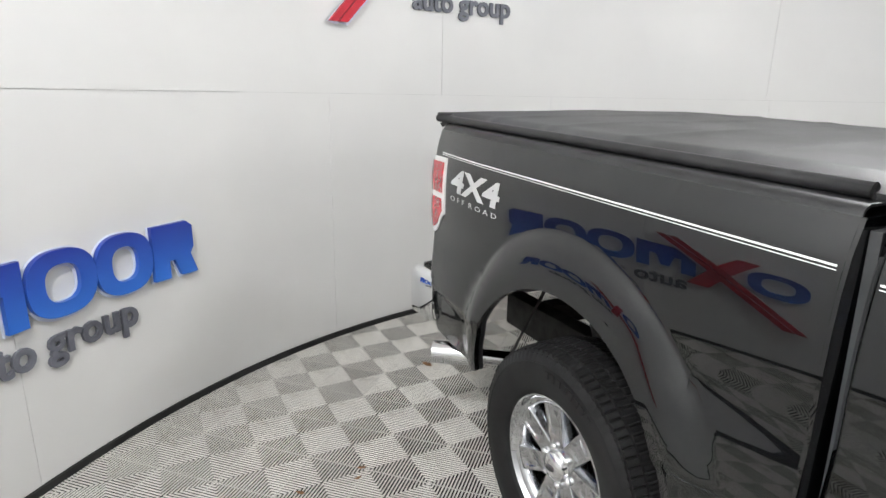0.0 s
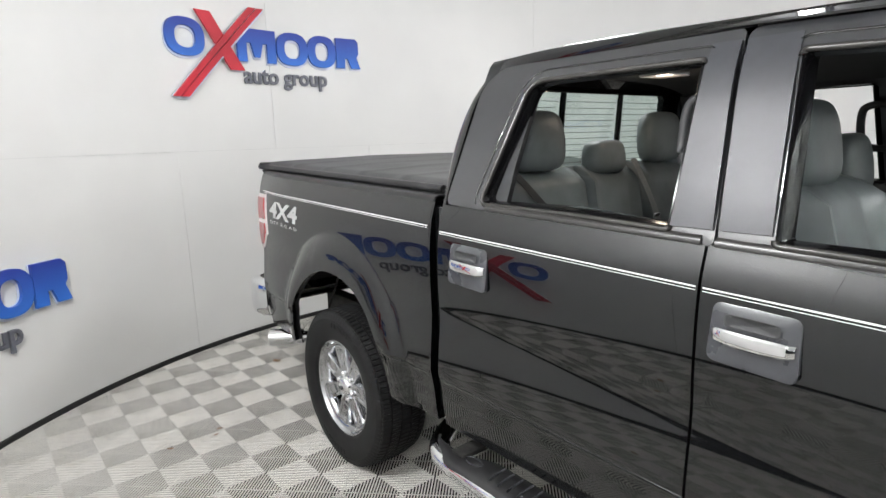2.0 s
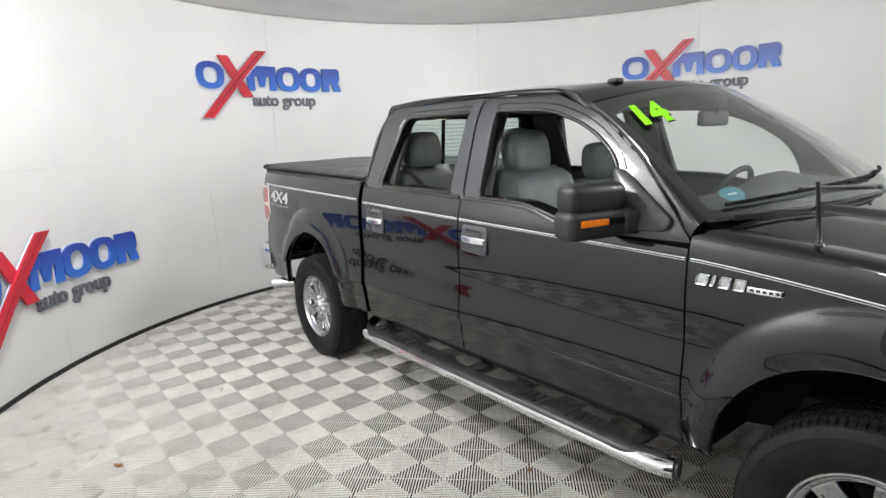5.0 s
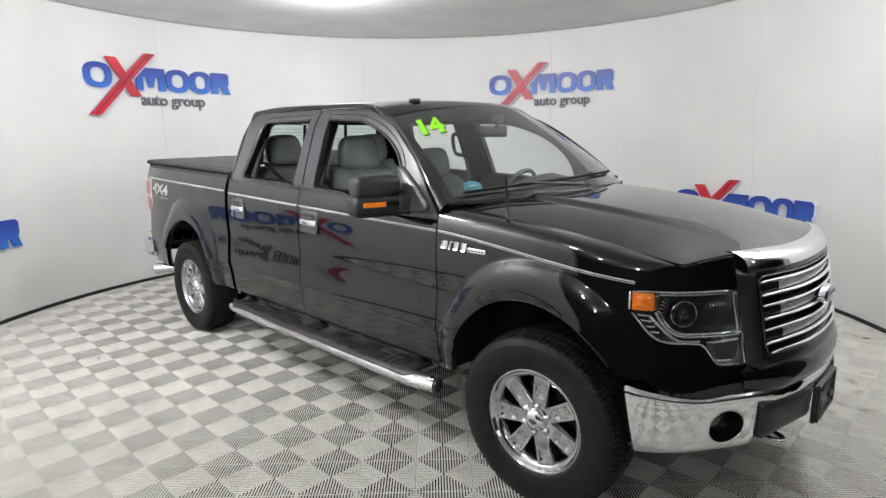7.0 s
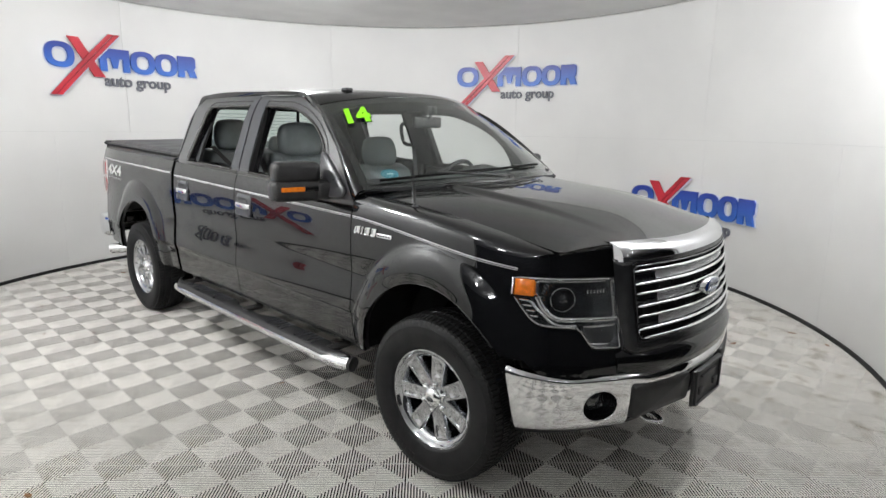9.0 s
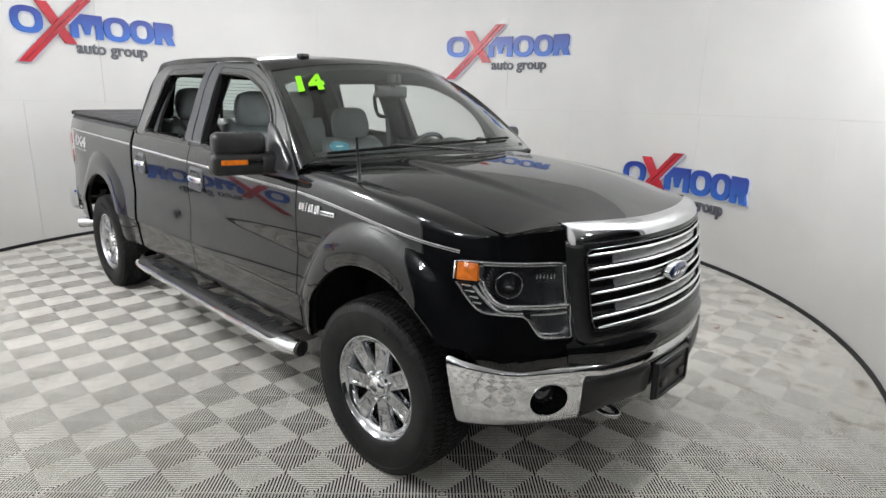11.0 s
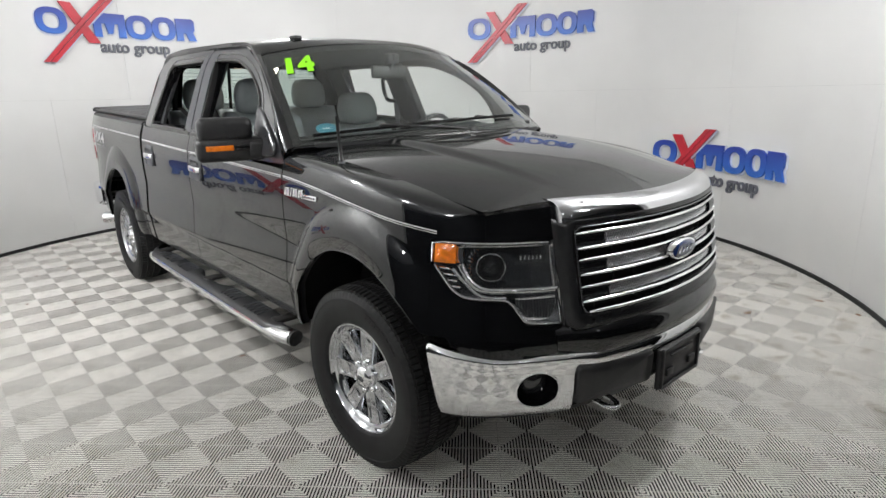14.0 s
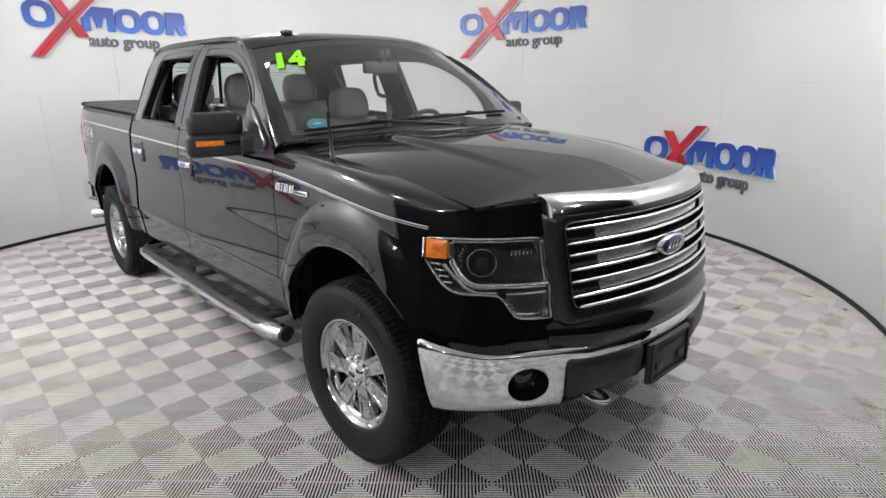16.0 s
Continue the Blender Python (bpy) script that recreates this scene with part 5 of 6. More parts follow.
# -- wheels --
def wheel_meshes():
    wheel = new("wheel")
    wheel["label"] = "black road tyre on a chrome seven-spoke rim"
    # tyre: sidewalls and grooved tread in one turn
    prof = [(-0.095, 0.240), (-0.111, 0.2425), (-0.120, 0.248), (-0.125, 0.257), (-0.1265, 0.264), (-0.133, 0.286), (-0.137, 0.315), (-0.1375, 0.335), (-0.135, 0.3555), (-0.1365, 0.357), (-0.1345, 0.362), (-0.130, 0.375), (-0.124, 0.386)]
    n = 480
    rows = []
    tread = []
    lanes = [(-0.120, -0.082), (-0.076, -0.030), (-0.024, 0.024), (0.030, 0.076), (0.082, 0.120)]
    for li, (a, b) in enumerate(lanes):
        tread += [(a, 0, 1, li), (a + 0.001, 1, 1, li), (b - 0.001, 1, 1, li), (b, 0, 1, li)]
    cols = [("s", o, r) for o, r in prof] + [("t", o, up, li) for o, up, _, li in tread] + [("s", -o, r) for o, r in reversed(prof)]
    for c in cols:
        row = []
        for k in range(n):
            a = k * math.tau / n
            if c[0] == "s":
                o, r = c[1], c[2]
                if 0.37 < r:
                    r -= 0.004 * (k % 5 == 0)
            else:
                o, up, li = c[1], c[2], c[3]
                base = 0.3965 - 0.012 * (abs(o) / 0.12) ** 3
                phase = (k + (0, 3, 1, 4, 0)[li] + (2 if li in (1, 3) and up and o > sum(lanes[li]) / 2 else 0)) % 5
                r = base + (0.0105 if up and phase != 0 else 0.003 if up else -0.001)
            row.append((-o, r * math.cos(a), r * math.sin(a)))
        rows.append(row)
    v, f = grid(rows, True)
    tyre = made("tyre", v, f, TYRE, wheel, "black all-season tyre", out=None, sharp=40)
    me = tyre.data
    if sum(p.normal.dot(p.center) for p in me.polygons) < 0:
        me.flip_normals()
    # raised marks on the sidewall
    for a0, m in ((100, 8), (280, 8)):
        for k in range(m):
            a = radians(a0 + 5.2 * k)
            vv = []
            for dr in (-0.012, 0.012):
                for da in (-0.028, 0.028):
                    rr = 0.330 + dr
                    for o in (0.1365, 0.1395):
                        vv.append((-o, rr * math.cos(a + da), rr * math.sin(a + da)))
            bm = bmesh.new()
            vs = [bm.verts.new(p) for p in vv]
            bmesh.ops.convex_hull(bm, input=vs)
            part("sidewall_mark", bm, TYRE, wheel, smooth=False)
    # rim
    rim_prof = [(-0.11, 0.222), (0.02, 0.202), (0.080, 0.216), (0.096, 0.222), (0.1015, 0.2265), (0.110, 0.231), (0.1165, 0.2365), (0.116, 0.2430), (0.104, 0.2465)]
    v, f = lathe(rim_prof, 72)
    made("rim", v, f, RIM_CHROME, wheel, "chrome rim", solid=0.004)
    v, f = lathe([(-0.03, 0.03), (-0.03, 0.160), (-0.018, 0.163), (-0.018, 0.03)], 40)
    made("brake_disc", v, f, CHASSIS, wheel, "dark brake disc")
    v, f = lathe([(-0.06, 0.001), (-0.06, 0.21)], 40)
    made("brake_backing", v, f, MATTE_BLACK, wheel)
    for k in range(7):
        a = radians(93 + 360 / 7 * k)
        rows = []
        for r in (0.050, 0.072, 0.095, 0.112, 0.118, 0.140, 0.165, 0.188, 0.194, 0.206, 0.218, 0.229):
            hw = 0.034 + 0.010 * (r - 0.05) / 0.18
            face = 0.084 + 0.012 * clamp((r - 0.06) / 0.15) - 0.010 * clamp((r - 0.206) / 0.023) ** 2
            sunk = 0.0045 * (0.115 < r < 0.191)
            row = []
            for t, drop in ((-1.16, 0.060), (-1.02, 0.007), (-0.93, 0.0), (-0.62, 0.0), (-0.55, sunk), (0.0, sunk), (0.55, sunk), (0.62, 0.0), (0.93, 0.0), (1.02, 0.007), (1.16, 0.060)):
                ty = t * hw
                y, z = r * math.cos(a) - ty * math.sin(a), r * math.sin(a) + ty * math.cos(a)
                row.append((-(face - drop), y, z))
            rows.append(row)
        v, f = grid(rows)
        made("spoke", v, f, RIM_CHROME, wheel, solid=0.003, sharp=22)
    v, f = lathe([(0.02, 0.194), (0.05, 0.197), (0.078, 0.202), (0.095, 0.211), (0.101, 0.226)], 72)
    made("outer_ring", v, f, RIM_CHROME, wheel, "chrome ring outside the spokes")
    v, f = lathe([(0.02, 0.082), (0.066, 0.081), (0.073, 0.077), (0.074, 0.054), (0.098, 0.051), (0.108, 0.044), (0.115, 0.024), (0.116, 0.001)], 40)
    cap = made("hub_cap", v, f, CHROME, wheel, "chrome hub cap")
    v, f = lathe([(0.1155, 0.022), (0.1175, 0.020), (0.118, 0.001)], 24)
    made("cap_emblem", [(x, y * 1.0, z * 0.55) for x, y, z in v], f, SMOKE, cap)
    for k in range(6):
        a = radians(30 + 60 * k)
        v, f = lathe([(0.066, 0.0145), (0.092, 0.0135), (0.099, 0.010), (0.101, 0.001)], 12)
        made("lug_nut", [(x, y + 0.066 * math.cos(a), z + 0.066 * math.sin(a)) for x, y, z in v], f, CHROME, wheel)
    return wheel


def place_wheel(w, m):
    w.parent = truck
    w.matrix_basis = m


first = wheel_meshes()
place_wheel(first, pose(-0.853, HUB_F, HUB_Z, 6, 0, 2))
for x, y, rz, rx in ((-0.853, HUB_R, 0, -14), (0.853, HUB_F, 180, 0), (0.853, HUB_R, 180, 25)):
    w = copy_thing(first, pose(x, y, HUB_Z, rx, 0, rz))
    w.parent = truck

# -- under the body --
for sx in (-1, 1):
    part("frame_rail", box(sx * 0.48, 2.0, 0.56, 0.09, 5.3, 0.16, 0.01), CHASSIS, truck, "dark steel frame rail")
    part("leaf_spring", box(sx * 0.56, HUB_R, 0.42, 0.07, 1.3, 0.035, 0.01), CHASSIS, truck, "dark leaf spring")
    v, f = tube([(sx * 0.60, 3.80, 0.50), (sx * 0.58, 4.02, 0.92)], 0.028, 10)
    made("shock_absorber", v, f, CHASSIS, truck, "dark shock absorber")
v, f = tube([(-0.70, HUB_R, HUB_Z), (0.70, HUB_R, HUB_Z)], 0.05, 14)
made("rear_axle", v, f, CHASSIS, truck, "dark rear axle")
part("differential", box(0, HUB_R, HUB_Z, 0.28, 0.30, 0.28, 0.09, 4), CHASSIS, truck)
v, f = tube([(-0.74, HUB_F, HUB_Z), (0.74, HUB_F, HUB_Z)], 0.045, 14)
made("front_axle", v, f, CHASSIS, truck)
part("bed_floor", box(0, 3.80, 0.94, 1.62, 1.70, 0.06), CHASSIS, truck)
part("engine_block", box(0, 0.0, 0.78, 0.9, 1.1, 0.55, 0.05), MATTE_BLACK, truck)
part("cab_floor", box(0, 1.75, 0.55, 1.66, 2.3, 0.06), MATTE_BLACK, truck)
for y in (-0.56, 0.75, 2.9, 4.5):
    part("cross_member", box(0, y, 0.56, 1.0, 0.10, 0.10, 0.01), CHASSIS, truck)
v, f = tube(smooth_path([(-0.45, 2.9, 0.52), (-0.50, 3.4, 0.62), (-0.55, 3.95, 0.60), (-0.64, 4.25, 0.47), (-0.80, 4.46, 0.435), (-0.93, 4.57, 0.43)], 6), 0.034, 14)
made("exhaust_pipe", v, f, RIM_CHROME, truck, "dull steel exhaust pipe")
v, f = tube([(-0.80, 4.46, 0.437), (-0.87, 4.52, 0.434), (-0.955, 4.59, 0.43)], [0.043, 0.050, 0.051], 18, caps=False)
made("exhaust_tip", v, f, CHROME, truck, "chrome exhaust tip", solid=0.003)
v, f = tube([(-0.80, 4.22, 0.50), (-0.72, 4.02, 0.98)], 0.006, 6)
made("stay_rod", v, f, CHASSIS, truck)

# -- rear bumper and tail lamps --
rb = new("rear_bumper")
rb.parent = truck
rb["label"] = "chrome rear step bumper"
for left in (False, True):
    rows = []
    for x, y, l in ((-0.935, 4.655, 0), (-0.968, 4.72, 0), (-0.968, 4.82, 0), (-0.935, 4.885, 0), (-0.86, 4.915, 0), (-0.5, 4.93, 0), (0, 4.935, 0)):
        c = Vector((x, y, 0)) - Vector((0, 4.5, 0))
        dn = c.normalized()
        rows.append([(x - dn.x * d, y - dn.y * d, z) for z, d in ((0.545, 0.03), (0.56, 0.008), (0.60, 0.0), (0.70, 0.0), (0.755, 0.004), (0.772, 0.02), (0.778, 0.06))])
    v, f = grid(rows)
    made("chrome_face", v, f, CHROME, rb, left=left, solid=0.006, out=(0, 4.3, 0.65), sharp=60)
    v, f = grid([[(-0.87, 4.66, 0.775), (-0.87, 4.85, 0.775)], [(0, 4.66, 0.775), (0, 4.92, 0.775)]])
    made("step_top", v, f, BLACK_PLASTIC, rb, left=left, solid=0.01)
    tl = new("tail_lamp")
    tl.parent = truck
    tl["label"] = "red and white tail lamp"

    def tp(u, z, lift):
        """u: 0 on the side, 1 round the corner."""
        zz = z - rake(4.6, z)
        p = Vector(side_point(4.535 + 0.125 * min(u * 2, 1), zz))
        a = max(0, u * 2 - 1) * math.pi / 2
        w = 0.06
        return (p.x + w * (1 - math.cos(a)) - lift * math.cos(a), p.y + 0.055 * math.sin(a) + lift * math.sin(a), z)
    for z0, z1, u0, mat, lift, nm in ((0.985, 1.325, 0.0, WHITE_LENS, 0.005, "lamp_base"), (1.175, 1.305, 0.09, RED_LENS, 0.010, "red_lens"), (1.01, 1.150, 0.12, RED_LENS, 0.010, "red_lens")):
        rows = []
        for i in range(15):
            u = u0 + (1 - u0) * i / 14
            lo = z0 + 0.10 * ease((0.5 - u) / 0.5) * (1 if z0 < 1.1 else 0)
            rows.append([tp(u, lo + (z1 - lo) * j / 8, lift + 0.003 * math.sin(math.pi * j / 8)) for j in range(9)])
        v, f = grid(rows)
        made(nm, v, f, mat, tl, left=left, solid=0.008, out=(0, 4.3, 1.1))

# -- side steps --
for left in (False, True):
    step = new("side_step")
    step.parent = truck
    step["label"] = "chrome tube side step with black treads"
    path = smooth_path([(-0.74, 3.02, 0.43), (-0.86, 2.985, 0.40), (-0.955, 2.90, 0.388), (-0.985, 2.75, 0.385), (-0.985, 2.2, 0.385), (-0.985, 1.4, 0.385), (-0.985, 0.85, 0.385), (-0.975, 0.70, 0.385), (-0.950, 0.615, 0.386)], 8)
    v, f = tube(path, 0.046, 20, 0.85)
    made("chrome_tube", v, f, CHROME, step, left=left, sharp=50)
    e = Vector(path[-1])
    v, f = tube([e + Vector((-0.004, 0.012, 0)), e + Vector((0.002, -0.006, 0))], 0.0475, 20, 0.85)
    made("end_cap", v, f, BLACK_PLASTIC, step, "black end cap", left=left)
    # one long black tread over the top of the tube, wider at the two foot pads
    inner = interp([0.66, 0.80, 0.92, 1.50, 1.66, 1.92, 2.06, 2.62, 2.76, 2.93], [0.020, 0.040, 0.092, 0.092, 0.046, 0.046, 0.092, 0.092, 0.046, 0.010])
    tube_x = interp([0.62, 0.70, 0.85, 2.75, 2.90, 2.96], [-0.950, -0.972, -0.985, -0.985, -0.957, -0.92])
    rows = []
    for k in range(81):
        y = 0.655 + (2.945 - 0.655) * k / 80
        t = min(1.0, 14 * min(k / 80, 1 - k / 80) + 0.15)
        x, w = tube_x(y), inner(y)
        rows.append([(x + dx, y, 0.385 + dz) for dx, dz in ((-0.041 * t, 0.014), (-0.038 * t, 0.029), (-0.022 * t, 0.0415), (0.010, 0.047), (w * 0.6, 0.046), (w, 0.043), (w + 0.010, 0.030), (w + 0.010, 0.002))])
    v, f = grid(rows)
    tread_ = made("tread", v, f, BLACK_PLASTIC, step, "black plastic step tread", left=left, solid=0.006, out=(-0.93, 1.8, 0.3))
    for y0 in (0.95, 1.28, 2.08, 2.40):
        for k in range(5):
            y = y0 + 0.045 * k
            v, f = tube([(-0.985 - 0.012, y, 0.4305), (-0.96, y + 0.004, 0.4335), (-0.905, y + 0.010, 0.4315)], 0.0042, 6)
            made("tread_rib", v, f, BEZEL, tread_, left=left)
    for y0 in (1.79, 2.70):
        ring_ = [(-0.955 + 0.020 * math.cos(k * math.tau / 28), y0 + 0.042 * math.sin(k * math.tau / 28), 0.4335) for k in range(29)]
        v, f = tube(ring_, 0.0022, 6)
        made("tread_oval", v, f, BEZEL, tread_, "plain raised oval", left=left)
    for y in (0.80, 1.80, 2.78):
        bm = box(-0.84, y, 0.43, 0.26, 0.07, 0.022, 0.006)
        part("bracket", bm, CHASSIS, step, "metal step bracket", left=left)


# -- mirrors, stripe, badges --
def mirror(left):
    m = new("door_mirror")
    m.parent = truck
    m["label"] = "large black door mirror with amber lamp"
    turn = pose(0, 0, 0, 0, 0, -14)
    bm = box(-1.066, 0.935, 1.420, 0.255, 0.125, 0.116, 0.034, 4, turn)
    part("upper_shell", bm, BLACK_PLASTIC, m, "satin black mirror shell", left=left, sharp=60)
    bm = box(-1.018, 0.917, 1.324, 0.385, 0.130, 0.112, 0.030, 4, turn)
    part("lower_shell", bm, BLACK_PLASTIC, m, "satin black mirror base", left=left, sharp=60)
    part("amber_lamp", box(-1.118, 0.877, 1.3345, 0.128, 0.012, 0.026, 0.004, 2, turn), AMBER, m, "amber turn signal", left=left)
    part("lamp_strip", box(-0.990, 0.8455, 1.3345, 0.13, 0.010, 0.026, 0.003, 2, turn), GLOSS_BLACK, m, left=left)
    part("mirror_face", box(-1.052, 0.994, 1.400, 0.19, 0.006, 0.10, 0.002, 2, turn), MIRROR, m, "mirror glass", left=left)
    bm = box(-0.905, 0.865, 1.322, 0.15, 0.125, 0.098, 0.028, 4, pose(0, 0, 0, 0, 0, -24))
    part("arm", bm, BLACK_PLASTIC, m, "satin black mirror arm", left=left, sharp=60)
    # sail plate on the door
    o = rounded([(0.70, 1.292), (0.93, 1.285), (0.985, 1.53), (0.90, 1.50), (0.68, 1.335)], [0.05, 0.05, 0.03, 0.05, 0.03], 6)
    c = Vector((sum(p[0] for p in o) / len(o), sum(p[1] for p in o) / len(o)))
    rows = [[green_point(*p, 0.0) for p in o], [green_point(*p, 0.010) for p in o], [green_point(*((p - c) * 0.92 + c), 0.014) for p in o], [green_point(*((p - c) * 0.4 + c), 0.015) for p in o], [green_point(*c, 0.015) for p in o]]
    v, f = grid(rows, True)
    made("sail_plate", v, f, SATIN_GREY, m, "satin grey mirror base plate", left=left)


def band(name, fn, pts, width, mat, lift, left, parent=truck, label=""):
    rows = [[fn(a, b - width / 2, lift), fn(a, b + width / 2, lift)] for a, b in pts]
    v, f = grid(rows)
    return made(name, v, f, mat, parent, label, left=left, solid=0.0006, out=(0, 1.9, 1.2))


for left in (False, True):
    mirror(left)
    for dz, w in ((0.0, 0.0042), (-0.0080, 0.0020)):
        for a, b in ((0.618, 1.880), (1.898, 2.880), (2.955, 4.60)):
            ys = np.linspace(a, b, 24)
            band("pinstripe", side_point, [(y, (1.250 if b < 3 else 1.262) + dz) for y in ys], w, STRIPE, 0.0016, left, label="thin silver pinstripe")
        ss = [nose_at_y(y) for y in np.linspace(0.598, -0.42, 24)]
        band("pinstripe", nose_point, [(s, 1.212 - 0.115 * ((0.6 - nose_y(s)) / 1.02) ** 1.25 + dz) for s in ss], w, STRIPE, 0.0016, left, label="thin silver pinstripe")
    # smoked chrome band standing in for the highlight along the low door crease
    for a, b in ((0.618, 1.880), (1.898, 2.880), (2.955, 3.20)):
        band("crease_trim", side_point, [(y, 0.6985) for y in np.linspace(a, b, 16)], 0.004, SMOKE, 0.0022, left)
    band("crease_trim", nose_point, [(nose_at_y(y), 0.682) for y in np.linspace(0.60, 0.50, 4)], 0.004, SMOKE, 0.0022, left)
    # fender badge: plain chrome blocks
    for y0, y1, h in ((0.575, 0.530, 0.042), (0.520, 0.506, 0.042), (0.494, 0.454, 0.042), (0.444, 0.404, 0.042)):
        o = rounded([(y0, 1.146 - h / 2), (y1, 1.146 - h / 2), (y1 - 0.010, 1.146 + h / 2), (y0 - 0.010, 1.146 + h / 2)], 0.008, 4)
        c = Vector(((y0 + y1) / 2 - 0.005, 1.146))
        pts = lambda l, k=1.0: [nose_point(nose_at_y(c.x + (q[0] - c.x) * k), c.y + (q[1] - c.y) * k, l) for q in o]
        v, f = grid([pts(0.0), pts(0.006), pts(0.008, 0.90), pts(0.006, 0.72), pts(0.002, 0.66)], True)
        badge = made("fender_badge", v, f, CHROME, truck, "chrome-edged fender badge block", left=left, sharp=40)
        v, f = grid([pts(0.002, 0.68), pts(0.003, 0.3), pts(0.003, 0.02)], True)
        made("badge_field", v, f, CHROME_SATIN, badge, "grey badge field", left=left)
    o = rounded([(0.395, 1.128), (0.285, 1.128), (0.282, 1.149), (0.395, 1.149)], 0.005, 4)
    c = Vector((0.34, 1.1385))
    pts = lambda l, k=1.0: [nose_point(nose_at_y(c.x + (q[0] - c.x) * k), c.y + (q[1] - c.y) * k, l) for q in o]
    v, f = grid([pts(0.0), pts(0.005), pts(0.007, 0.88), pts(0.007, 0.02)], True)
    bar_ = made("fender_badge", v, f, CHROME, truck, "chrome name bar on the fender", left=left, sharp=40)
    for k in range(5):
        ya = 0.385 - 0.020 * k
        v, f = grid([[nose_point(nose_at_y(ya), z, 0.0076) for z in (1.134, 1.143)], [nose_point(nose_at_y(ya - 0.012), z, 0.0076) for z in (1.134, 1.143)]])
        made("badge_mark", v, f, TRIM_GREY, bar_, left=left, solid=0.0004)


def side_text(body, size, y_start, width, zz, mat, left, name, label, lift=0.0016, weight=0.0, slant=0.0):
    v, f = text_mesh(body, size, 0.0, weight)
    w = max(p[0] for p in v)
    k = width / w
    pts = [side_point(y_start + (-1 if not left else 1) * (p[0] + slant * p[1]) * k, zz + p[1], lift) for p in v]
    for lv, lf in islands(pts, f):
        if left:
            lv = [(-q[0], q[1], q[2]) for q in lv]
        made(name, lv, lf, mat, truck, label, smooth=False, solid=0.0004, out=(0, 4.2, 1.1))


for left in (False, True):
    y0 = 4.478 if not left else 4.122
    side_text("4X4", 0.116, y0, 0.385, 1.132, SILVER_DECAL, left, "decal", "silver four-wheel-drive decal", weight=0.004, slant=0.12)
    side_text("O F F  R O A D", 0.025, y0, 0.38, 1.095, SILVER_DECAL, left, "decal", "silver off road decal")


# -- windscreen fittings --
def on_screen(points, faces, a0, b0, scale_a, scale_b, mat, name, label, lift=0.006):
    v = [tuple(ws_point(a0 + p[0] * scale_a, b0 + p[1] * scale_b, lift)) for p in points]
    return made(name, v, faces, mat, screen, label, smooth=False, out=(0, 2, 1))


for ch, a0 in (("1", -0.925), ("4", -0.815)):
    for mat, weight, lift, dx, dy in ((GLOSS_BLACK, 0.072, 0.010, 0.03, -0.02), (GREEN, 0.062, 0.014, 0, 0)):
        v, f = cut(*text_mesh(ch, 1.0, 0.0, weight), 0.12)
        on_screen([(p[0] + dx + 0.20 * p[1], p[1] + dy) for p in v], f, a0, 0.69, 0.19, 0.24, mat, "year_number", "green year number with dark edge" if mat is GREEN else "dark edge of the number", lift)
n = 36
ring = [(math.cos(k * math.tau / n), math.sin(k * math.tau / n)) for k in range(n)]
on_screen([(0, 0)] + ring, [(0, k + 1, (k + 1) % n + 1) for k in range(n)], -0.815, 0.135, 0.052, 0.044, BLUE_STICKER, "round_sticker", "blue oval sticker inside the windscreen", -0.008)
for k in range(3):
    v, f = [(-0.05, -0.01), (0.05, -0.01), (0.05, 0.01), (-0.05, 0.01)], [(0, 1, 2, 3)]
    on_screen([(p[0] * 0.5, p[1]) for p in v], f, -0.828 + 0.013 * k, 0.135, 0.18, 0.5, STRIPE, "sticker_mark", "", -0.0075)

# cowl, wipers, antenna
rows = []
for i in range(41):
    a = -1 + i / 20
    y0 = 0.61 - 0.22 * (1 - abs(a) ** 2.2)
    lo = ws_point(a * 0.99, 0.0, -0.004)
    e = hood_edge_z(0.6) + (hood_mid_z(y0) - hood_edge_z(0.6)) * (1 - abs(a) ** 3)
    back = Vector((a * 0.83, y0 + 0.008, e - 0.012))
    rows.append([tuple(back + Vector((0, 0, -0.04))), tuple(back), tuple(back.lerp(lo, 0.5) + Vector((0, 0, -0.012))), tuple(lo)])
v, f = grid(rows)
made("cowl", v, f, BLACK_PLASTIC, truck, "black plastic cowl", solid=0.006, out=(0, 0.4, 0))
for x0, a1, b1, a2, b2 in ((-0.36, -0.90, 0.05, -0.08, 0.075), (0.30, -0.22, 0.065, 0.58, 0.105)):
    wiper = new("wiper")
    wiper.parent = truck
    wiper["label"] = "black windscreen wiper"
    v, f = tube([ws_point(a1 + (a2 - a1) * k / 12, b1 + (b2 - b1) * k / 12 + 0.01, 0.014) for k in range(13)], 0.0075, 8)
    made("blade", v, f, MATTE_BLACK, wiper)
    am, bm_ = (a1 + a2) / 2 - 0.03, (b1 + b2) / 2
    pivot = Vector((x0 + 0.40, 0.34 + 0.25 * ((x0 + 0.4) / 0.8) ** 2, 1.378))
    v, f = tube(smooth_path([pivot, pivot + Vector((-0.12, 0.0, 0.020)), ws_point(am, bm_ + 0.012, 0.024), ws_point(am - 0.03, bm_ + 0.008, 0.016)], 5), 0.007, 8)
    made("arm", v, f, BLACK_PLASTIC, wiper)
    part("pivot_cap", box(*(pivot + Vector((0, 0, 0.004))), 0.05, 0.04, 0.028, 0.01), BLACK_PLASTIC, wiper)
aerial = new("antenna")
aerial.parent = truck
aerial["label"] = "black rod antenna on a chrome foot"
v, f = tube([(-0.845, 0.235, 1.282), (-0.846, 0.240, 1.36), (-0.848, 0.250, 1.485)], [0.0095, 0.0075, 0.006], 8)
made("rod", v, f, BLACK_PLASTIC, aerial)
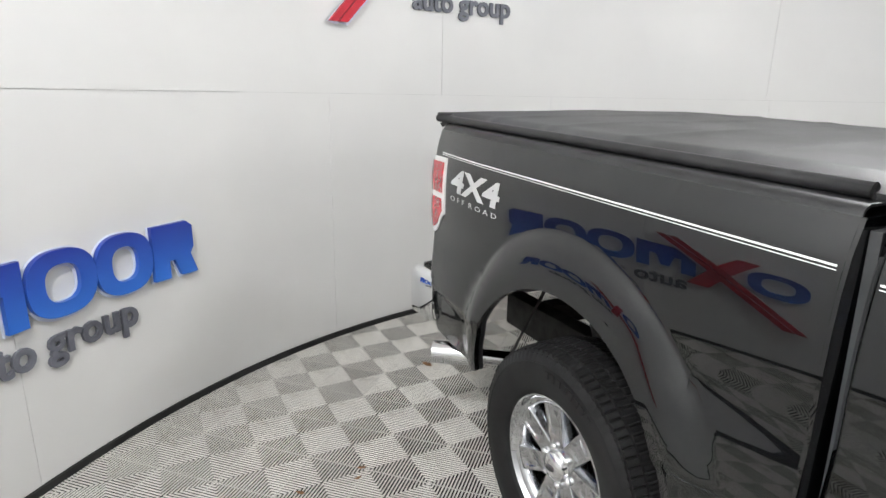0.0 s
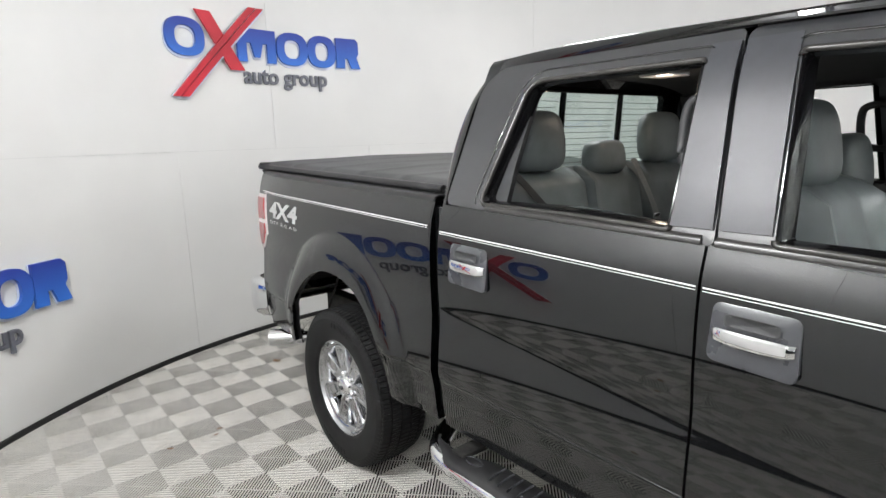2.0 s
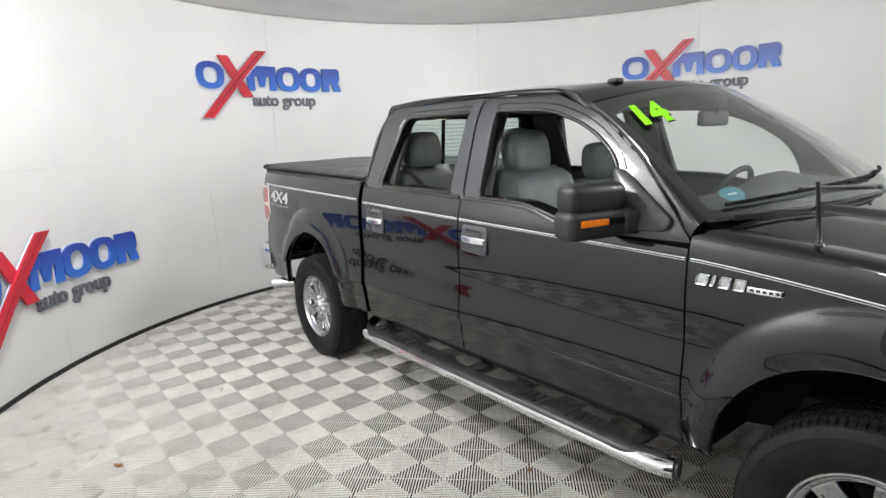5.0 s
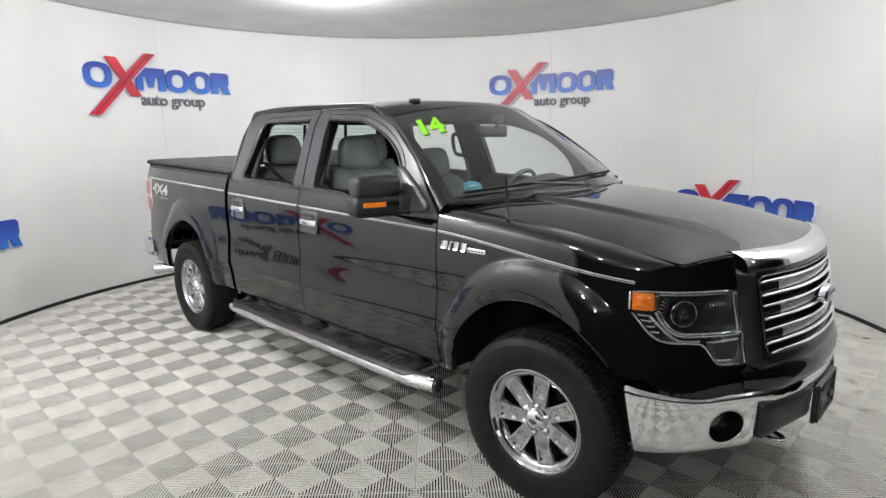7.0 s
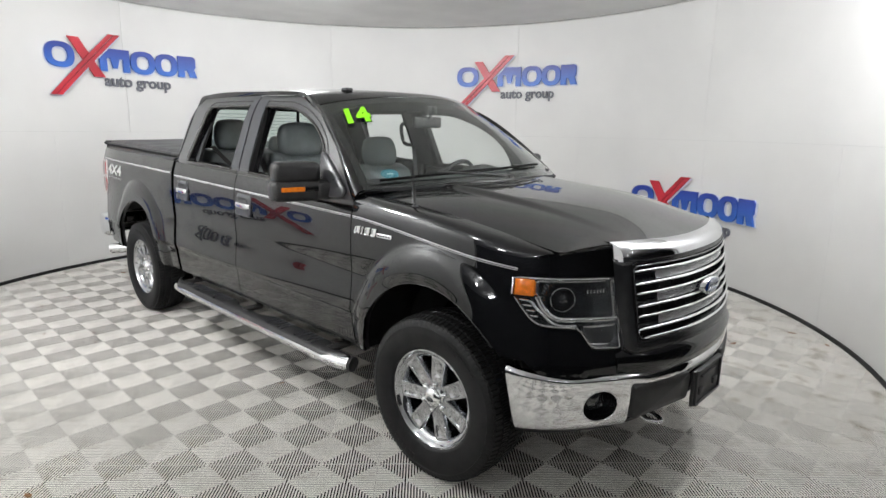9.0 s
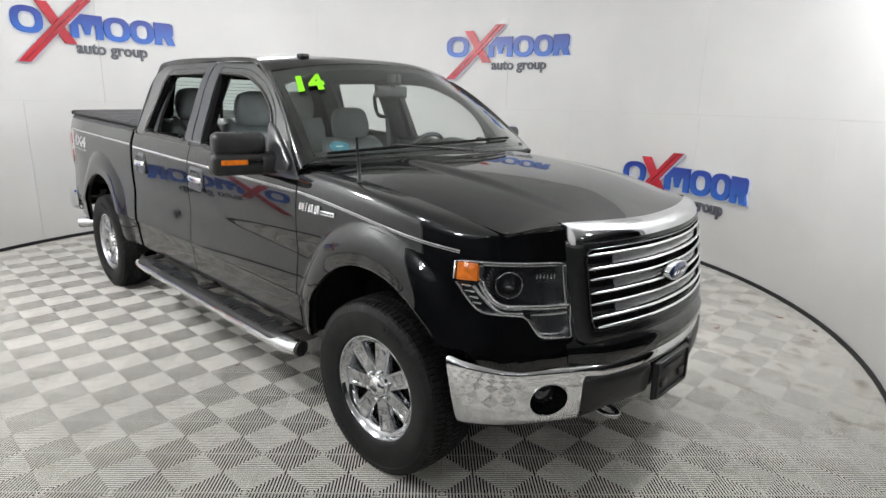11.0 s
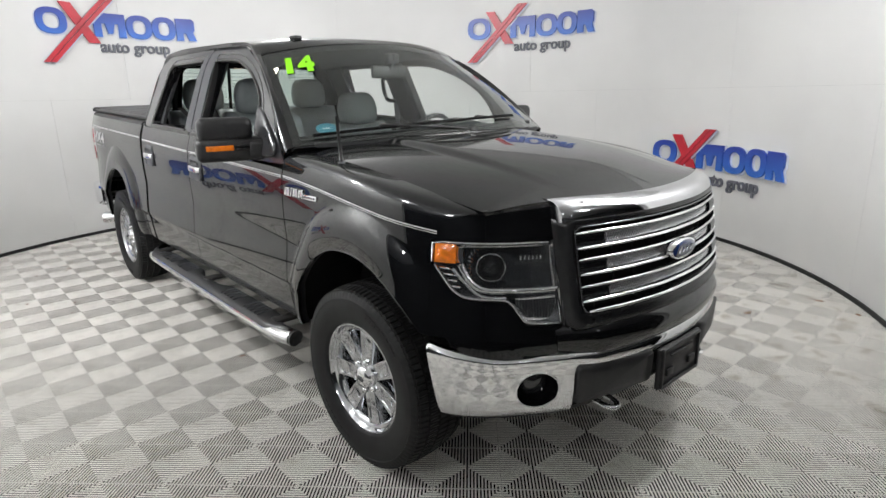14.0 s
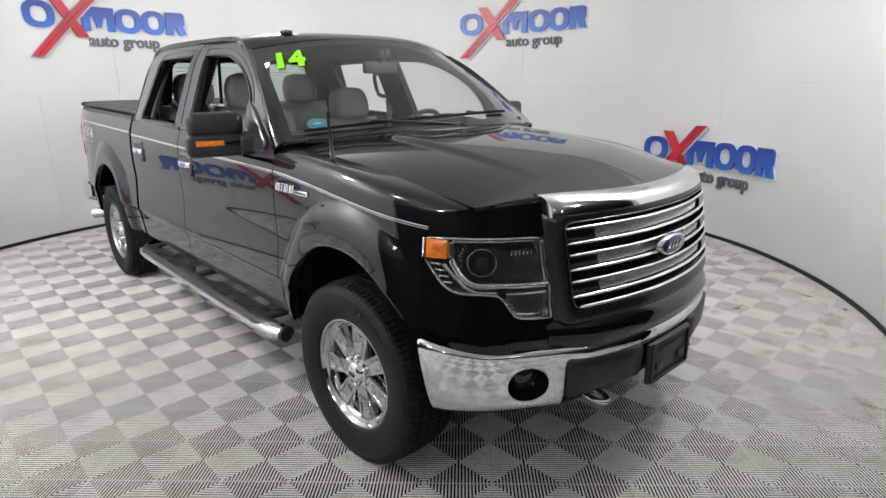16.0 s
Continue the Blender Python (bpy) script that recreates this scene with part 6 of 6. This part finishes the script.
rows = [[(-0.845 + r * math.cos(k * math.tau / 16), 0.235 + r * math.sin(k * math.tau / 16), z) for k in range(16)] for r, z in ((0.032, 1.258), (0.032, 1.272), (0.024, 1.282), (0.012, 1.298), (0.001, 1.300))]
v, f = grid(rows, True)
made("foot", v, f, SMOKE, aerial)
bm = box(-0.468, 1.26, roof_point(1.26, -0.667)[2] + 0.007, 0.055, 0.06, 0.022, 0.009, 3)
part("roof_marker", bm, BLACK_PLASTIC, truck, "small black roof fin")


# -- cab interior --
def soft_back(w, h, t, n=14, bolster=0.035, narrow=0.10):
    """A seat back or cushion with raised sides and a seam."""
    rows = []
    for j in range(n + 1):
        v = j / n
        row = []
        for i in range(n + 1):
            u = -1 + 2 * i / n
            edge = ease((1 - abs(u)) / 0.14) * ease(v / 0.10) * ease((1 - v) / 0.12)
            d = t * (0.45 + 0.55 * edge) + bolster * ease((abs(u) - 0.50) / 0.3) * edge - 0.006 * ease((0.035 - abs(abs(u) - 0.56)) / 0.03) - 0.006 * ease((0.02 - abs(v - 0.55)) / 0.02) * (abs(u) < 0.56)
            row.append((u * w / 2 * (1 - narrow * v ** 3), -d, v * h))
        rows.append(row)
    front, faces = grid(rows)
    back = [(x, 0.0, z) for x, y, z in front]
    m = len(front)
    N = n + 1
    edge = [j * N for j in range(N)] + [n * N + i for i in range(1, N)] + [j * N + n for j in range(n - 1, -1, -1)] + [i for i in range(n - 1, 0, -1)]
    faces = [tuple(reversed(f)) for f in faces] + [tuple(i + m for i in f) for f in faces]
    for a, b in zip(edge, edge[1:] + edge[:1]):
        faces.append((a, b, b + m, a + m))
    return front + back, faces


def headrest(parent, x, y, z, w, h, tilt):
    def sp(c, e):
        return math.copysign(abs(c) ** e, c)
    m = pose(x, y, z, tilt)
    rows = []
    for j in range(19):
        b = -math.pi / 2 + math.pi * j / 18
        cb, sb = sp(math.cos(b), 0.5), sp(math.sin(b), 0.48)
        taper = 1 - 0.03 * clamp(-sb) - 0.16 * clamp(sb)
        rows.append([tuple(m @ Vector((w / 2 * cb * taper * sp(math.cos(a), 0.6), 0.062 * cb * sp(math.sin(a), 0.75) * (1.1 if math.sin(a) < 0 else 0.9), h / 2 * sb))) for a in np.linspace(0, math.tau, 29)[:-1]])
    v, f = grid(rows, True)
    ob = made("headrest", v, f, SEAT_CLOTH, parent, "grey leather headrest")
    for dx in (-0.05, 0.05):
        v, f = tube([(x + dx, y + 0.004, z - h / 2 + 0.02), (x + dx, y - 0.004, z - h / 2 - 0.08)], 0.006, 8)
        made("post", v, f, CHROME, ob)
    return ob


def front_seat(x, back, drop):
    seat = new("front_seat")
    seat.parent = truck
    seat["label"] = "grey leather front seat with headrest"
    v, f = soft_back(0.54, 0.62, 0.14)
    m = pose(x, 1.80 + back, 0.88 - drop, -15)
    ob = made("backrest", [tuple(m @ Vector(p)) for p in v], f, SEAT_CLOTH, seat, sharp=70)
    v, f = soft_back(0.54, 0.54, 0.15)
    m = pose(x, 1.74, 0.80, 84)
    made("seat_cushion", [tuple(m @ Vector((p[0], p[1], p[2]))) for p in v], f, SEAT_CLOTH, seat, sharp=70)
    headrest(seat, x, 1.915 + back, 1.578 - drop * 0.85, 0.345, 0.245, -8)
    part("seat_base", box(x, 1.55, 0.68, 0.42, 0.46, 0.2, 0.02), TRIM_GREY, seat)


front_seat(-0.445, -0.045, 0.012)
front_seat(0.42, 0.10, 0.13)
bench = new("rear_bench")
bench.parent = truck
bench["label"] = "grey leather rear bench with three headrests"
for x, w in ((-0.46, 0.535), (0.0, 0.385), (0.46, 0.535)):
    v, f = soft_back(w, 0.60, 0.13, bolster=0.012, narrow=0.0)
    m = pose(x, 2.82, 0.88, -10)
    made("backrest", [tuple(m @ Vector(p)) for p in v], f, SEAT_CLOTH, bench, sharp=70)
    v, f = soft_back(w, 0.50, 0.14)
    m = pose(x, 2.70, 0.82, 84)
    made("seat_cushion", [tuple(m @ Vector(p)) for p in v], f, SEAT_CLOTH, bench, sharp=70)
    headrest(bench, x, 2.850, 1.592 if x else 1.512, 0.315 if x else 0.25, 0.245 if x else 0.15, -4)
# belts
for x0, y0, x1, y1, z1 in ((-0.66, 2.80, -0.25, 2.62, 0.95), (0.125, 2.775, 0.29, 2.68, 1.0), (-0.74, 1.93, -0.62, 1.80, 0.9), (0.74, 1.93, 0.62, 1.80, 0.9)):
    a, b = Vector((x0, y0, 1.50)), Vector((x1, y1, z1))
    rows = [[tuple(a.lerp(b, t) + Vector((dx, -0.03 * math.sin(math.pi * t), 0))) for dx in (-0.022, 0.022)] for t in np.linspace(0, 1, 8)]
    v, f = grid(rows)
    made("seat_belt", v, f, WEBBING if x0 == 0.125 else TRIM_GREY, truck, "grey seat belt", solid=0.002)
part("belt_tongue", box(0.215, 2.698, 1.215, 0.05, 0.012, 0.06, 0.004, 2, pose(0, 0, 0)), CHROME_SATIN, truck, "metal belt tongue")
part("console", box(0, 1.45, 0.80, 0.24, 0.75, 0.34, 0.04, 3), DASH, truck, "dark centre console")
# dashboard
rows = []
for i in range(33):
    x = -0.80 + 1.6 * i / 32
    hump = 0.055 * math.exp(-((x - 0.40) / 0.20) ** 2)
    rows.append([(x, 0.52 - 0.2 * (1 - (x / 0.8) ** 2), 1.335), (x, 0.70, 1.345 + hump * 0.3), (x, 0.86, 1.345 + hump), (x, 0.955, 1.325 + hump), (x, 0.985, 1.27), (x, 0.95, 1.10), (x, 0.90, 0.85), (x, 0.80, 0.60)])
v, f = grid(rows)
made("dashboard", v, f, DASH, truck, "dark grey dashboard", solid=0.02, sharp=60)
# steering wheel
wheel_m = pose(0.40, 1.135, 1.262, 28)
sw = new("steering_wheel")
sw.parent = truck
sw["label"] = "dark leather steering wheel"
v, f = tube([wheel_m @ Vector((0.19 * math.cos(k * math.tau / 40), 0, 0.19 * math.sin(k * math.tau / 40))) for k in range(41)], 0.016, 10)
made("wheel_ring", v, f, DASH, sw)
bm = box(0, 0.02, -0.01, 0.16, 0.05, 0.14, 0.025, 3)
bmesh.ops.transform(bm, matrix=wheel_m, verts=bm.verts)
part("wheel_hub", bm, DASH, sw)
for x1, z1 in ((-0.18, 0.03), (0.18, 0.03), (-0.07, -0.175), (0.07, -0.175)):
    v, f = tube([wheel_m @ Vector((x1 * 0.3, 0.01, z1 * 0.3)), wheel_m @ Vector((x1, 0, z1))], 0.014, 8)
    made("wheel_spoke", v, f, SMOKE, sw)
v, f = tube([wheel_m @ Vector((0, 0.0, 0)), (0.40, 0.86, 1.14)], 0.04, 12)
made("steering_column", v, f, DASH, sw)
# rear-view mirror and its stem
rv = part("rear_view_mirror", box(0.02, 1.035, 1.70, 0.255, 0.035, 0.075, 0.016, 3), BLACK_PLASTIC, truck, "black rear-view mirror")
part("mirror_glass", box(0.02, 1.055, 1.70, 0.235, 0.004, 0.06, 0.002), MIRROR, rv)
v, f = tube([(0.02, 1.03, 1.71), (0.02, 0.99, 1.76), (0.02, 0.985, 1.80)], 0.012, 8)
made("mirror_stem", v, f, BLACK_PLASTIC, rv)
part("sensor_box", box(0.02, 1.005, 1.775, 0.09, 0.05, 0.06, 0.014, 3), BLACK_PLASTIC, rv)
# headliner
rows = []
for j in range(9):
    t = j / 8
    row = []
    for i in range(17):
        r = -1 + i / 8
        x, y, z = roof_point(1.13 + (2.84 - 1.13) * t, r * 0.97)
        row.append((x, y, z - 0.042 - 0.02 * abs(r) ** 4 - 0.032 * ease((y - 1.5) / 0.5)))
    rows.append(row)
v, f = grid(rows)
made("headliner", v, f, HEADLINER, truck, "grey cloth headliner", solid=0.01, out=(0, 2, 3))
part("dome_lamp", box(0, 2.56, roof_point(2.56, 0)[2] - 0.086, 0.16, 0.14, 0.03, 0.008), WHITE_LENS, truck, "lit dome lamp in the headliner")
globe("dome_light", 0, 2.56, roof_point(2.56, 0)[2] - 0.15, 1.0, 0.045, (1.0, 0.84, 0.66))
for sx in (-1, 1):
    # dark inner pillar trims
    part("pillar_trim", box(sx * 0.775, 1.875, 1.58, 0.06, 0.20, 0.48, 0.02, 2, pose(0, 0, 0, 0, sx * -24)), DASH, truck, "dark inner pillar trim")
    v, f = tube([ws_point(sx * 0.965, b, -0.03) for b in np.linspace(0.02, 0.98, 8)], 0.014, 8)
    made("pillar_trim", v, f, TRIM_GREY, truck)
    m = [(sx * 0.735, 1.96, 1.705), (sx * 0.715, 2.03, 1.70), (sx * 0.715, 2.062, 1.67), (sx * 0.735, 2.062, 1.56), (sx * 0.75, 2.03, 1.525), (sx * 0.77, 1.96, 1.52)]
    v, f = tube(smooth_path(m, 6), 0.016, 10)
    made("grab_handle", v, f, DASH, truck, "dark grab handle on the pillar")
for left in (False, True):
    v, f = grid([[(-0.79, y, z) for z in (1.36, 1.52, 1.80)] for y in (2.62, 2.72, 2.86)])
    v = [(-(green_w(z) - 0.045), y, z) for x, y, z in v]
    made("quarter_trim", v, f, DASH, truck, "dark rear pillar trim", left=left, solid=0.02)


# ---- thickness made into plain mesh, with crisp folds ----
graph = bpy.context.evaluated_depsgraph_get()
thick = [ob for ob in bpy.data.objects if ob.type == "MESH" and ob.modifiers]
solid_meshes = [bpy.data.meshes.new_from_object(ob.evaluated_get(graph)) for ob in thick]
for ob, me in zip(thick, solid_meshes):
    ob.modifiers.clear()
    me.name = ob.name
    ob.data = me
    me.set_sharp_from_angle(angle=radians(48))


# ---- floor tiles ----
TILE, TURN = 0.2837, -44.26
ORIGIN = Vector((-1.2749, 0.0486, 0))
RIBS = 10


def tile_mesh():
    """A square tile with L-shaped ribs about each of its corners and a thin edge web."""
    h = TILE / 2
    pitch = h / RIBS
    d, e, c = 0.0035, 0.0009, 0.0010
    foot, wide, flat = pitch * 0.50, pitch * 0.46, pitch * 0.395
    verts, faces = [], []

    def quad(a, b, c, q):
        n = len(verts)
        verts.extend((a, b, c, q))
        faces.append((n, n + 1, n + 2, n + 3))

    def strip(lines):
        """A rib across six bent lines, from its outer foot over the top to its inner foot, open below."""
        zs = (-d, -c, 0, 0, -c, -d)
        for j in range(5):
            for k in range(2):
                quad((*lines[j][k], zs[j]), (*lines[j][k + 1], zs[j]), (*lines[j + 1][k + 1], zs[j + 1]), (*lines[j + 1][k], zs[j + 1]))

    for sx in (1, -1):
        for sy in (1, -1):
            for k in range(RIBS):
                lines = []
                for off in (foot / 2, wide / 2, flat / 2, -flat / 2, -wide / 2, -foot / 2):
                    r = max((k + 0.5) * pitch + off, e)
                    line = [(sx * (q[0] - h), sy * (q[1] - h)) for q in ((e, r), (r, r), (r, e))]
                    lines.append(line if sx * sy > 0 else line[::-1])
                strip(lines)
    t = 0.0014
    for a in range(4):
        c, s = (1, 0, -1, 0)[a], (0, 1, 0, -1)[a]
        r = lambda x, y: (c * x - s * y, s * x + c * y)
        p = [r(-h + e, -h + e), r(h - e, -h + e), r(h - e, -h + e + t), r(-h + e, -h + e + t)]
        quad(*[(*q, -0.0022) for q in p])
        quad((*p[0], -d), (*p[1], -d), (*p[1], -0.0022), (*p[0], -0.0022))
        quad((*p[3], -0.0022), (*p[2], -0.0022), (*p[2], -d), (*p[3], -d))
    return verts, faces


tv, tf = tile_mesh()
shared = bpy.data.meshes.new("floor_tile")
shared.from_pydata(tv, [], tf)
shared.materials.append(RIB)
ca, sa = math.cos(radians(TURN)), math.sin(radians(TURN))
near, far = [], []
for i in range(-34, 34):
    for j in range(-34, 40):
        u, v = (i + 0.5) * TILE, (j + 0.5) * TILE
        x, y = ORIGIN.x + u * ca - v * sa, ORIGIN.y + u * sa + v * ca
        r = math.hypot(x - ROOM.x, y - ROOM.y)
        a = math.degrees(math.atan2(y - ROOM.y, x - ROOM.x)) % 360
        open_side = WALL_TO < a < 360 + WALL_FROM
        if r < RADIUS + 0.17 or (open_side and r < 6.6):
            ahead = -2.7 < x < -0.4 and -0.9 < y < 6.1 or -0.4 < x < 0.9 and -2.2 < y < -0.7
            (near if ahead and len(near) < 300 else far).append((x, y))
for x, y in near:
    ob = new("floor_tile", shared)
    ob.parent = ground
    ob.location, ob.rotation_euler = (x, y, 0), (0, 0, radians(TURN))
tv = np.array(tv) @ np.array([[ca, sa, 0], [-sa, ca, 0], [0, 0, 1]])
tf = np.array(tf)
allv = np.concatenate([tv + np.array((x, y, 0)) for x, y in far])
allf = np.concatenate([tf + k * len(tv) for k in range(len(far))])
me = bpy.data.meshes.new("floor_tiles_rest")
me.from_pydata(allv.tolist(), [], allf.tolist())
me.materials.append(RIB)
rest = tagged(new("floor_tiles_rest", me), kind="stuff")
rest.parent = ground


# ---- dry leaves ----
def leaf(x, y, size, turn, curl):
    out = [(0, -1), (0.3, -0.55), (0.52, -0.1), (0.30, 0.2), (0.42, 0.5), (0.14, 0.62), (0, 1.0), (-0.16, 0.6), (-0.44, 0.42), (-0.28, 0.15), (-0.5, -0.15), (-0.28, -0.6)]
    v = [(0, 0, 0.12)] + [(p[0], p[1], curl * (p[0] ** 2 + 0.5 * p[1] ** 2) + 0.02) for p in out]
    f = [(0, k, k % 12 + 1) for k in range(1, 13)]
    ob = made("dry_leaf", [Vector(p) * size for p in v], f, LEAF, solid=0.0006)
    ob.location, ob.rotation_euler = (x, y, 0.001), (0, 0, radians(turn))
    return tagged(ob, "small curled brown dry leaf lying on the floor tiles", "leaf", "dry leaves on the floor")


for x, y, s, t in ((-0.67, 5.26, 0.045, 20), (2.03, -0.45, 0.035, 70), (2.66, -0.72, 0.04, 10), (2.54, -1.0, 0.03, 130), (-1.63, 4.43, 0.022, 45),
                   (-0.93, 1.42, 0.024, 80), (-1.8, 3.55, 0.02, 150), (-2.54, 2.94, 0.04, 30), (-1.57, 3.07, 0.016, 200), (-1.35, 4.48, 0.022, 260),
                   (-1.51, 3.32, 0.02, 310), (-2.37, 1.17, 0.03, 15), (-1.39, 4.42, 0.018, 100)):
    leaf(x, y, s, t, 0.35)
